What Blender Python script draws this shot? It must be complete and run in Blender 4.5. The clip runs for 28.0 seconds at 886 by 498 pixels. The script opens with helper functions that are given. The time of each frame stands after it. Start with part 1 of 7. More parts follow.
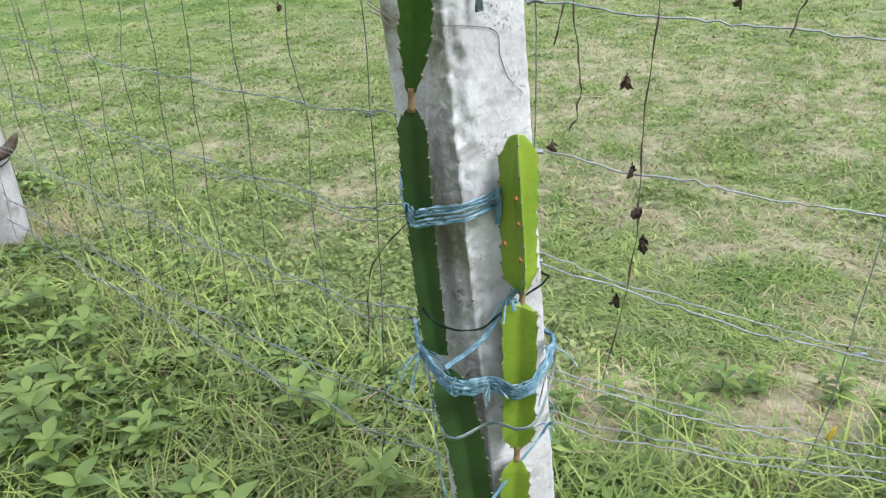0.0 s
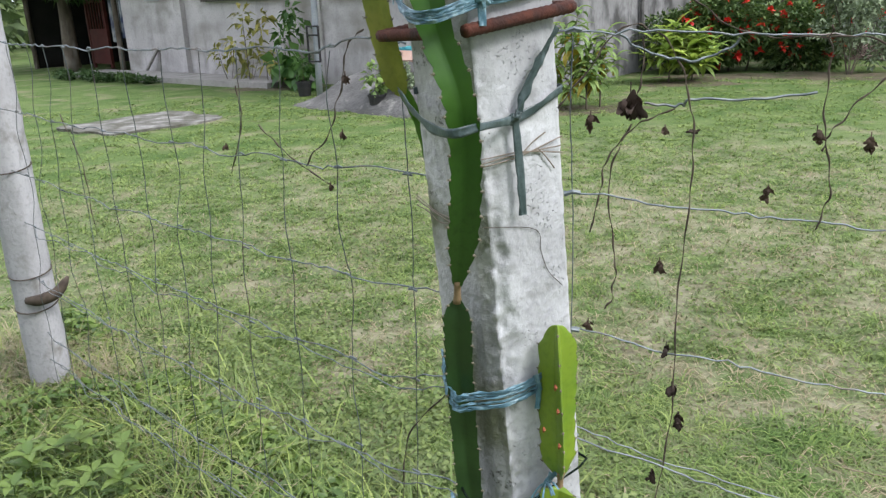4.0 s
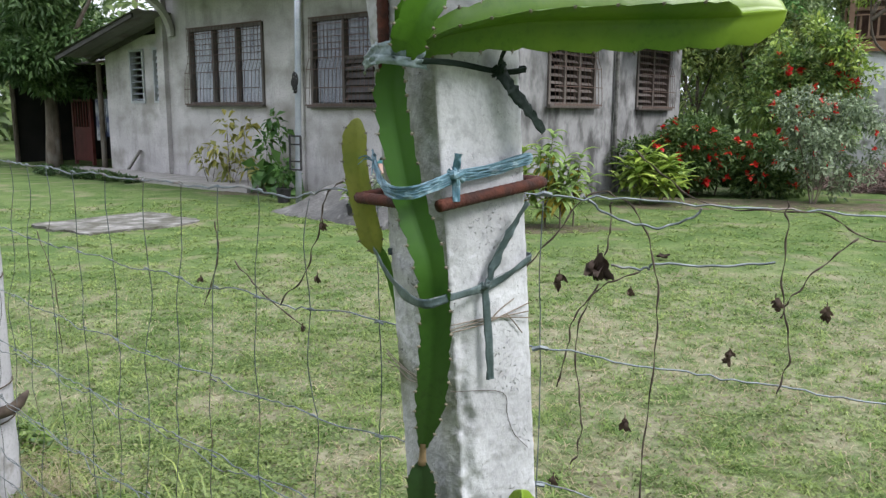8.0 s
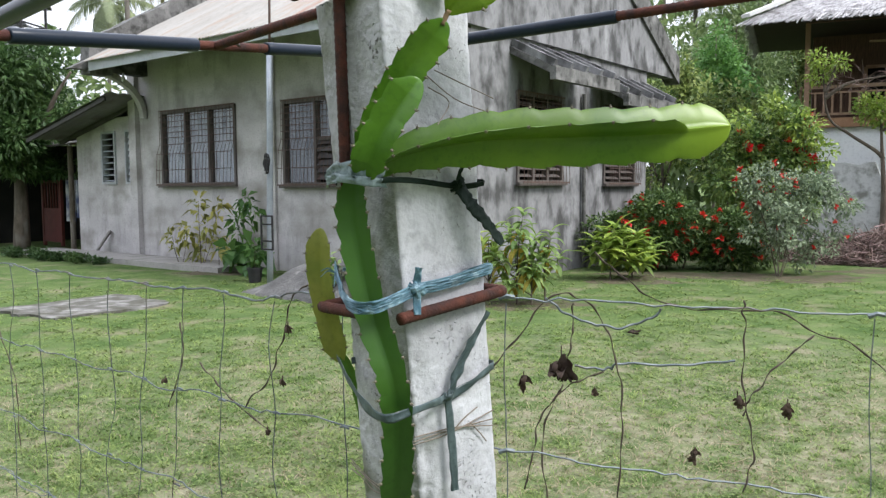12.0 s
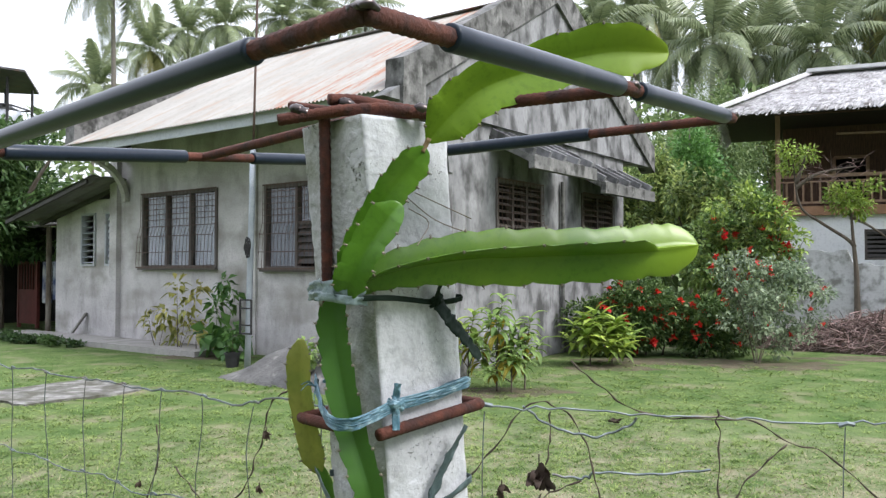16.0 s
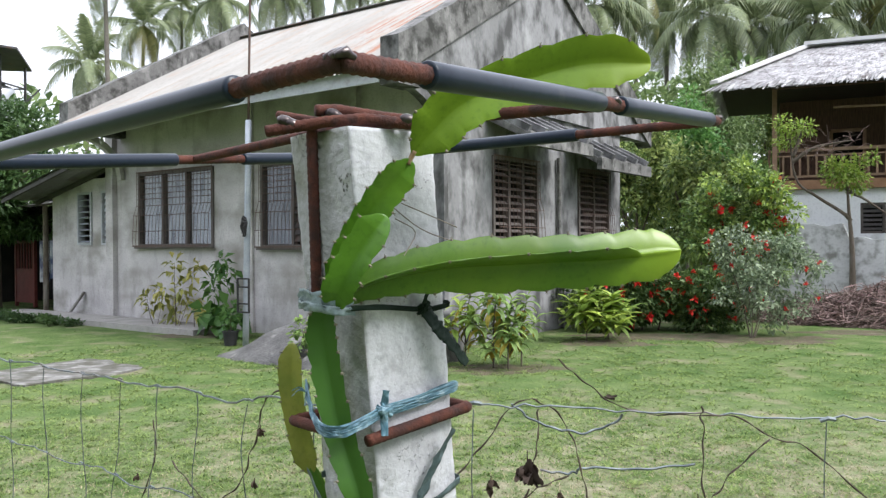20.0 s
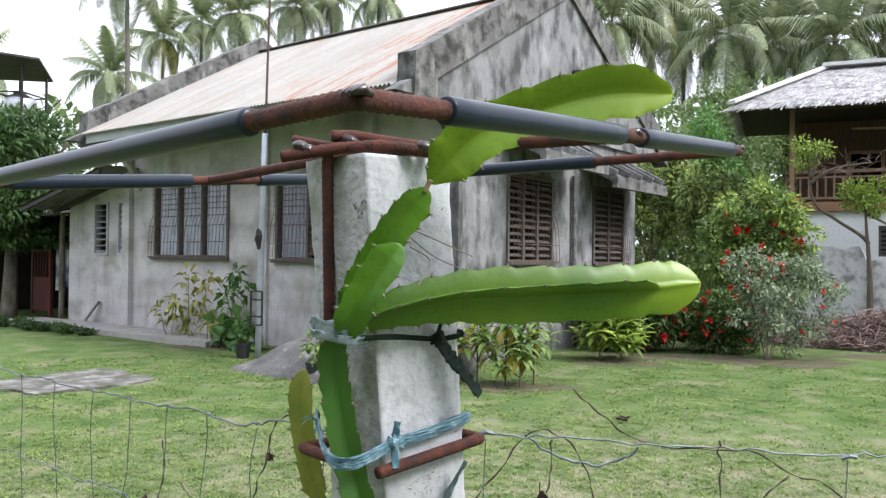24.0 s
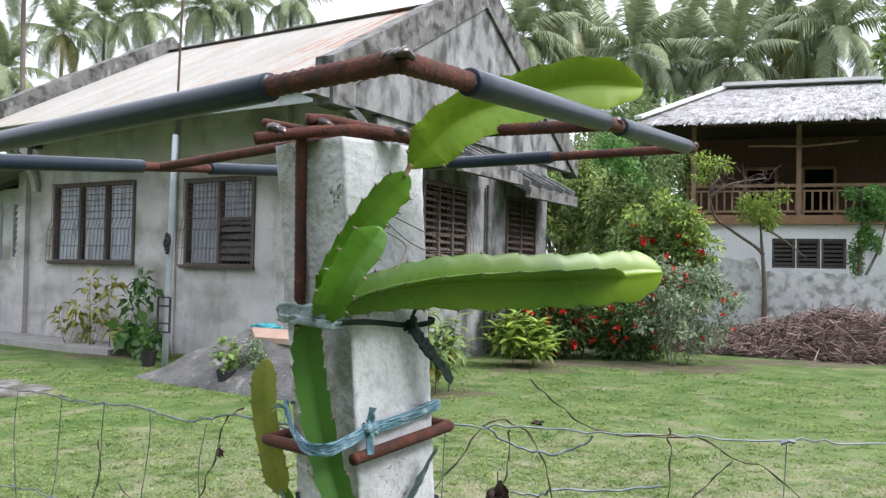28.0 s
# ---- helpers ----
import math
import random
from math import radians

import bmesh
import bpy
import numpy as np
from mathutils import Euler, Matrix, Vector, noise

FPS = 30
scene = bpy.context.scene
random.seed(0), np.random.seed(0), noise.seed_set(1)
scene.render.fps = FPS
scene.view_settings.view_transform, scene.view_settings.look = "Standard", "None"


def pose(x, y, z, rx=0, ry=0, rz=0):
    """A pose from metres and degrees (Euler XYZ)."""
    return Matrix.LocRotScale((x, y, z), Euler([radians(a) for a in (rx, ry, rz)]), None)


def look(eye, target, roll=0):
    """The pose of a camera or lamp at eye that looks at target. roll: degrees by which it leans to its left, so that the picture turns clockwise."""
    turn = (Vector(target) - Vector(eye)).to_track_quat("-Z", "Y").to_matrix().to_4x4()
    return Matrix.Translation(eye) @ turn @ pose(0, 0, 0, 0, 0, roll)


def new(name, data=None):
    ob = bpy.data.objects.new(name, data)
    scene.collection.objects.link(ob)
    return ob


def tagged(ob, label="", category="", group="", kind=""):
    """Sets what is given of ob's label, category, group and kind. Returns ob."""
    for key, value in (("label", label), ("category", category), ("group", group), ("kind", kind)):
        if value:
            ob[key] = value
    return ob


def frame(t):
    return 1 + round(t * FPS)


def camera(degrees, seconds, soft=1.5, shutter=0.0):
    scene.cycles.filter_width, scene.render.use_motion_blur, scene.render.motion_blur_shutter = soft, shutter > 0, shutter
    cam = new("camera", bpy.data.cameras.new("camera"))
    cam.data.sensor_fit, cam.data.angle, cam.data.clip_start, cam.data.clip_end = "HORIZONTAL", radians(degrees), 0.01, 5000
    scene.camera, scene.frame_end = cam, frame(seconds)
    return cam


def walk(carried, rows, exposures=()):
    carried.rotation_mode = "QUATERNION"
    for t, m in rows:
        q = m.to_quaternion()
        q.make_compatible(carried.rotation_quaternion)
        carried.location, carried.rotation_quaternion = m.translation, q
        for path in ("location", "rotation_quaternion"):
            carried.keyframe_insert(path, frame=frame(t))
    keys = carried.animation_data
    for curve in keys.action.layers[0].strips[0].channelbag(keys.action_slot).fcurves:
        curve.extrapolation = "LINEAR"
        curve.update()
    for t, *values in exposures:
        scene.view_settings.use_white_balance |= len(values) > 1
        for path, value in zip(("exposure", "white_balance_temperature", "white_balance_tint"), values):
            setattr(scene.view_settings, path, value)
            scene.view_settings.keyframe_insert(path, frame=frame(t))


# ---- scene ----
cam = camera(58.0, 28.0, 1.35)
PATH = [
    (0, (-0.011, 0.049, 1.148), (-0.135, 1.837, 0.26), -3.2),
    (0.5, (-0.014, 0.046, 1.16), (-0.147, 1.855, 0.317), -3.1),
    (1, (-0.019, 0.037, 1.176), (-0.162, 1.864, 0.375), -3.4),
    (1.5, (-0.022, 0.04, 1.191), (-0.176, 1.886, 0.438), -3.3),
    (2, (-0.023, 0.039, 1.205), (-0.183, 1.901, 0.491), -3.2),
    (2.5, (-0.024, 0.039, 1.213), (-0.189, 1.908, 0.521), -3.1),
    (3, (-0.025, 0.036, 1.223), (-0.194, 1.917, 0.563), -3.1),
    (3.5, (-0.029, 0.033, 1.232), (-0.207, 1.924, 0.604), -2.9),
    (5.5, (-0.027, 0.028, 1.268), (-0.18, 1.962, 0.784), -0.9),
    (6, (-0.025, 0.03, 1.278), (-0.162, 1.972, 0.82), -0.4),
    (6.5, (-0.026, 0.03, 1.289), (-0.152, 1.979, 0.862), 0.1),
    (7, (-0.026, 0.026, 1.3), (-0.141, 1.984, 0.906), 0.2),
    (7.5, (-0.023, 0.027, 1.308), (-0.134, 1.991, 0.946), 0.1),
    (8, (-0.023, 0.027, 1.315), (-0.138, 1.995, 0.979), 0.2),
    (8.5, (-0.022, 0.023, 1.321), (-0.143, 1.996, 1.011), 0.0),
    (9, (-0.021, 0.02, 1.329), (-0.142, 1.995, 1.039), -0.1),
    (9.5, (-0.019, 0.019, 1.335), (-0.139, 1.997, 1.068), -0.4),
    (10, (-0.017, 0.02, 1.342), (-0.131, 2.002, 1.1), -0.5),
    (10.5, (-0.016, 0.02, 1.35), (-0.121, 2.006, 1.137), -0.3),
    (11, (-0.016, 0.017, 1.354), (-0.115, 2.005, 1.161), -0.2),
    (11.5, (-0.015, 0.017, 1.358), (-0.104, 2.007, 1.185), -0.3),
    (12, (-0.008, 0.02, 1.362), (-0.057, 2.014, 1.21), -0.4),
    (12.5, (-0.006, 0.022, 1.37), (-0.029, 2.018, 1.249), -0.0),
    (14.5, (-0.006, 0.007, 1.389), (-0.016, 2.007, 1.382), 0.0),
    (15, (-0.007, 0.003, 1.393), (-0.017, 2.003, 1.408), 0.0),
    (15.5, (-0.007, -0.004, 1.399), (-0.012, 1.995, 1.437), -0.1),
    (16, (-0.006, -0.007, 1.405), (-0.005, 1.992, 1.458), 0.0),
    (16.5, (-0.003, -0.011, 1.417), (-0.001, 1.988, 1.48), -0.1),
    (17, (0.0, -0.009, 1.422), (0.001, 1.991, 1.463), 0.0),
    (17.5, (0.002, -0.021, 1.432), (0.003, 1.979, 1.457), 0.1),
    (18, (0.006, -0.019, 1.436), (0.006, 1.981, 1.439), -0.4),
    (18.5, (0.005, -0.021, 1.438), (0.006, 1.979, 1.432), -0.4),
    (19, (0.006, -0.024, 1.442), (0.009, 1.976, 1.428), -0.4),
    (19.5, (0.007, -0.026, 1.445), (0.013, 1.974, 1.433), -0.4),
    (20, (0.008, -0.025, 1.448), (0.015, 1.974, 1.437), -0.4),
    (20.5, (0.008, -0.029, 1.453), (0.014, 1.971, 1.447), -0.1),
    (22.5, (0.017, -0.017, 1.462), (0.005, 1.983, 1.468), -0.1),
    (23, (0.012, -0.016, 1.466), (-0.011, 1.984, 1.481), 0.4),
    (23.5, (0.006, -0.012, 1.467), (-0.024, 1.987, 1.488), 0.6),
    (24, (0.006, -0.01, 1.466), (-0.021, 1.99, 1.492), 0.6),
    (24.5, (0.007, -0.01, 1.466), (-0.001, 1.99, 1.495), 0.8),
    (25, (0.002, -0.002, 1.462), (0.021, 1.998, 1.49), 1.1),
    (25.5, (-0.006, 0.009, 1.458), (0.063, 2.008, 1.483), 1.3),
    (26, (-0.013, 0.013, 1.457), (0.09, 2.01, 1.481), 1.3),
    (26.5, (-0.023, 0.018, 1.454), (0.107, 2.013, 1.485), 1.2),
    (27, (-0.043, 0.004, 1.45), (0.113, 1.997, 1.493), 1.3),
    (27.5, (-0.056, 0.0, 1.442), (0.121, 1.992, 1.492), 0.9),
    (28, (-0.075, -0.009, 1.436), (0.122, 1.981, 1.488), 1.1),
]
walk(cam, [(t, look(eye, target, roll)) for t, eye, target, roll in PATH], ((0.0, 0.86), (1.0, 0.74), (2.0, 0.66), (3.0, 0.57), (6.0, 0.57), (10.0, 0.55), (14.0, 0.66), (17.0, 0.7), (28.0, 0.72)))

# ---- world and light ----
world = bpy.data.worlds.new("overcast_sky")
scene.world = world
world.use_nodes = True
wn = world.node_tree
wn.nodes.clear()
w_out = wn.nodes.new("ShaderNodeOutputWorld")
w_bg = wn.nodes.new("ShaderNodeBackground")
w_mix = wn.nodes.new("ShaderNodeMix")
w_mix.data_type = "RGBA"
w_sky = wn.nodes.new("ShaderNodeTexSky")
w_sky.sky_type = "NISHITA"
w_sky.sun_disc = False
w_sky.sun_elevation = radians(47)
w_sky.sun_rotation = radians(116)
w_sky.dust_density = 4.0
w_sky.air_density = 1.0
w_mix.inputs[0].default_value = 0.85
w_mix.inputs[7].default_value = (9.3, 9.7, 10.9, 1)
wn.links.new(w_sky.outputs[0], w_mix.inputs[6])
w_dir = wn.nodes.new("ShaderNodeSeparateXYZ")
wn.links.new(wn.nodes.new("ShaderNodeTexCoord").outputs["Generated"], w_dir.inputs[0])
w_rise = wn.nodes.new("ShaderNodeMapRange")
w_rise.inputs[3].default_value, w_rise.inputs[4].default_value = 0.62, 1.68
wn.links.new(w_dir.outputs[2], w_rise.inputs[0])
w_grad = wn.nodes.new("ShaderNodeVectorMath")
w_grad.operation = "SCALE"
wn.links.new(w_mix.outputs[2], w_grad.inputs[0])
wn.links.new(w_rise.outputs[0], w_grad.inputs["Scale"])
wn.links.new(w_grad.outputs[0], w_bg.inputs[0])
w_bg.inputs[1].default_value = 0.131
wn.links.new(w_bg.outputs[0], w_out.inputs[0])

sun = new("sun", bpy.data.lights.new("sun", "SUN"))
sun.data.energy = 2.6
sun.data.angle = radians(20)
sun.data.color = (1.0, 0.985, 0.97)
sun.matrix_world = look((7.5, -3.6, 9.0), (0, 0, 0))


# ---- materials ----
def surface(name, c1, c2, scale=6.0, rough=0.8, bump=0.3, c3=None, s3=1.0, t3=0.6, fine=60.0, stretch=(1, 1, 1), metal=0.0, trans=0.0, spec=0.4, dist=0.004, rnd=0.0, island=0.0):
    """Two-scale noise between c1 and c2, stains of c3, fine relief; rnd varies objects, island varies the pieces of one mesh."""
    m = bpy.data.materials.new(name)
    m.use_nodes = True
    t = m.node_tree
    N, L = t.nodes, t.links
    b = N["Principled BSDF"]
    co = N.new("ShaderNodeTexCoord")
    mp = N.new("ShaderNodeMapping")
    mp.inputs["Scale"].default_value = stretch
    L.new(co.outputs["Object"], mp.inputs[0])

    def tex(s, detail=6):
        n = N.new("ShaderNodeTexNoise")
        n.inputs["Scale"].default_value, n.inputs["Detail"].default_value = s, detail
        L.new(mp.outputs[0], n.inputs["Vector"])
        return n

    def ramp(src, a, z):
        r = N.new("ShaderNodeMapRange")
        r.inputs[1].default_value, r.inputs[2].default_value = a, z
        L.new(src, r.inputs[0])
        return r.outputs[0]

    def mix(f, a, c):
        x = N.new("ShaderNodeMix")
        x.data_type = "RGBA"
        for sock, v in ((x.inputs[0], f), (x.inputs[6], a), (x.inputs[7], c)):
            if isinstance(v, tuple):
                sock.default_value = (*v, 1)
            elif isinstance(v, float):
                sock.default_value = v
            else:
                L.new(v, sock)
        return x.outputs[2]

    big, small = tex(scale), tex(fine, 4)
    col = mix(ramp(big.outputs[0], 0.32, 0.68), c1, c2)
    dark = tuple(v * 0.72 for v in c1)
    col = mix(ramp(small.outputs[0], 0.5, 0.95), col, dark)
    if c3:
        st = tex(s3, 8)
        col = mix(ramp(st.outputs[0], t3 - 0.09, t3 + 0.09), col, c3)
    if rnd or island:
        if rnd:
            src = N.new("ShaderNodeObjectInfo").outputs["Random"]
        else:
            src = N.new("ShaderNodeNewGeometry").outputs["Random Per Island"]
        k = max(rnd, island)
        hsv = N.new("ShaderNodeHueSaturation")
        mr = N.new("ShaderNodeMapRange")
        mr.inputs[3].default_value, mr.inputs[4].default_value = 1 - k, 1 + k
        L.new(src, mr.inputs[0])
        L.new(mr.outputs[0], hsv.inputs["Value"])
        mh = N.new("ShaderNodeMapRange")
        mh.inputs[3].default_value, mh.inputs[4].default_value = 0.5 + 0.04 * k, 0.5 - 0.05 * k
        L.new(src, mh.inputs[0])
        L.new(mh.outputs[0], hsv.inputs["Hue"])
        L.new(col, hsv.inputs["Color"])
        col = hsv.outputs[0]
    L.new(col, b.inputs["Base Color"])
    b.inputs["Roughness"].default_value = rough
    b.inputs["Metallic"].default_value = metal
    b.inputs["Specular IOR Level"].default_value = spec
    if bump:
        bp = N.new("ShaderNodeBump")
        bp.inputs["Strength"].default_value, bp.inputs["Distance"].default_value = bump, dist
        L.new(small.outputs[0], bp.inputs["Height"])
        L.new(bp.outputs[0], b.inputs["Normal"])
    if trans:
        out = N["Material Output"]
        tr = N.new("ShaderNodeBsdfTranslucent")
        L.new(col, tr.inputs[0])
        ms = N.new("ShaderNodeMixShader")
        ms.inputs[0].default_value = trans
        L.new(b.outputs[0], ms.inputs[1])
        L.new(tr.outputs[0], ms.inputs[2])
        L.new(ms.outputs[0], out.inputs[0])
    return m




def pitted(mat, scale, amount, depth, dark):
    """Adds small cast pits of mixed size and a lumpy trowelled relief to a surface."""
    t = mat.node_tree
    N, L = t.nodes, t.links
    b = N["Principled BSDF"]
    co = N.new("ShaderNodeTexCoord")
    wob = N.new("ShaderNodeTexNoise")
    wob.inputs["Scale"].default_value = scale * 1.3
    wob.inputs["Detail"].default_value = 3
    L.new(co.outputs["Object"], wob.inputs["Vector"])
    mv = N.new("ShaderNodeMix")
    mv.data_type = "RGBA"
    mv.inputs[0].default_value = 0.012
    L.new(co.outputs["Object"], mv.inputs[6])
    L.new(wob.outputs["Color"], mv.inputs[7])
    vo = N.new("ShaderNodeTexVoronoi")
    vo.inputs["Scale"].default_value = scale
    L.new(mv.outputs[2], vo.inputs["Vector"])
    lump = N.new("ShaderNodeTexNoise")
    lump.inputs["Scale"].default_value, lump.inputs["Detail"].default_value = 17, 7
    L.new(co.outputs["Object"], lump.inputs["Vector"])
    size = N.new("ShaderNodeMapRange")
    size.inputs[1].default_value, size.inputs[2].default_value = 0.46, 0.66
    size.inputs[3].default_value, size.inputs[4].default_value = 0.0, amount
    L.new(lump.outputs[0], size.inputs[0])
    sub_ = N.new("ShaderNodeMath")
    sub_.operation = "SUBTRACT"
    L.new(size.outputs[0], sub_.inputs[0])
    L.new(vo.outputs["Distance"], sub_.inputs[1])
    pit = N.new("ShaderNodeMapRange")
    pit.inputs[1].default_value, pit.inputs[2].default_value = -0.03, 0.16
    L.new(sub_.outputs[0], pit.inputs[0])
    mx = N.new("ShaderNodeMix")
    mx.data_type = "RGBA"
    mx.inputs[7].default_value = (*dark, 1)
    L.new(pit.outputs[0], mx.inputs[0])
    L.new(b.inputs["Base Color"].links[0].from_socket, mx.inputs[6])
    L.new(mx.outputs[2], b.inputs["Base Color"])
    h = N.new("ShaderNodeMath")
    h.operation = "MULTIPLY_ADD"
    h.inputs[1].default_value = -0.5
    L.new(pit.outputs[0], h.inputs[0])
    L.new(lump.outputs[0], h.inputs[2])
    bp = N.new("ShaderNodeBump")
    bp.inputs["Strength"].default_value, bp.inputs["Distance"].default_value = 1.0, depth
    L.new(h.outputs[0], bp.inputs["Height"])
    old = b.inputs["Normal"].links
    if old:
        L.new(old[0].from_socket, bp.inputs["Normal"])
    L.new(bp.outputs[0], b.inputs["Normal"])
    return mat


def streaks(mat, colour, across, along, lo, hi, most=1.0, zone=None):
    """Run-down stains: noise drawn out down the face; zone (x0, x1) keeps them to a stretch along the thing's x."""
    t = mat.node_tree
    N, L = t.nodes, t.links
    bs = N["Principled BSDF"]
    co = N.new("ShaderNodeTexCoord").outputs["Object"]
    mp = N.new("ShaderNodeMapping")
    mp.inputs["Scale"].default_value = (across, across if zone is None else along, along)
    L.new(co, mp.inputs[0])
    nz = N.new("ShaderNodeTexNoise")
    nz.inputs["Scale"].default_value, nz.inputs["Detail"].default_value, nz.inputs["Roughness"].default_value = 1.0, 9, 0.66
    L.new(mp.outputs[0], nz.inputs["Vector"])
    mr = N.new("ShaderNodeMapRange")
    mr.inputs[1].default_value, mr.inputs[2].default_value, mr.inputs[4].default_value = lo, hi, most
    L.new(nz.outputs[0], mr.inputs[0])
    fac = mr.outputs[0]
    if zone:
        sep = N.new("ShaderNodeSeparateXYZ")
        L.new(co, sep.inputs[0])
        d = N.new("ShaderNodeMath")
        d.operation = "SUBTRACT"
        d.inputs[1].default_value = (zone[0] + zone[1]) / 2
        L.new(sep.outputs[0], d.inputs[0])
        ab = N.new("ShaderNodeMath")
        ab.operation = "ABSOLUTE"
        L.new(d.outputs[0], ab.inputs[0])
        fall = N.new("ShaderNodeMapRange")
        half = (zone[1] - zone[0]) / 2
        fall.inputs[1].default_value, fall.inputs[2].default_value = half * 0.35, half
        fall.inputs[3].default_value, fall.inputs[4].default_value = 1.0, 0.0
        L.new(ab.outputs[0], fall.inputs[0])
        mul = N.new("ShaderNodeMath")
        mul.operation = "MULTIPLY"
        L.new(fac, mul.inputs[0])
        L.new(fall.outputs[0], mul.inputs[1])
        fac = mul.outputs[0]
    mx = N.new("ShaderNodeMix")
    mx.data_type = "RGBA"
    mx.inputs[7].default_value = (*colour, 1)
    L.new(fac, mx.inputs[0])
    L.new(bs.inputs["Base Color"].links[0].from_socket, mx.inputs[6])
    L.new(mx.outputs[2], bs.inputs["Base Color"])
    return mat


M_POST = pitted(surface("cast_concrete", (0.347, 0.354, 0.374), (0.511, 0.523, 0.551), 7, 0.92, 0.8, (0.242, 0.247, 0.250), 26, 0.66, 90, dist=0.0025, spec=0.18), 190, 0.27, 0.008, (0.306, 0.306, 0.310))
# Rough mossy face; the post's shade side is also put into this darker colour.
M_POST_ROUGH = pitted(surface("weathered_shaded_face", (0.277, 0.277, 0.280), (0.402, 0.402, 0.405), 8, 0.95, 0.9, (0.152, 0.160, 0.111), 9, 0.58, 70, dist=0.006), 160, 0.4, 0.014, (0.166, 0.164, 0.152))
M_WALK = surface("pale_cement", (0.238, 0.227, 0.216), (0.312, 0.301, 0.284), 2, 0.9, 0.3, (0.148, 0.142, 0.125), 2.3, 0.64, 30)
M_POST2 = surface("old_concrete", (0.271, 0.271, 0.284), (0.363, 0.363, 0.383), 6, 0.9, 0.5, (0.132, 0.125, 0.112), 12, 0.68, 80)
M_WALL = surface("grey_render", (0.378, 0.362, 0.361), (0.519, 0.501, 0.501), 1.1, 0.92, 0.25, (0.225, 0.214, 0.190), 0.9, 0.56, 25, (1, 1, 1.5), dist=0.006)
# Mould-stained render; its base is also darkened to offset sunlight on that side.
M_GABLE = surface("weathered_dimmed_render", (0.172, 0.172, 0.176), (0.244, 0.246, 0.254), 1.2, 0.92, 0.3, (0.059, 0.059, 0.059), 3.4, 0.54, 22, (1, 1, 0.6), dist=0.006)
M_PARAPET = surface("mossy_concrete", (0.092, 0.092, 0.089), (0.172, 0.168, 0.165), 3, 0.95, 0.4, (0.033, 0.033, 0.03), 5, 0.55, 30, dist=0.006)
M_SLAB = surface("worn_slab", (0.1, 0.097, 0.092), (0.3, 0.292, 0.28), 7.5, 0.92, 0.7, (0.06, 0.058, 0.042), 4.5, 0.5, 30, dist=0.012)
M_RAMP = surface("rough_cement", (0.059, 0.058, 0.057), (0.125, 0.122, 0.12), 2.6, 0.95, 0.8, (0.251, 0.244, 0.231), 5.5, 0.66, 24, dist=0.02)
M_ROOF = surface("painted_sheet", (0.225, 0.213, 0.195), (0.285, 0.275, 0.255), 0.7, 0.55, 0.1, (0.25, 0.19, 0.152), 1.6, 0.62, 14, (2.6, 0.6, 0.6))
M_FASCIA = surface("fascia_paint", (0.33, 0.35, 0.37), (0.396, 0.416, 0.436), 3, 0.6, 0.1, (0.238, 0.224, 0.211), 4, 0.68, 30)
# Shade below the eaves is put into this very dark board colour.
M_SOFFIT = surface("shaded_board", (0.04, 0.038, 0.036), (0.066, 0.063, 0.059), 3, 0.9, 0.2)
M_WOOD = surface("dark_window_wood", (0.066, 0.055, 0.05), (0.125, 0.109, 0.1), 4, 0.7, 0.3, stretch=(6, 6, 1))
M_BAR = surface("rusty_bar", (0.066, 0.04, 0.033), (0.112, 0.073, 0.059), 12, 0.75, 0.3)
M_CURTAIN = surface("white_curtain", (0.33, 0.356, 0.396), (0.475, 0.495, 0.528), 5, 0.9, 0.2, (0.165, 0.185, 0.218), 2.2, 0.6, stretch=(6, 6, 0.6))
M_CURTAIN2 = surface("grey_blue_curtain", (0.145, 0.162, 0.191), (0.238, 0.257, 0.29), 5, 0.9, 0.2, (0.099, 0.109, 0.132), 2.2, 0.58, stretch=(6, 6, 0.6))
# Dimness of unlit rooms put into the colour: near-black inner surfaces.
M_DARK = surface("interior_shade", (0.013, 0.013, 0.013), (0.026, 0.025, 0.023), 2, 0.95, 0)
M_LOUVRE = surface("frosted_louvre", (0.360, 0.395, 0.429), (0.472, 0.498, 0.532), 4, 0.25, 0.05, rnd=0.15)
M_RUST = surface("rusted_rebar", (0.046, 0.013, 0.009), (0.092, 0.028, 0.016), 40, 0.9, 0.8, (0.03, 0.013, 0.011), 50, 0.57, 260, dist=0.002)
M_WELD = surface("weld_bead", (0.033, 0.026, 0.026), (0.106, 0.092, 0.089), 80, 0.3, 0.4, metal=0.8)
M_HOSE = surface("blue_grey_pipe", (0.012, 0.018, 0.030), (0.017, 0.024, 0.037), 8, 0.3, 0.05, (0.036, 0.042, 0.048), 30, 0.74, 160, spec=0.18, dist=0.0004)
M_PIPE = surface("galvanised_pipe", (0.277, 0.31, 0.35), (0.37, 0.396, 0.429), 6, 0.45, 0.1, metal=0.3)
M_WIRE = surface("galvanised_wire", (0.079, 0.096, 0.106), (0.172, 0.198, 0.211), 30, 0.5, 0.3, (0.132, 0.099, 0.079), 14, 0.66, 300, metal=0.4)
M_STAY = surface("dull_stay_wire", (0.045, 0.055, 0.058), (0.11, 0.13, 0.135), 30, 0.6, 0.3, (0.1, 0.07, 0.055), 14, 0.62, 300, metal=0.3)
M_VINE = surface("dead_vine", (0.036, 0.026, 0.02), (0.086, 0.066, 0.05), 25, 0.9, 0.4)
M_DRYLEAF = surface("dead_leaf", (0.02, 0.013, 0.011), (0.056, 0.037, 0.028), 30, 0.9, 0.4, trans=0.2)
M_DRYLEAF2 = surface("brown_dead_leaf", (0.046, 0.03, 0.022), (0.112, 0.076, 0.056), 40, 0.9, 0.4, trans=0.25)
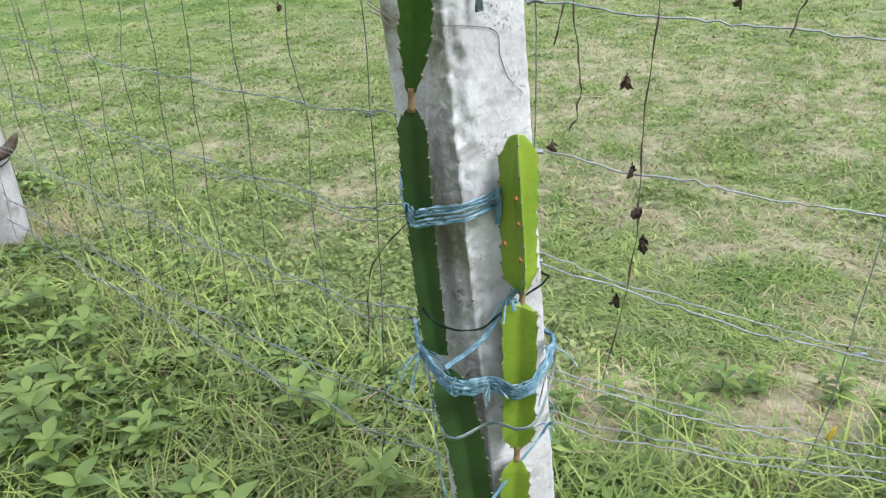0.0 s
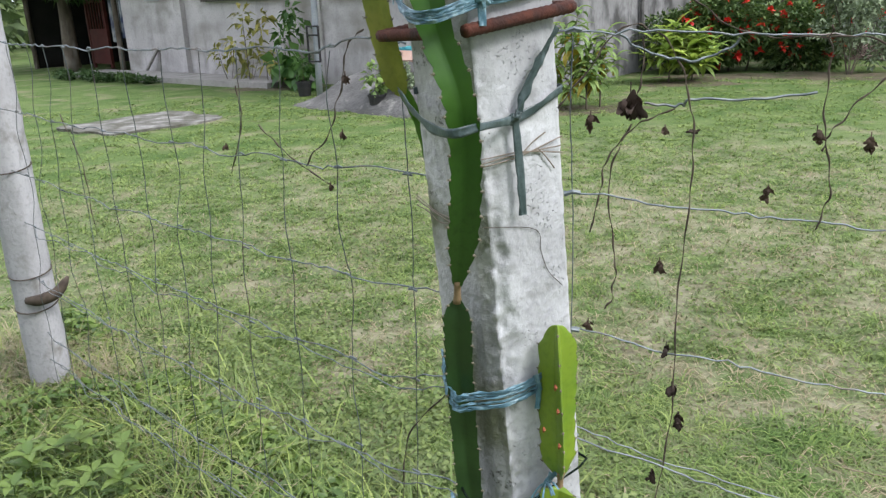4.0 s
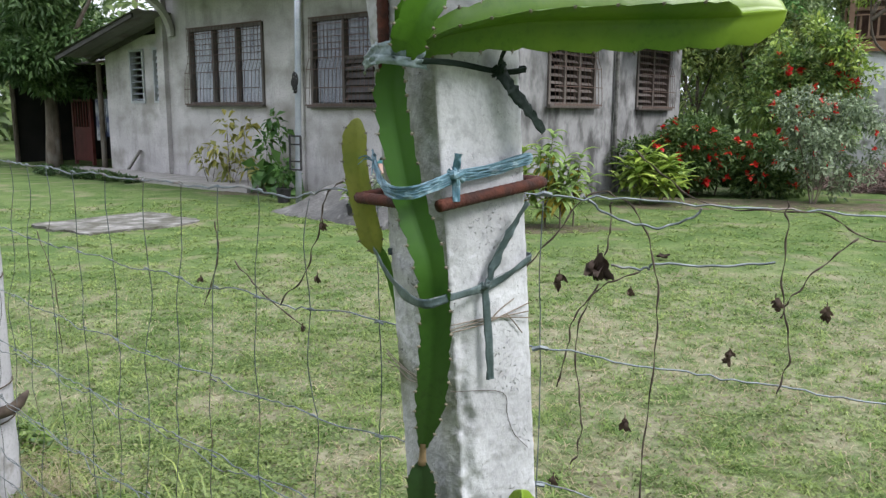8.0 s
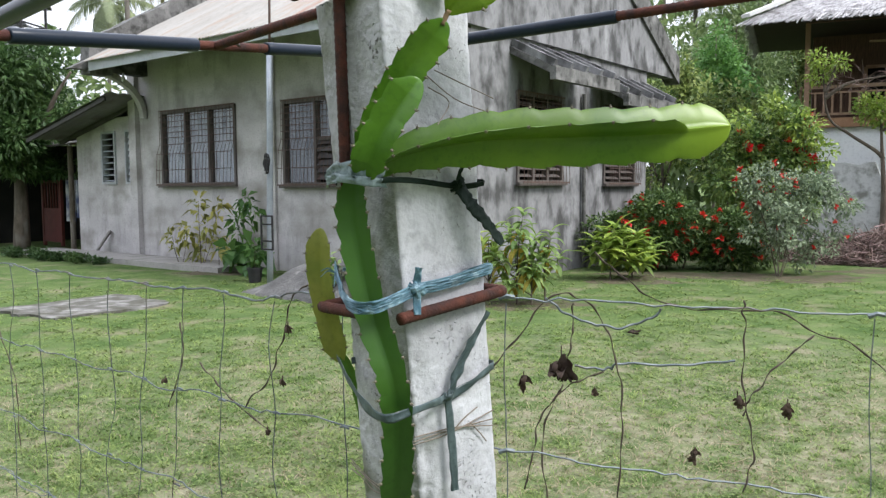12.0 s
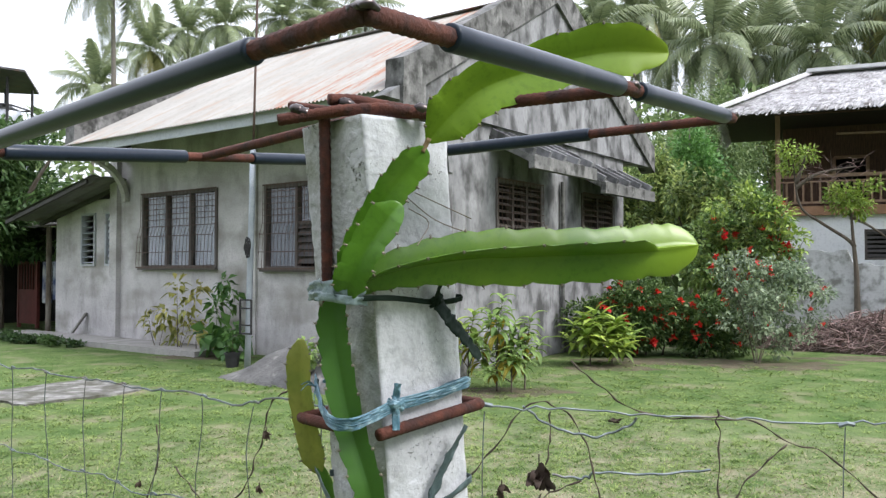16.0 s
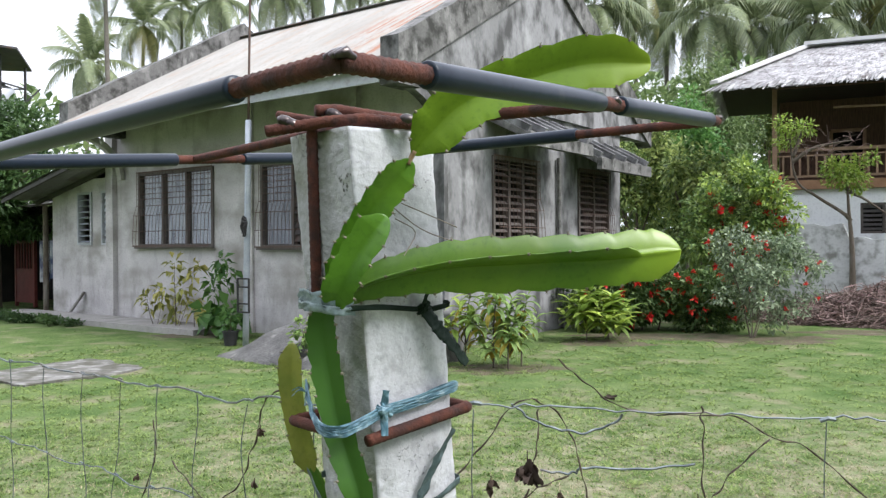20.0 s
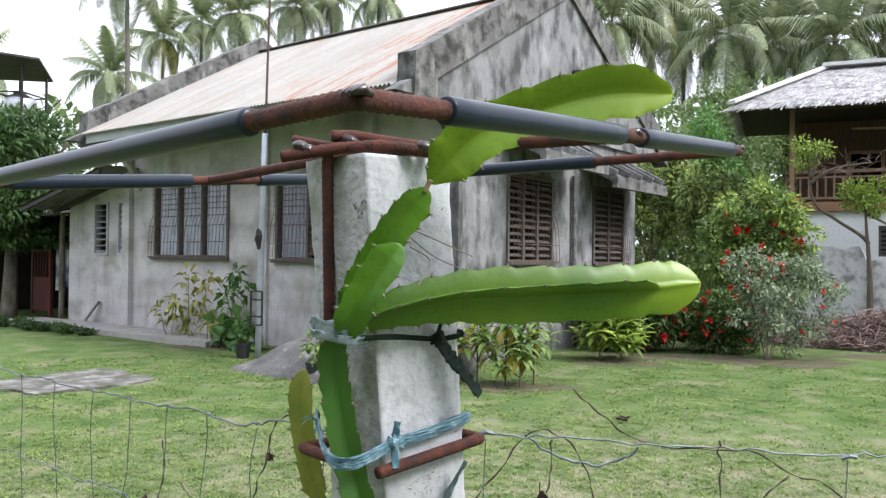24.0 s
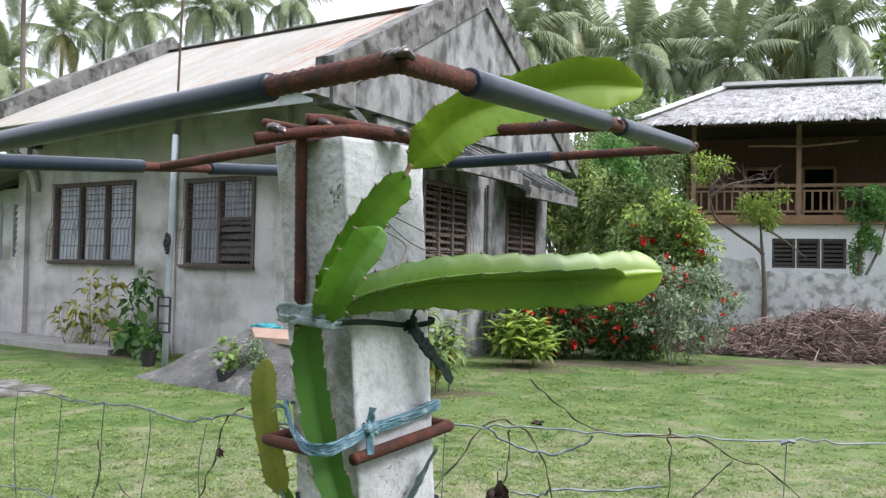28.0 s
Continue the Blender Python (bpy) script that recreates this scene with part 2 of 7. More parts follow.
M_CACTUS = surface("cactus_skin", (0.049, 0.137, 0.009), (0.081, 0.193, 0.013), 9, 0.36, 0.12, (0.121, 0.250, 0.020), 6, 0.64, 130, trans=0.16, dist=0.001)
M_CACTUS_MID = surface("mid_cactus_skin", (0.015, 0.056, 0.006), (0.028, 0.083, 0.010), 9, 0.36, 0.12, (0.047, 0.116, 0.015), 10, 0.64, 130, trans=0.08, dist=0.001)
M_CACTUS_OLD = surface("old_cactus_skin", (0.011, 0.033, 0.007), (0.018, 0.051, 0.01), 16, 0.45, 0.25, (0.017, 0.046, 0.013), 24, 0.62, 130, dist=0.001)
M_CACTUS_NEW = surface("young_cactus_skin", (0.132, 0.224, 0.02), (0.191, 0.277, 0.026), 10, 0.42, 0.2, (0.112, 0.218, 0.023), 12, 0.6, 130, trans=0.15, dist=0.001)
M_CACTUS_LIGHT = surface("light_cactus_skin", (0.052, 0.137, 0.009), (0.092, 0.189, 0.014), 6, 0.36, 0.1, (0.137, 0.230, 0.021), 5, 0.62, 130, trans=0.18, spec=0.45, dist=0.001)
M_CACTUS_LIME = surface("lime_cactus_skin", (0.1, 0.19, 0.011), (0.15, 0.25, 0.017), 6, 0.45, 0.1, (0.18, 0.27, 0.024), 5, 0.62, 130, trans=0.22, spec=0.22, dist=0.001)


streaks(M_ROOF, (0.238, 0.086, 0.04), 7.0, 0.55, 0.5, 0.6, 0.9, (5.3, 8.1))
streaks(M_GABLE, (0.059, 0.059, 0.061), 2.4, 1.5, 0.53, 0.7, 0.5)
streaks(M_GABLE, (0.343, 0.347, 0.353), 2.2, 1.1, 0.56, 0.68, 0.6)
streaks(M_PARAPET, (0.264, 0.261, 0.254), 3.5, 2.0, 0.54, 0.66, 0.7)
streaks(M_WALL, (0.172, 0.165, 0.155), 2.6, 0.9, 0.53, 0.72, 0.6)


streaks(M_SLAB, (0.08, 0.078, 0.066), 5.0, 14.0, 0.47, 0.6, 0.85)


def end_tint(mat, axis, a, b, colour):
    """Mixes another colour in towards one end of a stem, along one axis of its space."""
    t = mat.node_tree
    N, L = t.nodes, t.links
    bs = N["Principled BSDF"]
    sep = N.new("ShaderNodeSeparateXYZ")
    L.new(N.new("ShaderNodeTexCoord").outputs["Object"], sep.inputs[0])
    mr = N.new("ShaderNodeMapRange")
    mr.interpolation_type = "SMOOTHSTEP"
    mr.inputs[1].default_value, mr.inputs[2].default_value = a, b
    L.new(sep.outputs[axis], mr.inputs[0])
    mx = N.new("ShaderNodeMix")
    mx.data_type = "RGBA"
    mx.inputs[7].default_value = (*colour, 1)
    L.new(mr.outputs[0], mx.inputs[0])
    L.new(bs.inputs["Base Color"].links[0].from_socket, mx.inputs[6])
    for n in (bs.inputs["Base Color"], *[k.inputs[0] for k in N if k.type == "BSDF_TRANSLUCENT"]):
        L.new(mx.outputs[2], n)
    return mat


# climbing stem: a brighter green with height
end_tint(M_CACTUS_MID, 2, 0.98, 1.3, (0.036, 0.105, 0.011))
# paler young tissue towards the growing ends of the two side branches
end_tint(M_CACTUS_LIGHT, 0, 0.17, 0.38, (0.2, 0.3, 0.022))
end_tint(M_CACTUS_LIME, 0, 0.12, 0.34, (0.22, 0.31, 0.026))
M_CACTUS_PALE = surface("yellowing_cactus_skin", (0.198, 0.218, 0.033), (0.251, 0.264, 0.046), 12, 0.45, 0.2, (0.145, 0.191, 0.026), 14, 0.6, 130, trans=0.15, dist=0.001)
M_SPINE = surface("areole", (0.1, 0.09, 0.065), (0.2, 0.18, 0.13), 90, 0.9, 0.2)
M_SPOT = surface("rust_spot", (0.158, 0.033, 0.01), (0.238, 0.073, 0.02), 90, 0.7, 0.2)
M_WAIST = surface("woody_joint", (0.132, 0.092, 0.046), (0.218, 0.145, 0.079), 60, 0.8, 0.4)
M_TIE = surface("blue_plastic_twine", (0.067, 0.157, 0.211), (0.157, 0.290, 0.361), 60, 0.35, 0.5, (0.329, 0.456, 0.519), 60, 0.64, 400, trans=0.15, dist=0.001)
M_TIE2 = surface("teal_plastic_strip", (0.04, 0.063, 0.066), (0.086, 0.119, 0.125), 30, 0.35, 0.4, (0.172, 0.224, 0.238), 40, 0.66, 260, trans=0.15, dist=0.001)
M_TIE3 = surface("dark_plastic_strip", (0.005, 0.011, 0.007), (0.013, 0.022, 0.016), 30, 0.6, 0.3, (0.030, 0.043, 0.035), 40, 0.7, 260, dist=0.001, spec=0.06)
M_TIE4 = surface("pale_plastic_strip", (0.112, 0.165, 0.172), (0.211, 0.271, 0.277), 40, 0.35, 0.5, (0.059, 0.092, 0.096), 50, 0.6, 260, trans=0.15, dist=0.001)
M_ROOT = surface("dry_root", (0.145, 0.119, 0.092), (0.224, 0.191, 0.158), 60, 0.9, 0.3)
M_BARK = surface("tree_bark", (0.066, 0.053, 0.04), (0.132, 0.109, 0.086), 8, 0.95, 0.5, (0.178, 0.165, 0.145), 5, 0.64, 40, (1, 1, 0.4), dist=0.01)
M_PALMBARK = surface("palm_bark", (0.099, 0.086, 0.073), (0.158, 0.145, 0.125), 3, 0.95, 0.5, stretch=(1, 1, 4), dist=0.02)
M_THATCH = surface("nipa_thatch", (0.297, 0.29, 0.297), (0.436, 0.429, 0.436), 5, 0.95, 0.3, (0.106, 0.092, 0.086), 4.5, 0.63, 40, island=0.5)
M_RIDGE = surface("ridge_sheet", (0.462, 0.462, 0.462), (0.528, 0.528, 0.528), 4, 0.5, 0.1)
M_BAMBOO = surface("brown_boards", (0.063, 0.036, 0.027), (0.120, 0.070, 0.049), 5, 0.8, 0.3, stretch=(8, 8, 1), rnd=0.15)
M_RAIL = surface("pale_wood_rail", (0.198, 0.125, 0.079), (0.264, 0.178, 0.119), 6, 0.8, 0.3, rnd=0.15)
M_SHEET = surface("grey_sheet", (0.1, 0.097, 0.092), (0.17, 0.165, 0.158), 2, 0.7, 0.2, (0.08, 0.06, 0.05), 3, 0.64)
# Near-black rafter colour holds the shade under the thatched eave.
M_ROOF_SHADE = surface("shaded_rafters", (0.015, 0.011, 0.009), (0.033, 0.023, 0.018), 5, 0.9, 0.3, stretch=(1, 8, 1))
M_BEAM = surface("floor_beam", (0.224, 0.119, 0.066), (0.277, 0.158, 0.092), 5, 0.8, 0.3)
M_WHITE = surface("whitewashed_wall", (0.644, 0.660, 0.684), (0.709, 0.716, 0.733), 1.2, 0.9, 0.2, (0.362, 0.371, 0.378), 1.8, 0.64, 20, dist=0.006)
M_BLOCK = surface("mouldy_blockwork", (0.446, 0.454, 0.454), (0.565, 0.574, 0.574), 2.2, 0.95, 0.4, (0.205, 0.205, 0.188), 4.6, 0.56, 24, dist=0.008, rnd=0.03)
M_GATE = surface("red_gate_paint", (0.066, 0.013, 0.012), (0.099, 0.023, 0.02), 6, 0.6, 0.2)
M_POT = surface("black_pot", (0.013, 0.013, 0.015), (0.026, 0.026, 0.028), 10, 0.6, 0.1)
M_SOIL = surface("soil", (0.04, 0.03, 0.02), (0.073, 0.053, 0.036), 12, 0.95, 0.6)
M_BARE = surface("bare_soil_with_litter", (0.070, 0.057, 0.035), (0.117, 0.096, 0.061), 7, 0.95, 0.9, (0.052, 0.065, 0.022), 3.5, 0.56, 60, dist=0.02)
M_CLOTH = surface("hanging_cloth", (0.33, 0.343, 0.37), (0.462, 0.475, 0.495), 5, 0.9, 0.3, (0.053, 0.066, 0.132), 3, 0.55, 60, rnd=0.3)
M_TARP = surface("teal_hose", (0.02, 0.198, 0.238), (0.04, 0.264, 0.297), 8, 0.4, 0.2)
M_TILE = surface("terracotta_tile", (0.304, 0.198, 0.152), (0.363, 0.251, 0.205), 5, 0.8, 0.2)
M_TWIG = surface("dry_branch", (0.099, 0.066, 0.058), (0.264, 0.198, 0.175), 5, 0.95, 0.3, island=0.6)
M_STEEL = surface("painted_steel", (0.013, 0.013, 0.015), (0.033, 0.03, 0.03), 20, 0.6, 0.2)
M_TANK = surface("brushed_steel", (0.396, 0.409, 0.429), (0.495, 0.508, 0.528), 3, 0.3, 0.05, metal=0.9)
M_TIN = surface("dark_tin", (0.04, 0.036, 0.036), (0.079, 0.073, 0.073), 3, 0.6, 0.2, (0.106, 0.059, 0.04), 4, 0.66)


def leaf_mat(name, c1, c2, rough=0.5, trans=0.35, island=0.35, scale=1.2, spec=0.35):
    return surface(name, c1, c2, scale, rough, 0, None, fine=9, trans=trans, island=island, spec=spec)


L_MANGO = leaf_mat("mango_leaf", (0.043, 0.090, 0.029), (0.077, 0.142, 0.043))
L_HIB = leaf_mat("hibiscus_leaf", (0.101, 0.190, 0.051), (0.242, 0.338, 0.101), island=0.6, scale=3.0, rough=0.4)
L_GREY = leaf_mat("greyish_leaf", (0.160, 0.220, 0.129), (0.281, 0.342, 0.228), island=0.5)
L_YARD = leaf_mat("sunlit_leaf", (0.119, 0.189, 0.049), (0.259, 0.323, 0.105), island=0.6, trans=0.4, scale=2.5)
L_LIME = leaf_mat("lime_leaf", (0.198, 0.301, 0.048), (0.286, 0.380, 0.079))
L_SAP = leaf_mat("sapling_leaf", (0.150, 0.246, 0.064), (0.238, 0.332, 0.103))
L_YEL = leaf_mat("yellow_leaf", (0.33, 0.251, 0.026), (0.396, 0.317, 0.046))
L_CROTON = leaf_mat("croton_leaf", (0.236, 0.267, 0.066), (0.370, 0.340, 0.096))
L_DARK = leaf_mat("dark_bush_leaf", (0.046, 0.092, 0.028), (0.101, 0.166, 0.046), island=0.5, scale=3)
L_DEEP = leaf_mat("deep_green_leaf", (0.059, 0.139, 0.033), (0.099, 0.205, 0.053))
L_WEED = leaf_mat("weed_leaf", (0.068, 0.125, 0.026), (0.142, 0.216, 0.051), rough=0.4, island=0.4)
L_PALM = leaf_mat("palm_leaf", (0.129, 0.168, 0.084), (0.236, 0.276, 0.148), rough=0.36, scale=0.4, trans=0.2, island=0.3)
L_PALM2 = leaf_mat("palm_leaf_yellow", (0.152, 0.160, 0.046), (0.228, 0.220, 0.076), scale=0.4, trans=0.2)
L_WOOD = leaf_mat("woodland_leaf", (0.099, 0.152, 0.057), (0.167, 0.236, 0.091), scale=0.3)
L_FERN = leaf_mat("feathery_leaf", (0.076, 0.190, 0.044), (0.120, 0.253, 0.064))
L_RED = leaf_mat("red_petal", (0.462, 0.02, 0.012), (0.561, 0.059, 0.026), trans=0.3, island=0.2)


def glass_mat():
    m = bpy.data.materials.new("window_glass")
    m.use_nodes = True
    b = m.node_tree.nodes["Principled BSDF"]
    b.inputs["Base Color"].default_value = (0.9, 0.93, 0.95, 1)
    b.inputs["Roughness"].default_value = 0.03
    b.inputs["Transmission Weight"].default_value = 1.0
    b.inputs["IOR"].default_value = 1.45
    return m


M_GLASS = glass_mat()


def worn(mat, centre, near, far, most, colour):
    """A trodden, sun-dried part of the lawn about a place, broken up by noise."""
    t = mat.node_tree
    N, L = t.nodes, t.links
    bs = N["Principled BSDF"]
    co = N.new("ShaderNodeTexCoord").outputs["Object"]
    d = N.new("ShaderNodeVectorMath")
    d.operation = "DISTANCE"
    d.inputs[1].default_value = (centre[0], centre[1], 0)
    L.new(co, d.inputs[0])
    fall = N.new("ShaderNodeMapRange")
    fall.inputs[1].default_value, fall.inputs[2].default_value = near, far
    fall.inputs[3].default_value, fall.inputs[4].default_value = most, 0.0
    L.new(d.outputs["Value"], fall.inputs[0])
    nz = N.new("ShaderNodeTexNoise")
    nz.inputs["Scale"].default_value, nz.inputs["Detail"].default_value = 5.0, 6
    L.new(co, nz.inputs["Vector"])
    br = N.new("ShaderNodeMapRange")
    br.inputs[1].default_value, br.inputs[2].default_value = 0.36, 0.6
    L.new(nz.outputs[0], br.inputs[0])
    mul = N.new("ShaderNodeMath")
    mul.operation = "MULTIPLY"
    L.new(fall.outputs[0], mul.inputs[0])
    L.new(br.outputs[0], mul.inputs[1])
    mx = N.new("ShaderNodeMix")
    mx.data_type = "RGBA"
    mx.inputs[7].default_value = (*colour, 1)
    L.new(mul.outputs[0], mx.inputs[0])
    L.new(bs.inputs["Base Color"].links[0].from_socket, mx.inputs[6])
    for n in (bs.inputs["Base Color"], *[k.inputs[0] for k in N if k.type == "BSDF_TRANSLUCENT"]):
        L.new(mx.outputs[2], n)
    return mat


def lawn_mats():
    """The soil and turf of the sheet, and the blades on it."""
    turf = surface("turf", (0.048, 0.088, 0.023), (0.112, 0.152, 0.054), 2.2, 0.95, 0.9, (0.17, 0.16, 0.100), 1.9, 0.62, 24, dist=0.02, spec=0.1)
    worn(turf, (0.7, 3.2), 1.8, 5.2, 0.68, (0.27, 0.238, 0.18))
    blade = surface("grass_blade", (0.086, 0.158, 0.040), (0.176, 0.25, 0.085), 1.15, 0.7, 0.0, (0.222, 0.235, 0.134), 1.9, 0.63, 9, trans=0.34, island=0.3, spec=0.15)
    return turf, worn(blade, (1.5, 3.0), 0.8, 4.2, 0.46, (0.31, 0.295, 0.2))


M_TURF, M_BLADE = lawn_mats()
L_LONG = leaf_mat("long_grass_blade", (0.094, 0.151, 0.034), (0.192, 0.250, 0.067), island=0.45, scale=3, trans=0.2)
L_CLOVER = leaf_mat("clover_leaf", (0.139, 0.196, 0.062), (0.206, 0.263, 0.098), island=0.3, scale=3, trans=0.45)
L_TUFT = leaf_mat("tuft_blade", (0.115, 0.19, 0.048), (0.228, 0.295, 0.1), rough=0.6, island=0.4, scale=2.2, trans=0.36, spec=0.2)
L_LITTER = leaf_mat("fallen_leaf", (0.079, 0.056, 0.036), (0.218, 0.165, 0.109), rough=0.8, island=0.5, scale=6, trans=0.1)
L_STRAW = leaf_mat("straw", (0.251, 0.211, 0.125), (0.356, 0.304, 0.198), island=0.3, scale=3)


# ---- mesh tools ----
class Shape:
    """Collects vertices and faces for one mesh."""

    def __init__(self):
        self.v, self.f = [], []

    def add(self, verts, faces):
        n = len(self.v)
        self.v.extend([tuple(p) for p in verts])
        self.f.extend([tuple(i + n for i in f) for f in faces])
        return self

    def box(self, x0, x1, y0, y1, z0, z1):
        p = [(x, y, z) for z in (z0, z1) for x, y in ((x0, y0), (x1, y0), (x1, y1), (x0, y1))]
        return self.add(p, [(3, 2, 1, 0), (4, 5, 6, 7), (0, 1, 5, 4), (1, 2, 6, 5), (2, 3, 7, 6), (3, 0, 4, 7)])

    def beam(self, a, b, w, h):
        """A square-cut bar from a to b."""
        a, b = Vector(a), Vector(b)
        d = (b - a).normalized()
        s = d.cross(Vector((0, 0, 1)))
        s = s.normalized() if s.length > 1e-4 else Vector((1, 0, 0))
        t = s.cross(d)
        p = [q + s * i * w / 2 + t * j * h / 2 for q in (a, b) for i, j in ((-1, -1), (1, -1), (1, 1), (-1, 1))]
        return self.add(p, [(3, 2, 1, 0), (4, 5, 6, 7), (0, 1, 5, 4), (1, 2, 6, 5), (2, 3, 7, 6), (3, 0, 4, 7)])

    def tube(self, pts, rad, sides=8, ridge=0.0):
        """A round bar along pts; rad a number or one per point; ridge raises every other ring."""
        pts = [Vector(p) for p in pts]
        n = len(pts)
        up = Vector((0.31, 0.17, 0.93)).normalized()
        verts = []
        for i, p in enumerate(pts):
            d = (pts[min(i + 1, n - 1)] - pts[max(i - 1, 0)]).normalized()
            s = d.cross(up)
            if s.length < 0.05:
                s = d.cross(Vector((1, 0, 0)))
            s.normalize()
            t = s.cross(d)
            r = rad[i] if hasattr(rad, "__len__") else rad
            r *= 1 + (ridge if i % 2 else 0)
            verts += [p + (s * math.cos(k * math.tau / sides) + t * math.sin(k * math.tau / sides)) * r for k in range(sides)]
        faces = [(i * sides + k, i * sides + (k + 1) % sides, (i + 1) * sides + (k + 1) % sides, (i + 1) * sides + k) for i in range(n - 1) for k in range(sides)]
        faces += [tuple(range(sides))[::-1], tuple((n - 1) * sides + k for k in range(sides))]
        return self.add(verts, faces)

    def mesh(self, name, mat, smooth=False):
        me = bpy.data.meshes.new(name)
        me.from_pydata(self.v, [], self.f)
        me.materials.append(mat)
        if smooth:
            me.polygons.foreach_set("use_smooth", [True] * len(me.polygons))
        me.update()
        return me


def np_mesh(name, verts, faces, mat):
    """A mesh from arrays: verts (n, 3), faces (m, k)."""
    me = bpy.data.meshes.new(name)
    n, (m, k) = len(verts), faces.shape
    me.vertices.add(n)
    me.vertices.foreach_set("co", np.asarray(verts, np.float32).ravel())
    me.loops.add(m * k)
    me.loops.foreach_set("vertex_index", np.asarray(faces, np.int32).ravel())
    me.polygons.add(m)
    me.polygons.foreach_set("loop_start", np.arange(0, m * k, k, dtype=np.int32))
    me.materials.append(mat)
    me.update(calc_edges=True)
    return me


def thing(name, label, category, m=None, group="", kind=""):
    ob = new(name)
    ob.empty_display_size = 0.1
    ob.matrix_world = m or Matrix.Identity(4)
    return tagged(ob, label, category, group, kind)


def part(name, shape, material, parent, label="", smooth=False, m=None):
    """Links a Shape, or a ready mesh, as one mesh object under a thing or part; its vertices are in the thing's own space."""
    me = shape if isinstance(shape, bpy.types.Mesh) else shape.mesh(name, material, smooth)
    ob = new(name, me)
    ob.parent = parent
    if m is not None:
        ob.matrix_basis = m
    if label:
        ob["label"] = label
    return ob


def solo(name, shape, material, label, category, smooth=False, group="", kind="", m=None):
    me = shape if isinstance(shape, bpy.types.Mesh) else shape.mesh(name, material, smooth)
    ob = new(name, me)
    if m is not None:
        ob.matrix_world = m
    return tagged(ob, label, category, group, kind)


def spline(pts, n):
    """n points along a smooth curve through pts."""
    P = [Vector(p) for p in pts]
    P = [P[0] * 2 - P[1]] + P + [P[-1] * 2 - P[-2]]
    out = []
    for j in range(n):
        s = j / (n - 1) * (len(P) - 3)
        i = min(int(s), len(P) - 4)
        t = s - i
        a, b, c, d = P[i:i + 4]
        out.append(0.5 * (2 * b + (c - a) * t + (2 * a - 5 * b + 4 * c - d) * t * t + (3 * b - a - 3 * c + d) * t ** 3))
    return out


def leaf_cloud(points, dirs, length, width, rng, droop=0.3, jitter=0.6):
    """Arrays of folded leaves: a spine of three points with a raised blade on either side."""
    n = len(points)
    d = dirs + rng.normal(0, jitter, (n, 3))
    d[:, 2] -= droop * 0.5
    d /= np.linalg.norm(d, axis=1)[:, None] + 1e-6
    up = np.tile([0.0, 0.0, 1.0], (n, 1)) + rng.normal(0, 0.45, (n, 3))
    s = np.cross(d, up)
    s /= np.linalg.norm(s, axis=1)[:, None] + 1e-6
    u = np.cross(s, d)
    L = length * rng.uniform(0.6, 1.25, n)[:, None]
    W = width * rng.uniform(0.7, 1.2, n)[:, None]
    b = points
    m = b + d * L * 0.45
    tip = b + d * L - np.array([0, 0, 1.0]) * L * droop * 0.35
    l = m + s * W * 0.5 + u * W * 0.18
    r = m - s * W * 0.5 + u * W * 0.18
    V = np.stack([b, l, m, r, tip], 1).reshape(-1, 3)
    i = np.arange(n)[:, None] * 5
    F = np.concatenate([i + np.array([[0, 2, 1]]), i + np.array([[0, 3, 2]]), i + np.array([[1, 2, 4]]), i + np.array([[2, 3, 4]])])
    return V, F


def in_blobs(rng, blobs, n, shell=0.55):
    """Points in ellipsoids (x, y, z, rx, ry, rz), denser near their skins, with outward directions."""
    vol = np.array([b[3] * b[4] * b[5] for b in blobs]) ** 0.75
    pick = rng.choice(len(blobs), n, p=vol / vol.sum())
    B = np.array(blobs)[pick]
    d = rng.normal(0, 1, (n, 3))
    d /= np.linalg.norm(d, axis=1)[:, None]
    r = shell + (1 - shell) * rng.uniform(0, 1, n) ** 0.6
    return B[:, :3] + d * B[:, 3:] * r[:, None], d


def blobs_round(rng, c, size, n, piece=0.5):
    """A lumpy crown: n ellipsoids about c within size."""
    out = []
    for _ in range(n):
        d = rng.normal(0, 1, 3)
        d /= np.linalg.norm(d)
        p = np.array(c) + d * np.array(size) * rng.uniform(0.25, 0.75)
        k = piece * rng.uniform(0.6, 1.25)
        out.append((*p, *(np.array(size) * k)))
    return out


# ---- ground ----
def smooth01(t):
    t = np.clip(t, 0, 1)
    return t * t * (3 - 2 * t)


def ground_z(x, y):
    """The lawn: level, falling a little towards the fence."""
    near = np.exp(-((np.asarray(x) / 14.0) ** 2 + (np.asarray(y) / 20.0) ** 2))
    return -0.1 * (1 - smooth01((np.asarray(y) - 1.6) / 3.5)) * near + near * (0.012 * np.sin(1.7 * x + 0.5) * np.cos(1.3 * y) + 0.007 * np.sin(4.1 * x + 2.3 * y))


def build_ground():
    gx = np.concatenate([-np.geomspace(1500, 9, 26), np.arange(-8.6, 11, 0.2), np.geomspace(11.2, 1500, 26)])
    gy = np.concatenate([-np.geomspace(1500, 2.4, 26), np.arange(-2.2, 18, 0.2), np.geomspace(18.2, 1500, 26)])
    X, Y = np.meshgrid(gx, gy)
    V = np.stack([X, Y, ground_z(X, Y)], -1).reshape(-1, 3)
    nx = len(gx)
    i, j = np.meshgrid(np.arange(nx - 1), np.arange(len(gy) - 1))
    a = (j * nx + i).ravel()
    F = np.stack([a, a + 1, a + nx + 1, a + nx], 1)
    me = np_mesh("ground", V, F, M_TURF)
    me.polygons.foreach_set("use_smooth", [True] * len(me.polygons))
    tagged(new("ground", me), "mown grass lawn with dry brown patches", "ground", kind="structure")


build_ground()


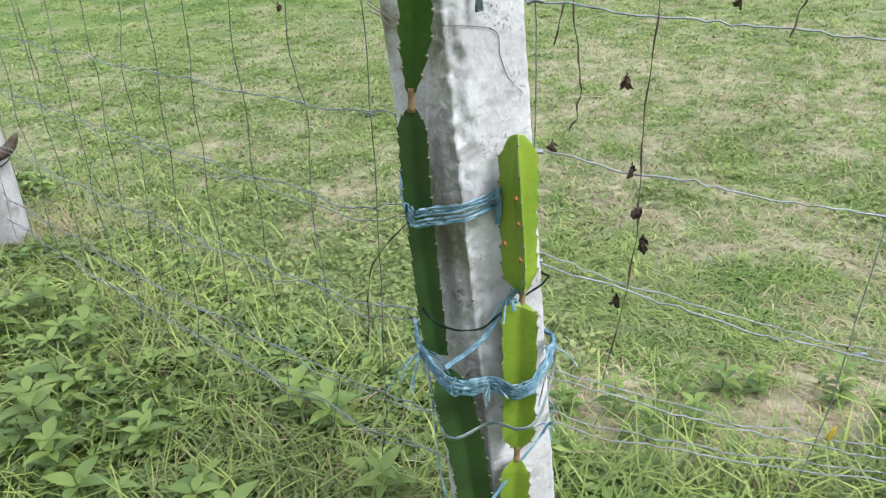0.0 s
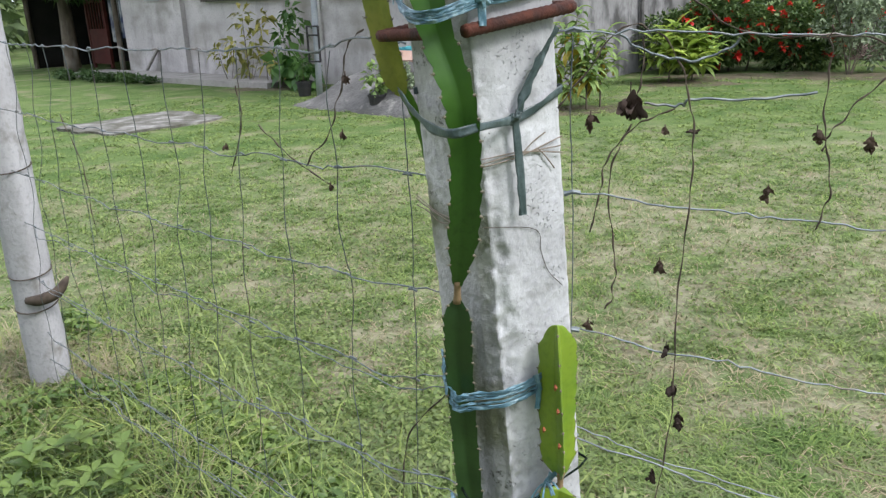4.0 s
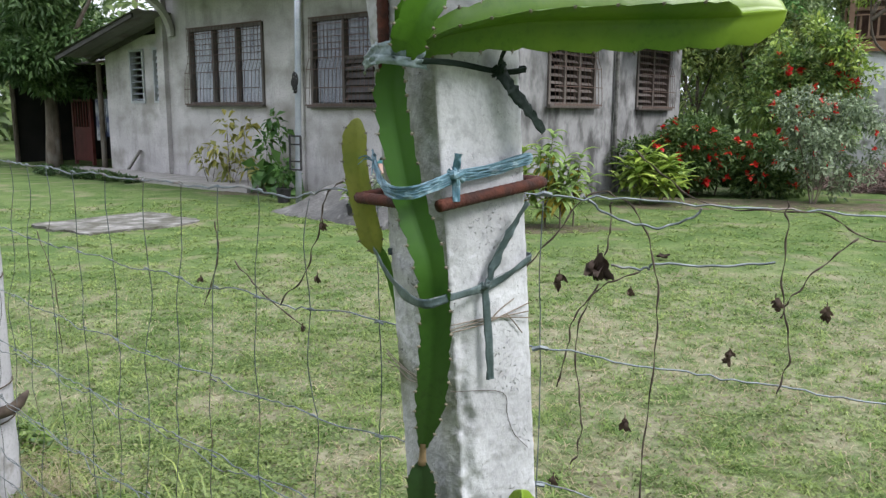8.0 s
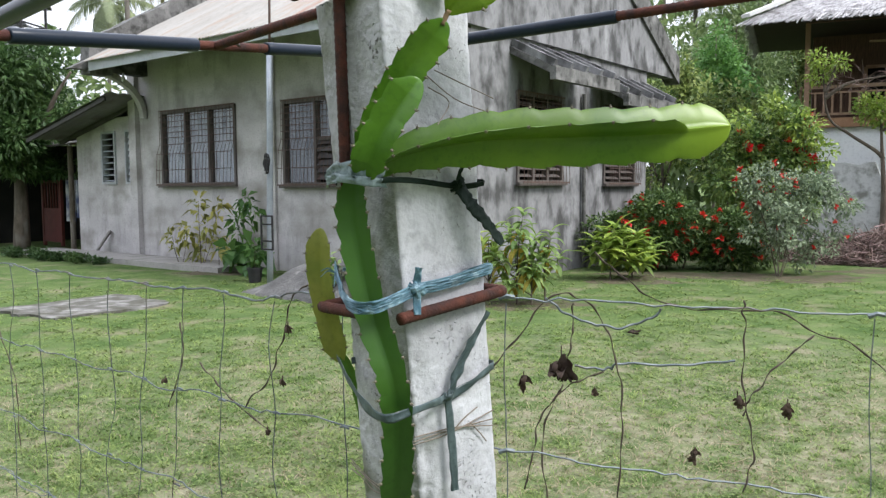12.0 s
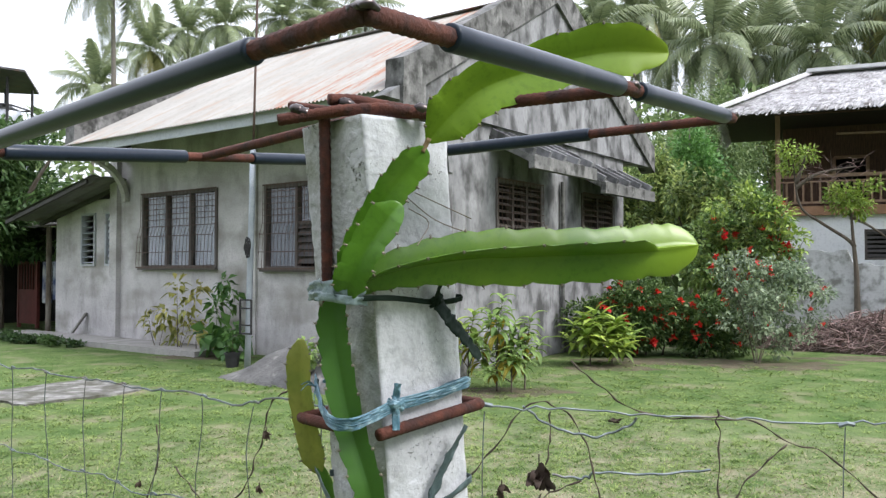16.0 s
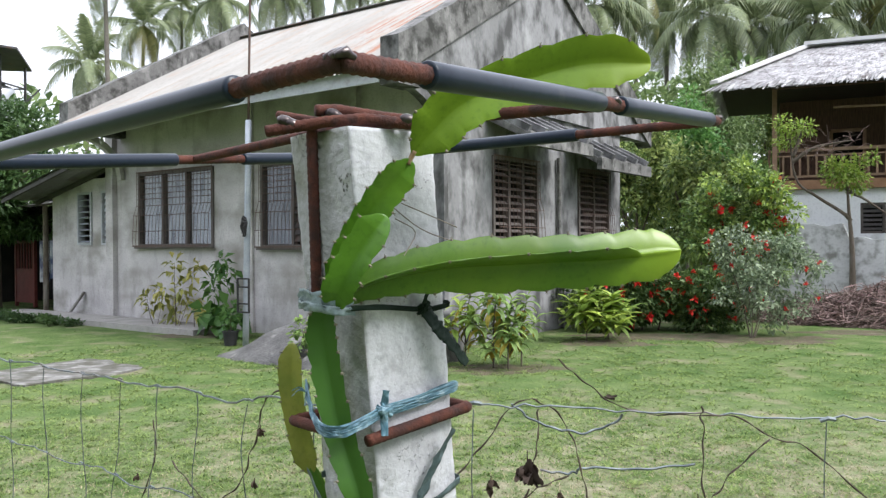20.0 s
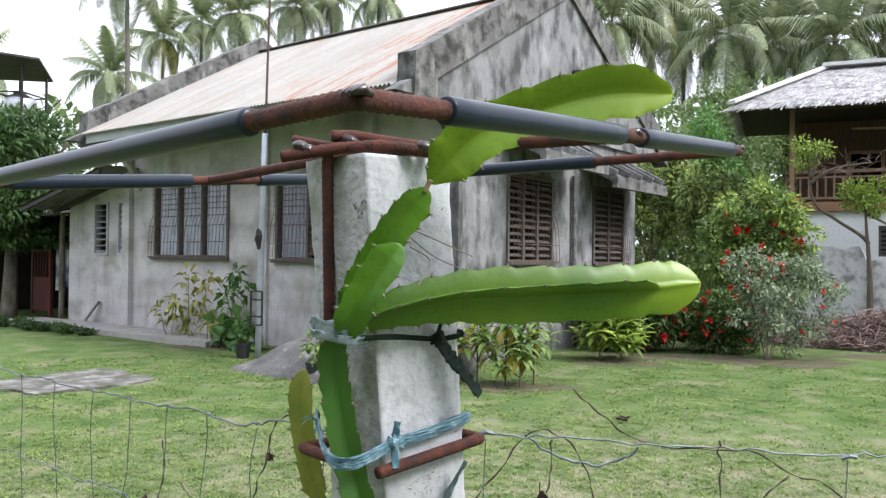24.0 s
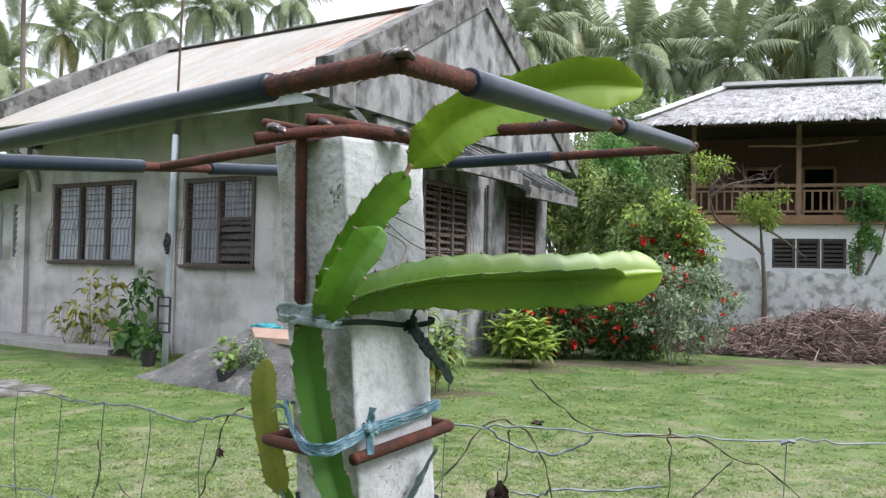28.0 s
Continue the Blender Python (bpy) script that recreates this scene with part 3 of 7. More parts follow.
# ---- walls with openings ----
def wall_shape(x0, x1, z0, z1, y0, y1, holes=()):
    """An upright wall along x with rectangular openings (xa, xb, za, zb) through it."""
    xs = sorted({x0, x1, *(v for h in holes for v in h[:2])})
    zs = sorted({z0, z1, *(v for h in holes for v in h[2:])})
    solid = {}
    for i in range(len(xs) - 1):
        for k in range(len(zs) - 1):
            cx, cz = (xs[i] + xs[i + 1]) / 2, (zs[k] + zs[k + 1]) / 2
            solid[i, k] = not any(a < cx < b and c < cz < d for a, b, c, d in holes)
    sh = Shape()
    for (i, k), ok in solid.items():
        if not ok:
            continue
        a, b, c, d = xs[i], xs[i + 1], zs[k], zs[k + 1]
        sh.add([(a, y0, c), (b, y0, c), (b, y0, d), (a, y0, d)], [(0, 1, 2, 3)])
        sh.add([(a, y1, c), (b, y1, c), (b, y1, d), (a, y1, d)], [(3, 2, 1, 0)])
        if not solid.get((i - 1, k)):
            sh.add([(a, y0, c), (a, y1, c), (a, y1, d), (a, y0, d)], [(3, 2, 1, 0)])
        if not solid.get((i + 1, k)):
            sh.add([(b, y0, c), (b, y1, c), (b, y1, d), (b, y0, d)], [(0, 1, 2, 3)])
        if not solid.get((i, k - 1)):
            sh.add([(a, y0, c), (b, y0, c), (b, y1, c), (a, y1, c)], [(3, 2, 1, 0)])
        if not solid.get((i, k + 1)):
            sh.add([(a, y0, d), (b, y0, d), (b, y1, d), (a, y1, d)], [(0, 1, 2, 3)])
    return sh


def grille_window(house, name, m, w, h, panels, curtain, louvred):
    """A timber window with glazed or louvred panels and a bellied steel grille; local x along the wall, -y outwards."""
    f = Shape()
    t = 0.055
    f.box(0, w, -0.03, 0.1, 0, t).box(0, w, -0.03, 0.1, h - t, h).box(0, t, -0.03, 0.1, t, h - t).box(w - t, w, -0.03, 0.1, t, h - t)
    win = part(name, f, M_WOOD, house, "brown timber window with a rusty steel grille", m=m)
    part("window_sill", Shape().box(-0.04, w + 0.04, -0.09, -0.031, -0.03, 0.02), M_WOOD, win)
    pw = (w - 2 * t) / panels
    for i in range(panels):
        a = t + i * pw
        if i:
            part("mullion", Shape().box(a - 0.028, a + 0.028, -0.02, 0.08, t, h - t), M_WOOD, win)
        lo, hi = a + (0.029 if i else 0.002), a + pw - (0.029 if i < panels - 1 else 0.002)
        if (i, panels) in louvred:
            if curtain:
                part("pane", Shape().box(lo, hi, 0.03, 0.036, h * 0.55, h - t), M_GLASS, win).visible_shadow = False
                part("transom", Shape().box(lo, hi, 0.0, 0.07, h * 0.52, h * 0.549), M_WOOD, win)
            for k in range(6 if curtain else 11):
                z = t + 0.05 + k * (h - 2 * t - 0.06) / 11
                rise = 0.1 if curtain else 0.045
                part("louvre", Shape().add([(lo, -0.01, z), (hi, -0.01, z), (hi, 0.05, z + rise), (lo, 0.05, z + rise), (lo, -0.005, z - 0.006), (hi, -0.005, z - 0.006), (hi, 0.055, z + rise - 0.006), (lo, 0.055, z + rise - 0.006)], [(0, 1, 2, 3), (7, 6, 5, 4), (0, 4, 5, 1), (2, 6, 7, 3), (1, 5, 6, 2), (3, 7, 4, 0)]), M_TIN if curtain else M_WOOD, win)
        else:
            pane = part("pane", Shape().box(lo, hi, 0.03, 0.036, t, h - t), M_GLASS, win)
            pane.visible_shadow = False
        if curtain:
            n = 24
            c = Shape()
            z_lo = h * 0.5 if (i, panels) in louvred else t + 0.01
            vs = [(lo + (hi - lo) * k / n, 0.085 + 0.016 * math.sin(k * 2.1 + i) * (1.2 if z < h / 2 else 0.6), z) for z in (z_lo, h - t - 0.01) for k in range(n + 1)]
            c.add(vs, [(k, k + 1, n + 2 + k, n + 1 + k) for k in range(n)])
            part("curtain", c, M_CURTAIN if panels == 3 else M_CURTAIN2, win, "pale curtain behind the glass", True)
    n = max(8, int(w / (0.085 if panels == 2 else 0.1)))
    for k in range(n + 1):
        x = w * k / n
        part("grille_bar", Shape().tube([(x, -0.05, h + 0.02), (x, -0.055, h * 0.55), (x, -0.12, h * 0.42), (x, -0.15, 0.1), (x, -0.14, 0.0)], 0.0045, 5), M_BAR, win)
    for z, y in ((h, -0.05), (h * 0.92, -0.051), (h * 0.85, -0.052), (h * 0.78, -0.052), (h * 0.71, -0.053), (h * 0.64, -0.054), (h * 0.55, -0.055), (h * 0.42, -0.12), (h * 0.21, -0.145), (0.02, -0.145)):
        part("grille_rail", Shape().beam((-0.01, y, z), (w + 0.01, y, z), 0.008, 0.012 if 0.02 < z < h else 0.022), M_BAR, win)
    return win


H = pose(-6.44, 15.8, 0, 0, 0, -36.2)
LEN, DEP, APEX, OUT, TOP, EAVE, RIDGE = 8.13, 5.8, 2.9, 1.19, 3.55, 3.72, 6.05


def build_house():
    house = thing("house", "unpainted grey rendered bungalow with a pale sheet roof", "house", H)
    w1, w2 = (0.86, 3.1, 1.44, 2.85), (4.32, 5.84, 1.41, 2.81)
    part("front_wall", wall_shape(0, LEN - 0.164, -0.2, EAVE + 0.52, 0, 0.16, [w1, w2]), M_WALL, house, "grey cement-rendered wall with stains")
    for name, (a, b, c, d), pn in (("front_window", w1, 3), ("bedroom_window", w2, 2)):
        grille_window(house, name, pose(a, 0, c), b - a, d - c, pn, True, {(1, 2)} if pn == 2 else set())
    # the gable wall, in a frame turned to run along the side
    side = pose(LEN + 0.002, 0, 0, 0, 0, 90)
    r1, r2 = (1.12, 2.5, 1.42, 2.78), (3.95, 5.25, 1.4, 2.78)
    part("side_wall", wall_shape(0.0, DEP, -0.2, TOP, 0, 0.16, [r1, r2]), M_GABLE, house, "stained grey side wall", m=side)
    for name, (a, b, c, d) in (("side_window", r1), ("back_window", r2)):
        grille_window(house, name, side @ pose(a, 0, c), b - a, d - c, 3 if name == "side_window" else 2, False, {(0, 3), (1, 3), (2, 3), (0, 2), (1, 2)})
    part("back_wall", wall_shape(0, LEN, -0.2, TOP, DEP - 0.16, DEP - 0.002), M_WALL, house)
    part("left_wall", wall_shape(0.162, DEP, -0.2, TOP, 0, 0.16), M_WALL, house, m=pose(0.162, 0, 0, 0, 0, 90))
    part("floor_slab", Shape().box(0.17, LEN - 0.17, 0.17, DEP - 0.17, -0.1, 0.12), M_SOIL, house)
    part("inner_wall", Shape().box(0.3, LEN - 0.3, 2.4, 2.5, 0.12, TOP - 0.1), M_DARK, house, "inside wall coloured near black for room shade")
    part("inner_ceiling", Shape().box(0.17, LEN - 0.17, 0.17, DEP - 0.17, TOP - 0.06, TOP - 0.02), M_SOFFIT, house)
    # gables with a raised rake band on both ends
    slope = (RIDGE - EAVE) / (APEX + OUT)
    far = DEP + OUT + 0.2
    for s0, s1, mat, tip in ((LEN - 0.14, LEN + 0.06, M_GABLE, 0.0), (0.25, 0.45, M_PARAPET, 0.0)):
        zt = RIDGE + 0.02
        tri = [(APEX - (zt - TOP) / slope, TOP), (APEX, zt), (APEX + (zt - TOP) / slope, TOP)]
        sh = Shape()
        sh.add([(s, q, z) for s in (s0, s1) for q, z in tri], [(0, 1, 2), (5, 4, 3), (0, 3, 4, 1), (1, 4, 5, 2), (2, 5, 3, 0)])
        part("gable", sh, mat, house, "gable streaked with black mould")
        for sign, q_end in ((-1, -OUT), (1, far)):
            z_end = RIDGE - slope * abs(q_end - APEX)
            band = Shape()
            lo, hi = -0.16, 0.36
            n = 14
            vs = []
            for i in range(n + 1):
                k = i / n
                q = q_end + (APEX - q_end) * k
                z = z_end + (RIDGE - z_end) * k
                wob = 0.012 * math.sin(i * 2.3 + s0)
                vs += [(s0 - 0.05, q, z + lo), (s1 + 0.05, q, z + lo), (s1 + 0.05, q, z + hi + wob), (s0 - 0.05, q, z + hi + wob)]
            fs = [(3, 2, 1, 0), (4 * n, 4 * n + 1, 4 * n + 2, 4 * n + 3)]
            for i in range(n):
                for k in range(4):
                    fs.append((4 * i + k, 4 * i + (k + 1) % 4, 4 * i + 4 + (k + 1) % 4, 4 * i + 4 + k))
            band.add(vs, fs)
            part("rake_parapet", band, M_PARAPET, house, "dark mouldy concrete parapet along the roof edge")
        part("eave_block", Shape().box(s0 - 0.052, s1 + 0.052, -OUT - 0.01, -OUT + 0.45, EAVE - 0.24, EAVE + 0.1), M_PARAPET, house)
    part("gable_vent", Shape().tube([(LEN + 0.05, APEX + 0.2, 4.62), (LEN + 0.2, APEX + 0.2, 4.6)], 0.07, 12), M_DARK, house, "round vent pipe")
    # corrugated roof, two slopes
    a, b = 0.5, LEN - 0.19
    n = int((b - a) / 0.019)
    for name, q0, z0 in (("roof", -OUT - 0.12, EAVE - slope * 0.12), ("back_roof", far, RIDGE - slope * (far - APEX))):
        vs, fs = [], []
        rows = 8
        for i in range(n + 1):
            s = a + (b - a) * i / n
            wv = 0.017 * math.sin(i * math.pi / 2)
            for k in range(rows + 1):
                q = q0 + (APEX - q0) * k / rows
                vs.append((s, q, z0 + (RIDGE - z0) * k / rows + wv + 0.03))
        for i in range(n):
            for k in range(rows):
                c = i * (rows + 1) + k
                fs.append((c, c + rows + 1, c + rows + 2, c + 1))
        part(name, Shape().add(vs, fs), M_ROOF, house, "cream corrugated sheet roof with rust streaks")
    part("ridge_cap", Shape().beam((a, APEX, RIDGE + 0.045), (b, APEX, RIDGE + 0.045), 0.26, 0.012), M_ROOF, house)
    part("fascia_board", Shape().box(a, b, -OUT - 0.03, -OUT, EAVE - 0.2, EAVE - 0.012), M_FASCIA, house, "pale grey-blue painted fascia board")
    part("soffit", Shape().add([(x, q, EAVE + slope * (q + OUT) - d) for d in (0.075, 0.05) for x, q in ((a, -OUT + 0.002), (b, -OUT + 0.002), (b, -0.002), (a, -0.002))], [(3, 2, 1, 0), (4, 5, 6, 7), (0, 1, 5, 4), (1, 2, 6, 5), (2, 3, 7, 6), (3, 0, 4, 7)]), M_SOFFIT, house, "boarding under the open eave, coloured dark for its shade")
    # rafters share the boards' shade-dark colour
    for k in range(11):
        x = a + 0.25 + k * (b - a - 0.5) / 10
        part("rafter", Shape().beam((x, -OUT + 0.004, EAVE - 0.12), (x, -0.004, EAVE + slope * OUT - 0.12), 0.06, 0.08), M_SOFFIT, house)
    # pillars and arched brackets
    for s in (0.0, 6.45, LEN - 0.14):
        wd = 0.17 if s else 0.24
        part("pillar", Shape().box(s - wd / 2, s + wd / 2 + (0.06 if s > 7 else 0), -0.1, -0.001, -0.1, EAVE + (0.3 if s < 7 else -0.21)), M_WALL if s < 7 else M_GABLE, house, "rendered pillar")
    part("pillar", Shape().box(4.02, 4.14, -0.05, -0.001, -0.1, EAVE + 0.4), M_WALL, house)
    for s in (0.35, LEN - 0.04):
        arc = Shape()
        n = 12
        vs = []
        for i in range(n + 1):
            th = i / n * math.pi / 2
            q, z = -0.1 - (OUT - 0.2) * (1 - math.cos(th)), 2.75 + 0.76 * math.sin(th)
            vs += [(s + d, q - e, z + f) for d in (-0.07, 0.07) for e, f in ((0, 0), (-0.09 * math.cos(th) - 0.001, 0.12 * math.sin(th)))]
        fs = [(0, 1, 3, 2), (4 * n, 4 * n + 2, 4 * n + 3, 4 * n + 1)]
        for i in range(n):
            for p, q in ((0, 1), (1, 3), (3, 2), (2, 0)):
                fs.append((4 * i + p, 4 * i + 4 + p, 4 * i + 4 + q, 4 * i + q))
        arc.add(vs, fs)
        part("eave_bracket", arc, M_WALL if s < 7 else M_GABLE, house, "curved concrete bracket under the eave")
        if s > 1:
            continue
        bulb = Shape()
        bulb.tube([(s + 0.5, -0.75, 3.5), (s + 0.5, -0.75, 3.44), (s + 0.5, -0.75, 3.42), (s + 0.5, -0.75, 3.37), (s + 0.5, -0.75, 3.33)], [0.02, 0.02, 0.035, 0.04, 0.012], 10)
        part("light_bulb", bulb, M_RIDGE, house, "white light bulb under the eave", True)
    # sunshades over the side windows
    for q0, q1, zt, o in ((0.95, 2.95, 3.4, 0.68), (3.45, 5.6, 3.24, 0.62)):
        zo = zt - 0.34
        sl = Shape()
        sl.add([(LEN + 0.004 + dx, q, z + dz) for dx, z in ((0, zt), (o, zo)) for q in (q0, q1) for dz in (-0.1, 0)], [(0, 1, 3, 2), (6, 7, 5, 4), (0, 2, 6, 4), (1, 5, 7, 3), (0, 4, 5, 1), (2, 3, 7, 6)])
        shade = part("sunshade", sl, M_PARAPET, house, "sloping concrete sunshade with ribs")
        n = 5
        for i in range(n):
            q = q0 + 0.06 + (q1 - q0 - 0.12) * i / (n - 1)
            part("rib", Shape().beam((LEN + 0.02, q, zt + 0.06), (LEN + o + 0.05, q, zo + 0.04), 0.07, 0.1), M_GABLE, shade)
        part("edge_beam", Shape().box(LEN + o + 0.006, LEN + o + 0.1, q0 - 0.02, q1 + 0.02, zo - 0.2, zo - 0.012), M_PARAPET, shade)
    part("downpipe", Shape().tube([(LEN + 0.06, 3.15, 0.1), (LEN + 0.06, 3.15, 2.9)], 0.035, 8), M_PARAPET, house)
    # side wing with louvre windows and a lean-to roof
    l1, l2 = (-1.46, -0.93, 1.49, 2.58), (-0.56, -0.24, 1.49, 2.58)
    part("wing_wall", wall_shape(-2.5, -0.122, -0.2, 2.85, 0.1, 0.24, [l1, l2]), M_WALL, house, "grey rendered wall of the side wing")
    part("wing_side_wall", Shape().box(-2.5, -2.36, 0.242, 4.0, -0.2, 2.7), M_WALL, house)
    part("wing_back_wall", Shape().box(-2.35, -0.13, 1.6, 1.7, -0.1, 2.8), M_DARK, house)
    for a0, b0, c0, d0 in (l1, l2):
        wf = Shape().box(a0, b0, 0.06, 0.2, c0, c0 + 0.04).box(a0, b0, 0.06, 0.2, d0 - 0.04, d0).box(a0, a0 + 0.04, 0.06, 0.2, c0 + 0.04, d0 - 0.04).box(b0 - 0.04, b0, 0.06, 0.2, c0 + 0.04, d0 - 0.04)
        win = part("louvre_window", wf, M_FASCIA, house, "glass louvre window with a pale frame")
        for k in range(8):
            z = c0 + 0.06 + k * 0.124
            part("louvre", Shape().add([(x, y, z + dz) for x in (a0 + 0.042, b0 - 0.042) for y, dz in (((0.08, 0), (0.16, 0.03), (0.164, 0.024), (0.084, -0.006)) if a0 < -1 else ((0.1, 0), (0.15, 0.098), (0.155, 0.093), (0.105, -0.005)))], [(0, 4, 5, 1), (2, 6, 7, 3), (1, 5, 6, 2), (3, 7, 4, 0), (0, 1, 2, 3), (7, 6, 5, 4)]), M_LOUVRE, win)
    lt = Shape()
    n = 60
    vs = []
    for i in range(n + 1):
        q = -0.75 + 4.2 * i / n
        wv = 0.012 * math.sin(i * math.pi / 2)
        vs += [(0.3, q, 3.2 + wv), (-3.1, q, 2.5 + wv), (-3.1, q, 2.48 + wv), (0.3, q, 3.18 + wv)]
    fs = [(4 * i + k, 4 * i + 4 + k, 4 * i + 4 + (k + 1) % 4, 4 * i + (k + 1) % 4) for i in range(n) for k in range(4)]
    part("lean_to_roof", lt.add(vs, fs), M_SHEET, house, "low sheet roof over the side wing")
    part("lean_to_purlin", Shape().beam((0.1, -0.7, 3.1), (-3.05, -0.7, 2.43), 0.05, 0.08), M_SOFFIT, house)
    part("lean_to_purlin", Shape().beam((0.1, 0.03, 3.08), (-3.05, 0.03, 2.41), 0.05, 0.08), M_SOFFIT, house)
    part("walkway", Shape().box(-3.2, 3.75, -0.95, -0.101, -0.15, 0.1), M_WALK, house, "pale concrete walkway along the wall")


build_house()


def build_pole():
    pole = thing("conduit_pole", "leaning galvanised pipe mast with a meter bracket", "pole", H)
    a, b = Vector((5.44, -1.3, -0.1)), Vector((5.72, -1.36, 6.6))
    pts = [a.lerp(b, i / 10) for i in range(11)]
    part("mast", Shape().tube(pts[:6], 0.046, 12), M_PIPE, pole, smooth=True)
    part("upper_mast", Shape().tube(pts[5:], 0.017, 10), M_BAR, pole, smooth=True)
    p = a.lerp(b, 0.125)
    x0, x1, z0, z1 = p.x - 0.08, p.x + 0.16, 0.5, 0.98
    y = p.y - 0.09
    for q in ((x0, z0, x1, z0), (x0, z1, x1, z1), (x0, z0, x0, z1), (x1, z0, x1, z1), (x0, z0 + 0.12, x1, z0 + 0.12), (x0, z1 - 0.12, x1, z1 - 0.12)):
        part("bracket_bar", Shape().beam((q[0], y, q[1]), (q[2], y, q[3]), 0.022, 0.022), M_STEEL, pole, "black welded steel bracket bar")
    p = a.lerp(b, 0.27)
    part("cable_coil", Shape().tube([(p.x + 0.01 + (0.035 + 0.02 * math.sin(k * 0.9)) * math.cos(k * 0.55), p.y - 0.07 + 0.02 * math.sin(k), p.z + 0.02 + (0.1 + 0.05 * math.sin(k * 0.37)) * math.sin(k * 0.55)) for k in range(60)], 0.011, 6), M_STEEL, pole, "tangled black cable coil")


build_pole()


def build_ramp():
    """A worn concrete mound against the wall, with a tiled top."""
    sh = Shape()
    n, m = 20, 10
    vs = []
    for i in range(n + 1):
        for k in range(m + 1):
            s, q = 5.6 + 3.3 * i / n, -2.45 + 1.7 * k / m
            z = 0.66 * min(1, max(0, (s - 5.6) / 1.6)) * min(1, (k / m) / 0.45)
            z += (0.03 * math.sin(5 * s + 3 * q) + 0.05 * noise.noise(Vector((s * 3, q * 3, 0)))) * min(1, 4 * z) - 0.04
            vs.append((s, q, z))
    fs = [(i * (m + 1) + k, (i + 1) * (m + 1) + k, (i + 1) * (m + 1) + k + 1, i * (m + 1) + k + 1) for i in range(n) for k in range(m)]
    base = [(5.6, -2.45, -0.15), (8.9, -2.45, -0.15), (8.9, -0.75, -0.15), (5.6, -0.75, -0.15)]
    b = len(vs)
    vs += base
    fs += [(b + 3, b + 2, b + 1, b), tuple(i * (m + 1) for i in range(n, -1, -1)) + (b, b + 1), tuple(n * (m + 1) + k for k in range(m, -1, -1)) + (b + 1, b + 2)]
    sh.add(vs, fs)
    solo("concrete_ramp", sh, M_RAMP, "weathered grey concrete ramp against the house wall", "ramp", True, m=H)
    solo("tiled_step", Shape().add([(s, q, z + dz) for dz in (-0.03, 0.035) for s, q, z in ((7.62, -1.81, 0.55), (8.5, -1.81, 0.55), (8.5, -1.66, 0.648), (7.42, -1.66, 0.648))], [(3, 2, 1, 0), (4, 5, 6, 7), (0, 1, 5, 4), (1, 2, 6, 5), (2, 3, 7, 6), (3, 0, 4, 7)]), M_TILE, "pale terracotta tiles on the sloping concrete ramp", "tiles", m=H)
    hose = Shape().tube([(7.5 + (0.24 - 0.0022 * k + 0.03 * math.sin(k * 1.1)) * math.cos(k * 0.4), -1.5 + 0.12 * math.sin(k * 0.4), 0.668 + 0.0006 * k + 0.012 * math.sin(k * 0.73) ** 2) for k in range(70)], 0.013, 6)
    solo("garden_hose", hose, M_TARP, "coiled turquoise hose lying on the step", "hose", True, m=H)


build_ramp()

# worn slab in the lawn
def build_slab():
    rng = np.random.default_rng(3)
    ax, ay = Vector((0.807, -0.59, 0)), Vector((0.59, 0.807, 0))
    slab = thing("lawn_slab", "worn cement slab lying flush in the grass", "slab", kind="structure")
    n = 64
    ring = []
    for k in range(n):
        th = k * math.tau / n
        rx = 1.3 / max(abs(math.cos(th)), abs(math.sin(th)) * 1.3 / 0.95) * (1 + 0.05 * math.sin(3 * th + 1) + 0.04 * math.sin(7 * th) + rng.normal(0, 0.018))
        p = Vector((-4.4, 9.18, 0)) + ax * rx * math.cos(th) * 0.5 + ay * rx * math.sin(th) * 0.8
        ring.append(p)
    vs = [(p.x, p.y, z) for z in (-0.08, 0.028) for p in ring]
    fs = [tuple(range(n, 2 * n)), *[(k, (k + 1) % n, n + (k + 1) % n, n + k) for k in range(n)]]
    part("cement", Shape().add(vs, fs), M_SLAB, slab)


build_slab()


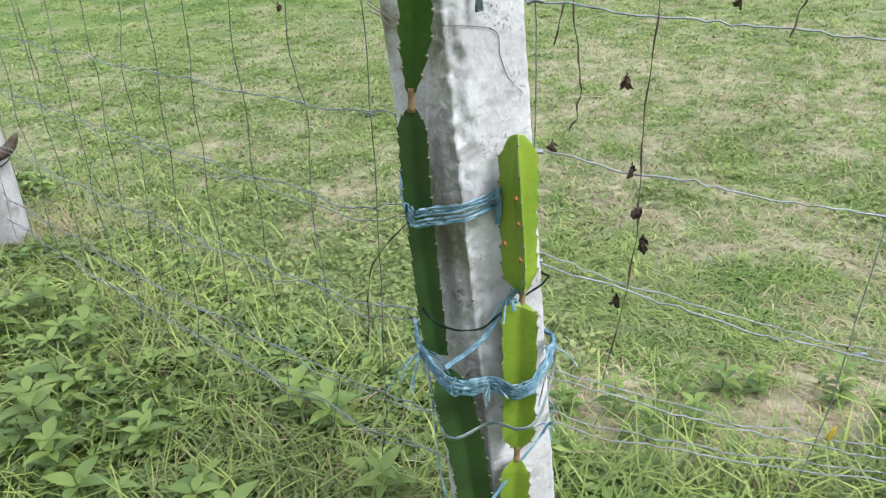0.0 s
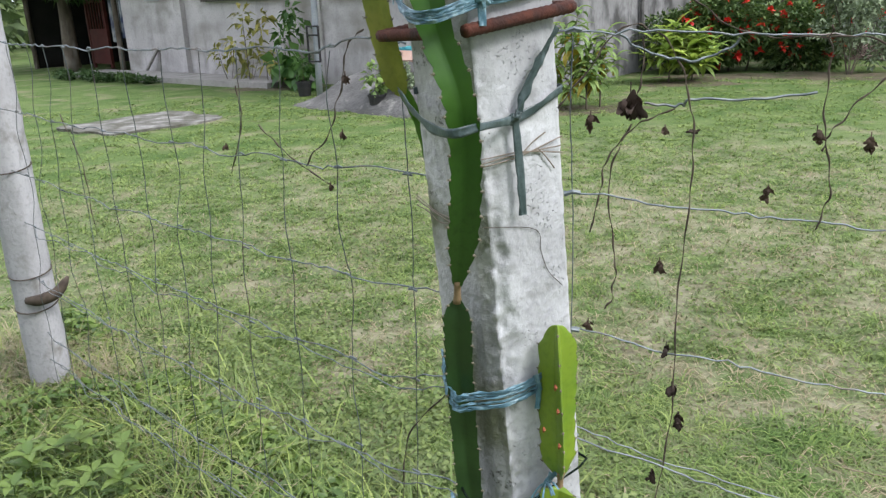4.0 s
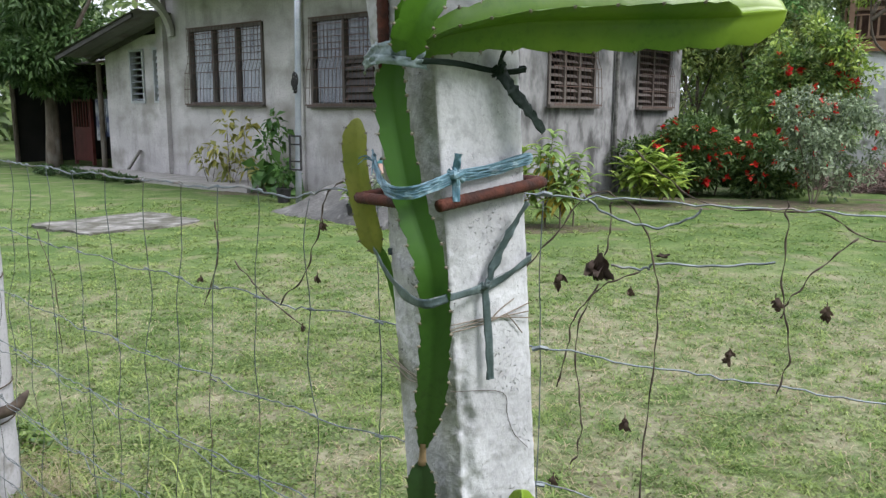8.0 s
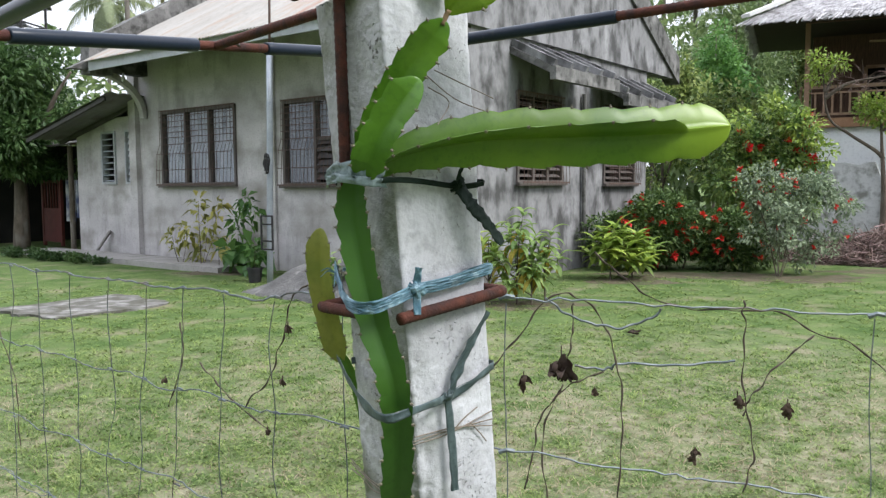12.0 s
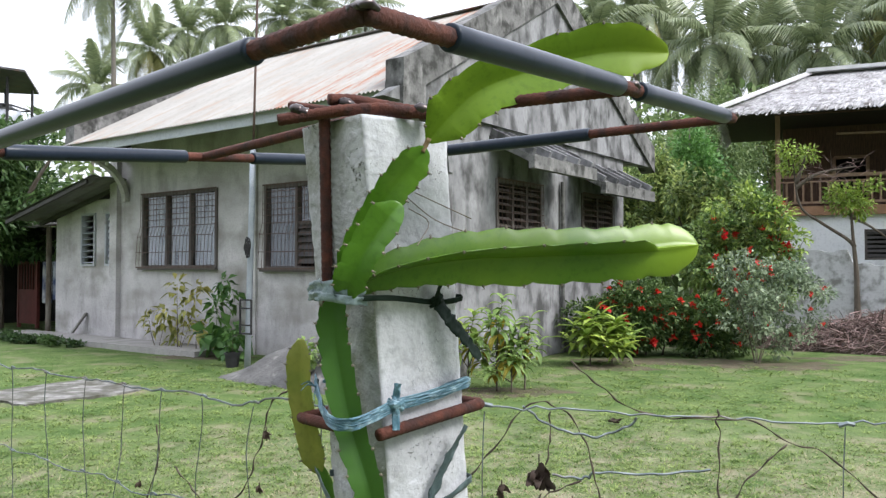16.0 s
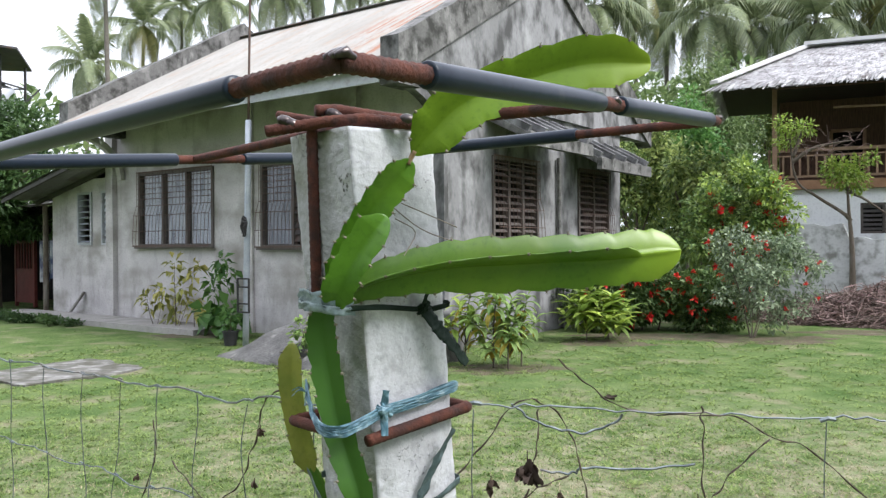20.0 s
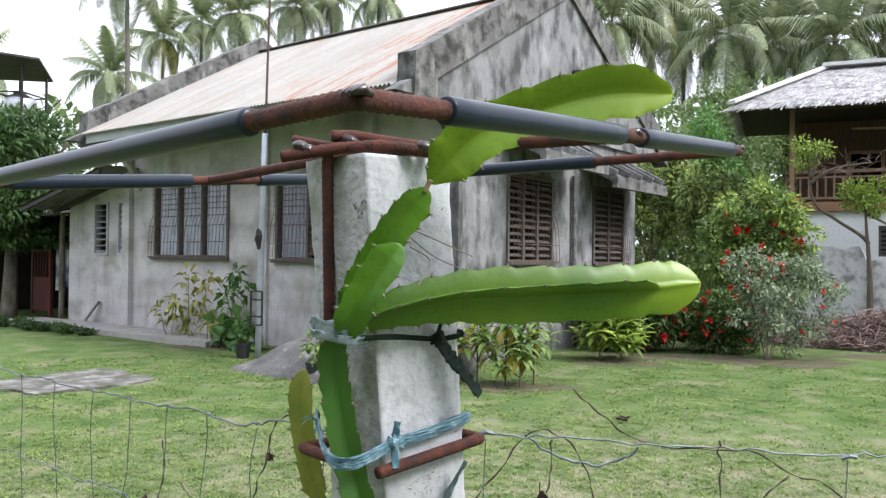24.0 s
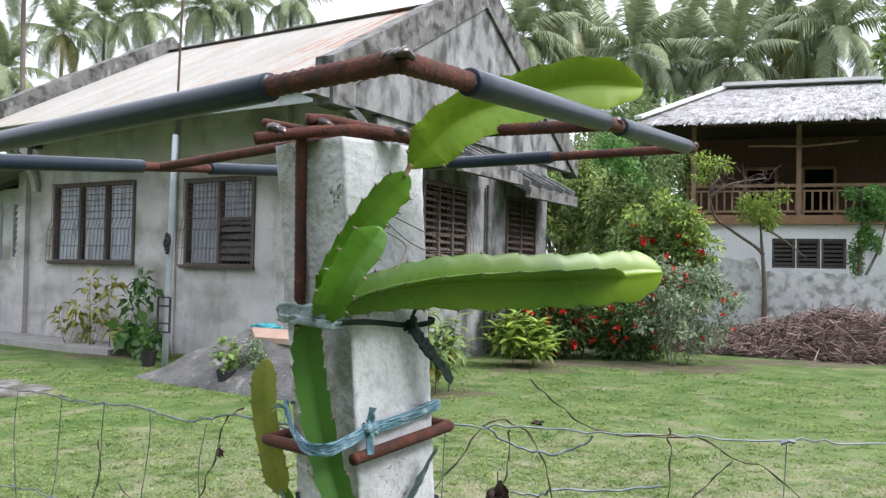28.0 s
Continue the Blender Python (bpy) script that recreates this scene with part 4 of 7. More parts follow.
def build_nipa_house():
    """A raised timber house with a veranda and a thatched hip roof."""
    m = pose(7.31, 17.5, 0, 0, 0, -22)
    h = thing("thatched_house", "raised timber house with veranda and thatched roof", "house", m)
    W, D = 7.4, 3.2
    lw = [(1.72, 2.2, 1.62, 2.27), (2.22, 2.7, 1.62, 2.27), (2.72, 3.22, 1.62, 2.27)]
    part("lower_wall", wall_shape(0, W, -0.2, 2.58, 0, 0.18, lw), M_WHITE, h, "whitewashed lower wall")
    part("lower_side_wall", Shape().box(0, 0.18, 0.182, D, -0.2, 2.58), M_WHITE, h)
    part("lower_inside", Shape().box(0.3, W - 0.1, 0.9, 1.0, 0, 2.4), M_DARK, h)
    for a, b, c, d in lw:
        fr = Shape().box(a, b, 0.02, 0.14, c, c + 0.05).box(a, b, 0.02, 0.14, d - 0.05, d).box(a, a + 0.05, 0.02, 0.14, c + 0.05, d - 0.05).box(b - 0.05, b, 0.02, 0.14, c + 0.05, d - 0.05)
        win = part("basement_window", fr, M_WOOD, h, "dark louvred window")
        for k in range(6):
            z = c + 0.07 + k * 0.095
            part("louvre", Shape().box(a + 0.052, b - 0.052, 0.06, 0.09, z, z + 0.055), M_TIN, win)
    part("floor_beam", Shape().box(-0.12, W, -0.12, D, 2.582, 2.78), M_BEAM, h, "reddish brown floor edge board")
    for x in (0.0, 2.2, 4.6, 7.2):
        part("veranda_post", Shape().box(x, x + 0.1, -0.08, 0.02, 2.782, 4.78), M_RAIL, h)
    part("top_rail", Shape().box(0.1, W, -0.06, 0.0, 3.4, 3.47), M_RAIL, h)
    part("middle_rail", Shape().box(0.1, W, -0.05, -0.01, 3.3, 3.33), M_RAIL, h)
    part("bottom_rail", Shape().box(0.1, W, -0.05, -0.01, 2.84, 2.89), M_RAIL, h)
    for k in range(44):
        x = 0.2 + k * 0.165
        part("baluster", Shape().box(x, x + 0.04, -0.045, -0.015, 2.891, 3.299), M_RAIL, h)
    for k in range(9):
        y = 0.25 + k * 0.2
        part("baluster", Shape().box(-0.07, -0.04, y, y + 0.04, 2.782, 3.4), M_RAIL, h)
    part("side_rail", Shape().box(-0.08, -0.03, 0.02, 2.0, 3.401, 3.47), M_RAIL, h)
    ow = [(1.3, 2.0, 3.0, 4.05), (2.6, 3.3, 2.85, 4.05)]
    part("room_wall", wall_shape(0.2, W, 2.78, 5.0, 1.9, 2.0, ow), M_BAMBOO, h, "brown board wall of the upper room")
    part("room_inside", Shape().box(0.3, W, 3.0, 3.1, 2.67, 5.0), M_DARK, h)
    part("room_side", Shape().box(0.2, 0.28, 2.002, D, 2.67, 5.0), M_BAMBOO, h)
    for a, b, c, d in ow:
        fr = Shape()
        for p, q in (((a, c), (a, d)), ((b, c), (b, d)), ((a, d), (b, d))):
            fr.beam((p[0], 1.86, p[1]), (q[0], 1.86, q[1]), 0.07, 0.07)
        part("door_frame", fr, M_RAIL, h)
    part("veranda_ceiling_beam", Shape().box(0.0, W, -0.08, 0.02, 4.782, 4.9), M_BAMBOO, h)
    part("hanging_pole", Shape().tube([(1.2, -0.2, 4.3), (2.4, -0.22, 4.27), (3.4, -0.2, 4.36)], 0.025, 6), M_RAIL, h, "bamboo drying pole")
    # thatch: hip roof of shaggy strips in courses
    rng = np.random.default_rng(11)
    x0, x1, y0, y1, ze, zr = -1.05, W + 0.8, -1.0, 3.6, 4.8, 5.93
    ym = (y0 + y1) / 2
    ra, rb = x0 + 1.85, x1 - 1.35
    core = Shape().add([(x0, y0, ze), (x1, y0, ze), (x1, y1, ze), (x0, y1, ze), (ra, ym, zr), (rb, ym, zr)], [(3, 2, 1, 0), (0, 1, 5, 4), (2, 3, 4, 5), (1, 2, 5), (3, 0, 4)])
    # core coloured as if in deep shade, below the pale strips
    roof = part("roof", core, M_ROOF_SHADE, h, "grey weathered nipa thatch over rafters coloured dark for shade")
    V, F = [], []
    base = 0
    for quad in (((x0, y0, ze), (x1, y0, ze), (rb, ym, zr), (ra, ym, zr)), ((x0, y1, ze), (x0, y0, ze), (ra, ym, zr), (ra, ym, zr))):
        A, B, Cc, Dd = (np.array(p) for p in quad)
        nn = 26000 if quad[1][0] == x1 else 9000
        u, v = rng.uniform(0, 1, nn), rng.uniform(-0.03, 1, nn) ** 1.0
        top = (A + (B - A) * u[:, None]) * (1 - v[:, None]) + (Dd + (Cc - Dd) * u[:, None]) * v[:, None]
        down = (A - Dd) / np.linalg.norm(A - Dd) * (1 - u[:, None]) + (B - Cc) / np.linalg.norm(B - Cc) * u[:, None]
        along = (B - A) / np.linalg.norm(B - A)
        nrm = np.cross(B - A, Dd - A)
        nrm = nrm / np.linalg.norm(nrm) * (1 if nrm[2] > 0 else -1)
        L = rng.uniform(0.16, 0.32, nn)[:, None]
        w = rng.uniform(0.009, 0.022, nn)[:, None]
        lift = rng.uniform(0.005, 0.03, nn)[:, None]
        lift[v[:, None] < 0.05] *= -2.5
        d2 = down + along * rng.normal(0, 0.22, nn)[:, None]
        p0 = top + nrm * 0.015
        p1 = top + d2 * L + nrm * lift
        V.append(np.stack([p0 - along * w, p0 + along * w, p1 + along * w * 0.6, p1 - along * w * 0.6], 1).reshape(-1, 3))
        F.append(np.arange(nn * 4).reshape(-1, 4) + base)
        base += nn * 4
    strips = part("thatch", np_mesh("thatch", np.concatenate(V), np.concatenate(F), M_THATCH), M_THATCH, roof)
    strips["kind"] = "stuff"
    part("ridge_sheet", Shape().beam((ra - 0.1, ym, zr + 0.06), (rb + 0.1, ym, zr + 0.06), 0.5, 0.08), M_RIDGE, h, "white sheet ridge cap")
    part("hip_sheet", Shape().beam((x0 - 0.1, y0 - 0.1, ze + 0.05), (ra, ym, zr + 0.06), 0.22, 0.07), M_RIDGE, h, "white hip cap")


build_nipa_house()


def build_yard_wall():
    """Mouldy block wall in front of the thatched house."""
    m = pose(7.19, 17.5, 0, 0, 0, -36.2) @ pose(-0.6, -1.1, 0)
    sh = Shape()
    n = 60
    vs = []
    for i in range(n + 1):
        x = 7.6 * i / n
        zt = (1.8 if x < 2.3 else 1.5) + 0.02 * math.sin(i * 1.9) + 0.03 * math.sin(i * 0.7)
        vs += [(x, 0, -0.2), (x, 0.15, -0.2), (x, 0.15, zt), (x, 0, zt)]
    fs = [(3, 2, 1, 0), (4 * n, 4 * n + 1, 4 * n + 2, 4 * n + 3)] + [(4 * i + k, 4 * i + 4 + k, 4 * i + 4 + (k + 1) % 4, 4 * i + (k + 1) % 4) for i in range(n) for k in range(4)]
    solo("yard_wall", sh.add(vs, fs), M_BLOCK, "low grey plastered yard wall stained with mould", "wall", kind="structure", m=m)


build_yard_wall()


def build_shed():
    """The dim open shed past the wing, with its red gate and washing."""
    shed = thing("open_shed", "dark open lean-to shed beside the house", "shed", H)
    # these walls are near black, standing in for the shade inside the shed
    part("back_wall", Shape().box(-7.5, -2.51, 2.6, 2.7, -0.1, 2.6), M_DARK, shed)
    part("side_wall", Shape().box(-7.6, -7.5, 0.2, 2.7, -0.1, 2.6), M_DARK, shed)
    part("roof", Shape().add([(x, y, z) for x, y, z in ((-7.8, 0.0, 2.35), (-2.6, 0.0, 2.35), (-2.6, 2.8, 2.75), (-7.8, 2.8, 2.75), (-7.8, 0.0, 2.39), (-2.6, 0.0, 2.39), (-2.6, 2.8, 2.79), (-7.8, 2.8, 2.79))], [(3, 2, 1, 0), (4, 5, 6, 7), (0, 1, 5, 4), (1, 2, 6, 5), (2, 3, 7, 6), (3, 0, 4, 7)]), M_TIN, shed, "dark tin sheet")
    for x in (-7.4, -5.2, -2.9):
        part("post", Shape().tube([(x, 0.15, -0.1), (x, 0.15, 2.36)], 0.06, 8), M_BARK, shed)
    gate = thing("red_gate", "dark red wooden gate with a barred top", "gate", H)
    part("panel", Shape().box(-5.0, -4.1, 0.5, 0.54, 0.15, 0.95), M_GATE, gate)
    for x in (-5.0, -4.14):
        part("stile", Shape().box(x, x + 0.07, 0.485, 0.555, 0.05, 1.55), M_GATE, gate)
    part("top_rail", Shape().box(-5.0, -4.07, 0.49, 0.55, 1.552, 1.62), M_GATE, gate)
    for k in range(6):
        part("baluster", Shape().box(-4.88 + k * 0.13, -4.85 + k * 0.13, 0.505, 0.535, 0.951, 1.551), M_GATE, gate)
    rng = np.random.default_rng(5)
    for k in range(4):
        x = -3.7 + k * 0.24
        n = 8
        hgt = rng.uniform(0.7, 1.0)
        vs = [(x + 0.2 * i / n, 0.42 + 0.03 * math.sin(i * 1.4 + k) + dy, z) for dy in (0, 0.012) for z in (1.6 - hgt, 1.6) for i in range(n + 1)]
        fs = [(i, i + 1, n + 2 + i, n + 1 + i) for i in range(n)] + [(2 * (n + 1) + n + 1 + i, 2 * (n + 1) + n + 2 + i, 2 * (n + 1) + i + 1, 2 * (n + 1) + i) for i in range(n)]
        solo("washing", Shape().add(vs, fs), M_CLOTH, "pale clothes hanging to dry by the shed", "clothes", True, "washing", m=H)
    line = Shape().tube([(-5.15, 0.42, 1.62), (-3.2, 0.43, 1.605), (-2.52, 0.42, 1.62)], 0.004, 5)
    solo("clothes_line", line, M_STEEL, "thin line carrying washing", "line", m=H)


def build_water_tower():
    """A steel tank on a braced stand under a sheet canopy, behind the mango tree."""
    c = Vector((-13.1, 24.0, 0))
    tw = thing("water_tower", "steel water tank on a braced stand under a dark canopy", "water tower", pose(c.x, c.y, 0))
    legs = ((-0.7, -0.6, 7.22), (0.28, -0.6, 7.1), (0.42, 0.55, 6.95), (-0.4, 0.55, 7.0))
    for x, y, top in legs:
        part("leg", Shape().box(x - 0.03, x + 0.03, y - 0.03, y + 0.03, -0.1, top), M_STEEL, tw)
    for z in (3.4, 4.9, 5.75, 6.3):
        for i in range(4):
            a, b = legs[i], legs[(i + 1) % 4]
            part("rail", Shape().beam((a[0], a[1], z), (b[0], b[1], z), 0.04, 0.04), M_STEEL, tw)
    part("brace", Shape().beam((0.28, -0.6, 5.0), (0.88, 0.55, 6.3), 0.04, 0.04), M_STEEL, tw)
    part("deck", Shape().box(-0.75, 0.5, -0.65, 0.6, 4.93, 5.0), M_SOFFIT, tw)
    rings = ((0.3, 5.002), (0.44, 5.03), (0.45, 5.3), (0.435, 5.32), (0.45, 5.35), (0.45, 5.65), (0.435, 5.67), (0.45, 5.7), (0.45, 6.12), (0.4, 6.24), (0.2, 6.32), (0.19, 6.37), (0.02, 6.38))
    n = 28
    vs = [(r * math.cos(k * math.tau / n) - 0.1, r * math.sin(k * math.tau / n), z) for r, z in rings for k in range(n)]
    fs = [(i * n + k, i * n + (k + 1) % n, (i + 1) * n + (k + 1) % n, (i + 1) * n + k) for i in range(len(rings) - 1) for k in range(n)] + [tuple(range(n))[::-1]]
    part("tank", Shape().add(vs, fs), M_TANK, tw, "ribbed stainless steel tank", True)
    part("canopy", Shape().add([(-1.9, -1.1, 7.55), (1.05, -1.1, 7.12), (0.35, 1.1, 6.95), (-2.2, 1.1, 7.05), (-1.9, -1.1, 7.61), (1.05, -1.1, 7.18), (0.35, 1.1, 7.01), (-2.2, 1.1, 7.11)], [(3, 2, 1, 0), (4, 5, 6, 7), (0, 1, 5, 4), (1, 2, 6, 5), (2, 3, 7, 6), (3, 0, 4, 7)]), M_TIN, tw, "dark tin canopy")


build_shed()
solo("wood_offcut", Shape().beam((-1.42, -0.12, 0.115), (-1.2, 0.06, 0.52), 0.12, 0.03), M_WALK, "short pale offcut leaning on the wall", "board", m=H)
build_water_tower()


# ---- plants ----
def tree(name, label, category, limbs, blobs, n, length, width, mat, seed, trunk_r, flowers=None, shell=0.5, droop=0.3, group=""):
    """A trunk and limbs as tapered tubes, and a crown of single leaves in lumpy masses."""
    rng = np.random.default_rng(seed)
    t = thing(name, label, category, group=group)
    for i, l in enumerate(limbs):
        m = max(8, 4 * len(l))
        pts = wavy([Vector(p) for p in l], trunk_r * 0.8, seed + i, m)
        r0 = trunk_r * (1 if i == 0 else 0.55)
        part("trunk" if i == 0 else "limb", Shape().tube(pts, [r0 * (1 - 0.75 * k / (m - 1)) for k in range(m)], 8), M_BARK, t, smooth=True)
    p, d = in_blobs(rng, blobs, n, shell)
    keep = p[:, 2] > 0.03
    V, F = leaf_cloud(p[keep], d[keep], length, width, rng, droop)
    part("crown", np_mesh("crown", V, F, mat), mat, t)
    if flowers:
        cnt, size = flowers
        q, e = in_blobs(rng, blobs, cnt, 0.97)
        mid = np.mean([b[1] for b in blobs])
        q[:, 1] = mid - np.abs(q[:, 1] - mid) * 1.12
        e[:, 1] = -np.abs(e[:, 1])
        for j in range(cnt):
            if q[j, 2] < 0.1:
                continue
            a = np.tile(q[j], (9, 1))
            V, F = leaf_cloud(a, np.tile(e[j] * 0.6 + np.array([0, -0.5, 0.2]), (9, 1)), size, size * 0.75, rng, 0.1, 0.9)
            part("flower", np_mesh("flower", V, F, L_RED), L_RED, t)
    return t


def wavy(pts, amp, seed, n):
    return [p + Vector((noise.noise(Vector((i * 0.16, seed, 0))), noise.noise(Vector((i * 0.16, seed, 5))), noise.noise(Vector((i * 0.16, seed, 9))))) * amp for i, p in enumerate(spline(pts, n))]


def up(x, y, h, lean=(0, 0)):
    return [(x, y, -0.1), (x + lean[0] * 0.4, y + lean[1] * 0.4, h * 0.5), (x + lean[0], y + lean[1], h)]


def long_leaf(shape, at, az, lift, length, width, hang):
    """One pointed leaf from at, rising by lift and arching over by hang, folded along its midrib."""
    out, side = Vector((math.cos(az), math.sin(az), 0)), Vector((-math.sin(az), math.cos(az), 0))
    vs, p, n = [], Vector(at), 6
    for i in range(n + 1):
        t = i / n
        e = lift - hang * t
        d = out * math.cos(e) + Vector((0, 0, math.sin(e)))
        nrm = Vector((0, 0, math.cos(e))) - out * math.sin(e)
        w = width * 0.5 * max(0.04, math.sin(math.pi * (0.06 + 0.93 * t) ** 0.8))
        vs += [p - side * w + nrm * w * 0.35, p, p + side * w + nrm * w * 0.35]
        p = p + d * length / n
    shape.add(vs, [(3 * i + j, 3 * i + j + 1, 3 * i + j + 4, 3 * i + j + 3) for i in range(n) for j in (0, 1)])


def build_shrubs():
    rng = np.random.default_rng(21)
    # clipped ixora with red flowers
    bl = blobs_round(rng, (3.1, 13.25, 0.66), (1.12, 0.75, 0.66), 26, 0.44)
    tree("ixora_bush", "rounded dark ixora bush with scarlet flower heads", "bush", [up(3.1 + k * 0.25, 13.25, 0.8, (k * 0.15, 0)) for k in (-2, -1, 0, 1, 2)], bl, 14000, 0.095, 0.042, L_DARK, 31, 0.03, (64, 0.09))
    bl = blobs_round(rng, (4.3, 13.15, 0.55), (1.05, 0.6, 0.6), 18, 0.44)
    tree("ixora_bush", "dark green ixora bush with scarlet flowers", "bush", [up(4.4 + k * 0.2, 13.2, 0.7) for k in (-1, 0, 1)], bl, 8500, 0.1, 0.045, L_DARK, 32, 0.03, (44, 0.075))
    # tall hibiscus
    bl = blobs_round(rng, (5.3, 14.0, 1.7), (1.4, 0.9, 1.4), 60, 0.17)
    hib = tree("hibiscus_bush", "tall hibiscus bush with red blossoms", "bush", [up(5.2, 14, 2.2, (0.3, 0)), up(5.3, 14, 2.4, (-0.5, 0.1)), up(5.4, 14, 2.0, (0.9, -0.2))], bl, 9500, 0.1, 0.06, L_HIB, 33, 0.035, (36, 0.11))
    p, d = in_blobs(rng, [(5.6, 13.4, 2.3, 0.35, 0.2, 0.3), (5.15, 13.45, 2.65, 0.25, 0.2, 0.2), (5.95, 13.4, 1.9, 0.25, 0.2, 0.25), (4.6, 13.5, 2.5, 0.2, 0.2, 0.15)], 420, 0.3)
    V, F = leaf_cloud(p, d, 0.1, 0.05, rng, 0.2)
    part("young_foliage", np_mesh("young_foliage", V, F, L_LIME), L_LIME, hib, "fresh lime green leaves")
    # thin greyish shrub in front
    bl = blobs_round(rng, (5.0, 12.1, 1.02), (1.3, 0.8, 1.1), 52, 0.16)
    tree("grey_shrub", "loose grey-green shrub with small red flowers", "shrub", [up(4.72, 12.05, 1.5, (dx, dy)) for dx, dy in ((-0.5, 0), (0.1, 0.2), (0.6, 0), (0.35, -0.3), (0.9, 0.2), (-0.2, -0.2))], bl, 5200, 0.078, 0.04, L_GREY, 34, 0.012, (16, 0.06), 0.1)
    # saplings with yellow leaves
    r2 = random.Random(12)
    for x, y, h, mt, size, hang, tips, lab in ((0.62, 9.25, 1.15, L_SAP, 0.24, 1.6, 6, "young sapling with drooping green leaves"), (0.95, 9.35, 1.0, L_SAP, 0.22, 1.3, 5, "young sapling with pale green leaves"), (0.3, 9.5, 0.95, L_LIME, 0.23, 1.2, 6, "young sapling with yellow-green leaves"), (0.78, 9.15, 0.62, L_SAP, 0.2, 1.1, 5, "low young sapling with green leaves"), (2.15, 11.7, 0.8, L_LIME, 0.29, 0.7, 12, "bushy sapling with long lime green leaves"), (2.5, 11.85, 0.78, L_LIME, 0.29, 0.7, 11, "bushy sapling with long lime green leaves")):
        t = thing("sapling", lab, "sapling", group="saplings")
        leaves, old = Shape(), Shape()
        wide = 0.44 if y > 11 else 0.32
        part("trunk", Shape().tube(wavy([Vector(p) for p in up(x, y, h * 0.8)], 0.012, int(h * 100), 9), [0.012 - 0.001 * k for k in range(9)], 6), M_BARK, t, smooth=True)
        for k in range(tips):
            az = k * 2.4 + r2.uniform(-0.4, 0.4)
            rr = wide * math.sqrt((k + 0.3) / tips)
            tip = Vector((x + rr * math.cos(az), y + rr * 0.8 * math.sin(az), h * (1 - 0.62 * (rr / wide) ** 2) * r2.uniform(0.86, 1.04)))
            foot = Vector((x, y, tip.z * 0.45))
            part("limb", Shape().tube([foot, (foot + tip) / 2 + Vector((0, 0, 0.03)), tip], [0.007, 0.005, 0.003], 5), M_BARK, t, smooth=True)
            for j in range(13):
                a = j * 2.4 + r2.uniform(-0.3, 0.3)
                lift = 0.75 - 0.09 * j + r2.uniform(-0.2, 0.2)
                at = tip + (foot - tip) * 0.035 * j
                dying = mt is L_SAP and j > 10 or y < 10 and j == 12
                long_leaf(old if dying else leaves, at, a, lift, size * r2.uniform(0.75, 1.15), size * (0.4 if dying else 0.33), hang * r2.uniform(0.7, 1.3))
        part("foliage", leaves, mt, t)
        if old.v:
            part("yellow_foliage", old, L_YEL, t, "yellowed dying leaves")
    # potted and planted shrubs by the walkway
    for x, y, tips, mt, s, lab in ((-4.5, 13.6, ((-0.02, 1.18), (0.3, 1.08), (0.12, 0.75)), L_CROTON, 51, "thin croton with yellow and green leaf tufts"), (-4.95, 13.9, ((-0.15, 0.55), (0.12, 0.7), (0.3, 0.42)), L_CROTON, 52, "low sparse croton with yellow and green leaves"), (-4.1, 13.3, ((0.0, 0.55), (0.16, 0.35)), L_CROTON, 56, "small croton with green leaves"), (-3.75, 13.3, ((0.1, 1.18), (0.26, 1.0), (-0.02, 0.85)), L_DEEP, 53, "glossy green shrub by the wall")):
        bl = []
        for dx, hh in tips:
            bl += [(x + dx, y, hh, 0.13, 0.13, 0.1), (x + dx * 0.9, y, hh - 0.17, 0.1, 0.1, 0.1)]
        tree("croton" if mt is L_CROTON else "shrub", lab, "shrub", [[(x, y, -0.05), (x + dx * 0.7, y, hh * 0.5), (x + dx, y, hh)] for dx, hh in tips], bl, 27 * len(tips), 0.2, 0.085, mt, s, 0.01, None, 0.1, 0.7)
    for x, y, s in ((-3.3, 12.55, 54), (-3.62, 12.8, 55)):
        bl = blobs_round(rng, (x, y, 0.3), (0.24, 0.2, 0.24), 6, 0.5)
        tree("broadleaf_plant", "low broadleaf plant with deep green leaves", "plant", [up(x, y, 0.4)], bl, 30, 0.3, 0.23, L_DEEP, s, 0.012, None, 0.3, 0.5)
    # dark low plants edging the walkway
    for k in range(9):
        q = H @ Vector((-2.9 + k * 0.42, -1.25 - 0.12 * math.sin(k * 2.0), 0))
        bl = blobs_round(rng, (q.x, q.y, 0.1), (0.26, 0.2, 0.12), 5, 0.5)
        tree("edging_plant", "low dark green plant beside the walkway", "plant", [up(q.x, q.y, 0.15)], bl, 420, 0.07, 0.035, L_MANGO, 60 + k, 0.008, None, 0.2, 0.2, "edging plants")
    for x, y, mt in ((-3.05, 11.6, L_DEEP), (-1.64, 9.55, L_SAP)):
        pot = thing("plant_pot", "small black plastic plant pot on the grass", "pot", group="pots")
        vs, n = [], 20
        for r, z in ((0.085, 0.0), (0.11, 0.19), (0.12, 0.19), (0.12, 0.215), (0.105, 0.215), (0.1, 0.17)):
            vs += [(x + r * math.cos(k * math.tau / n), y + r * math.sin(k * math.tau / n), z + 0.005) for k in range(n)]
        fs = [(i * n + k, i * n + (k + 1) % n, (i + 1) * n + (k + 1) % n, (i + 1) * n + k) for i in range(5) for k in range(n)] + [tuple(range(n))[::-1]]
        part("body", Shape().add(vs, fs), M_POT, pot)
        part("soil", Shape().tube([(x, y, 0.12), (x, y, 0.178)], 0.1, 20), M_SOIL, pot)
        bl = [(x, y, 0.42, 0.14, 0.14, 0.2)]
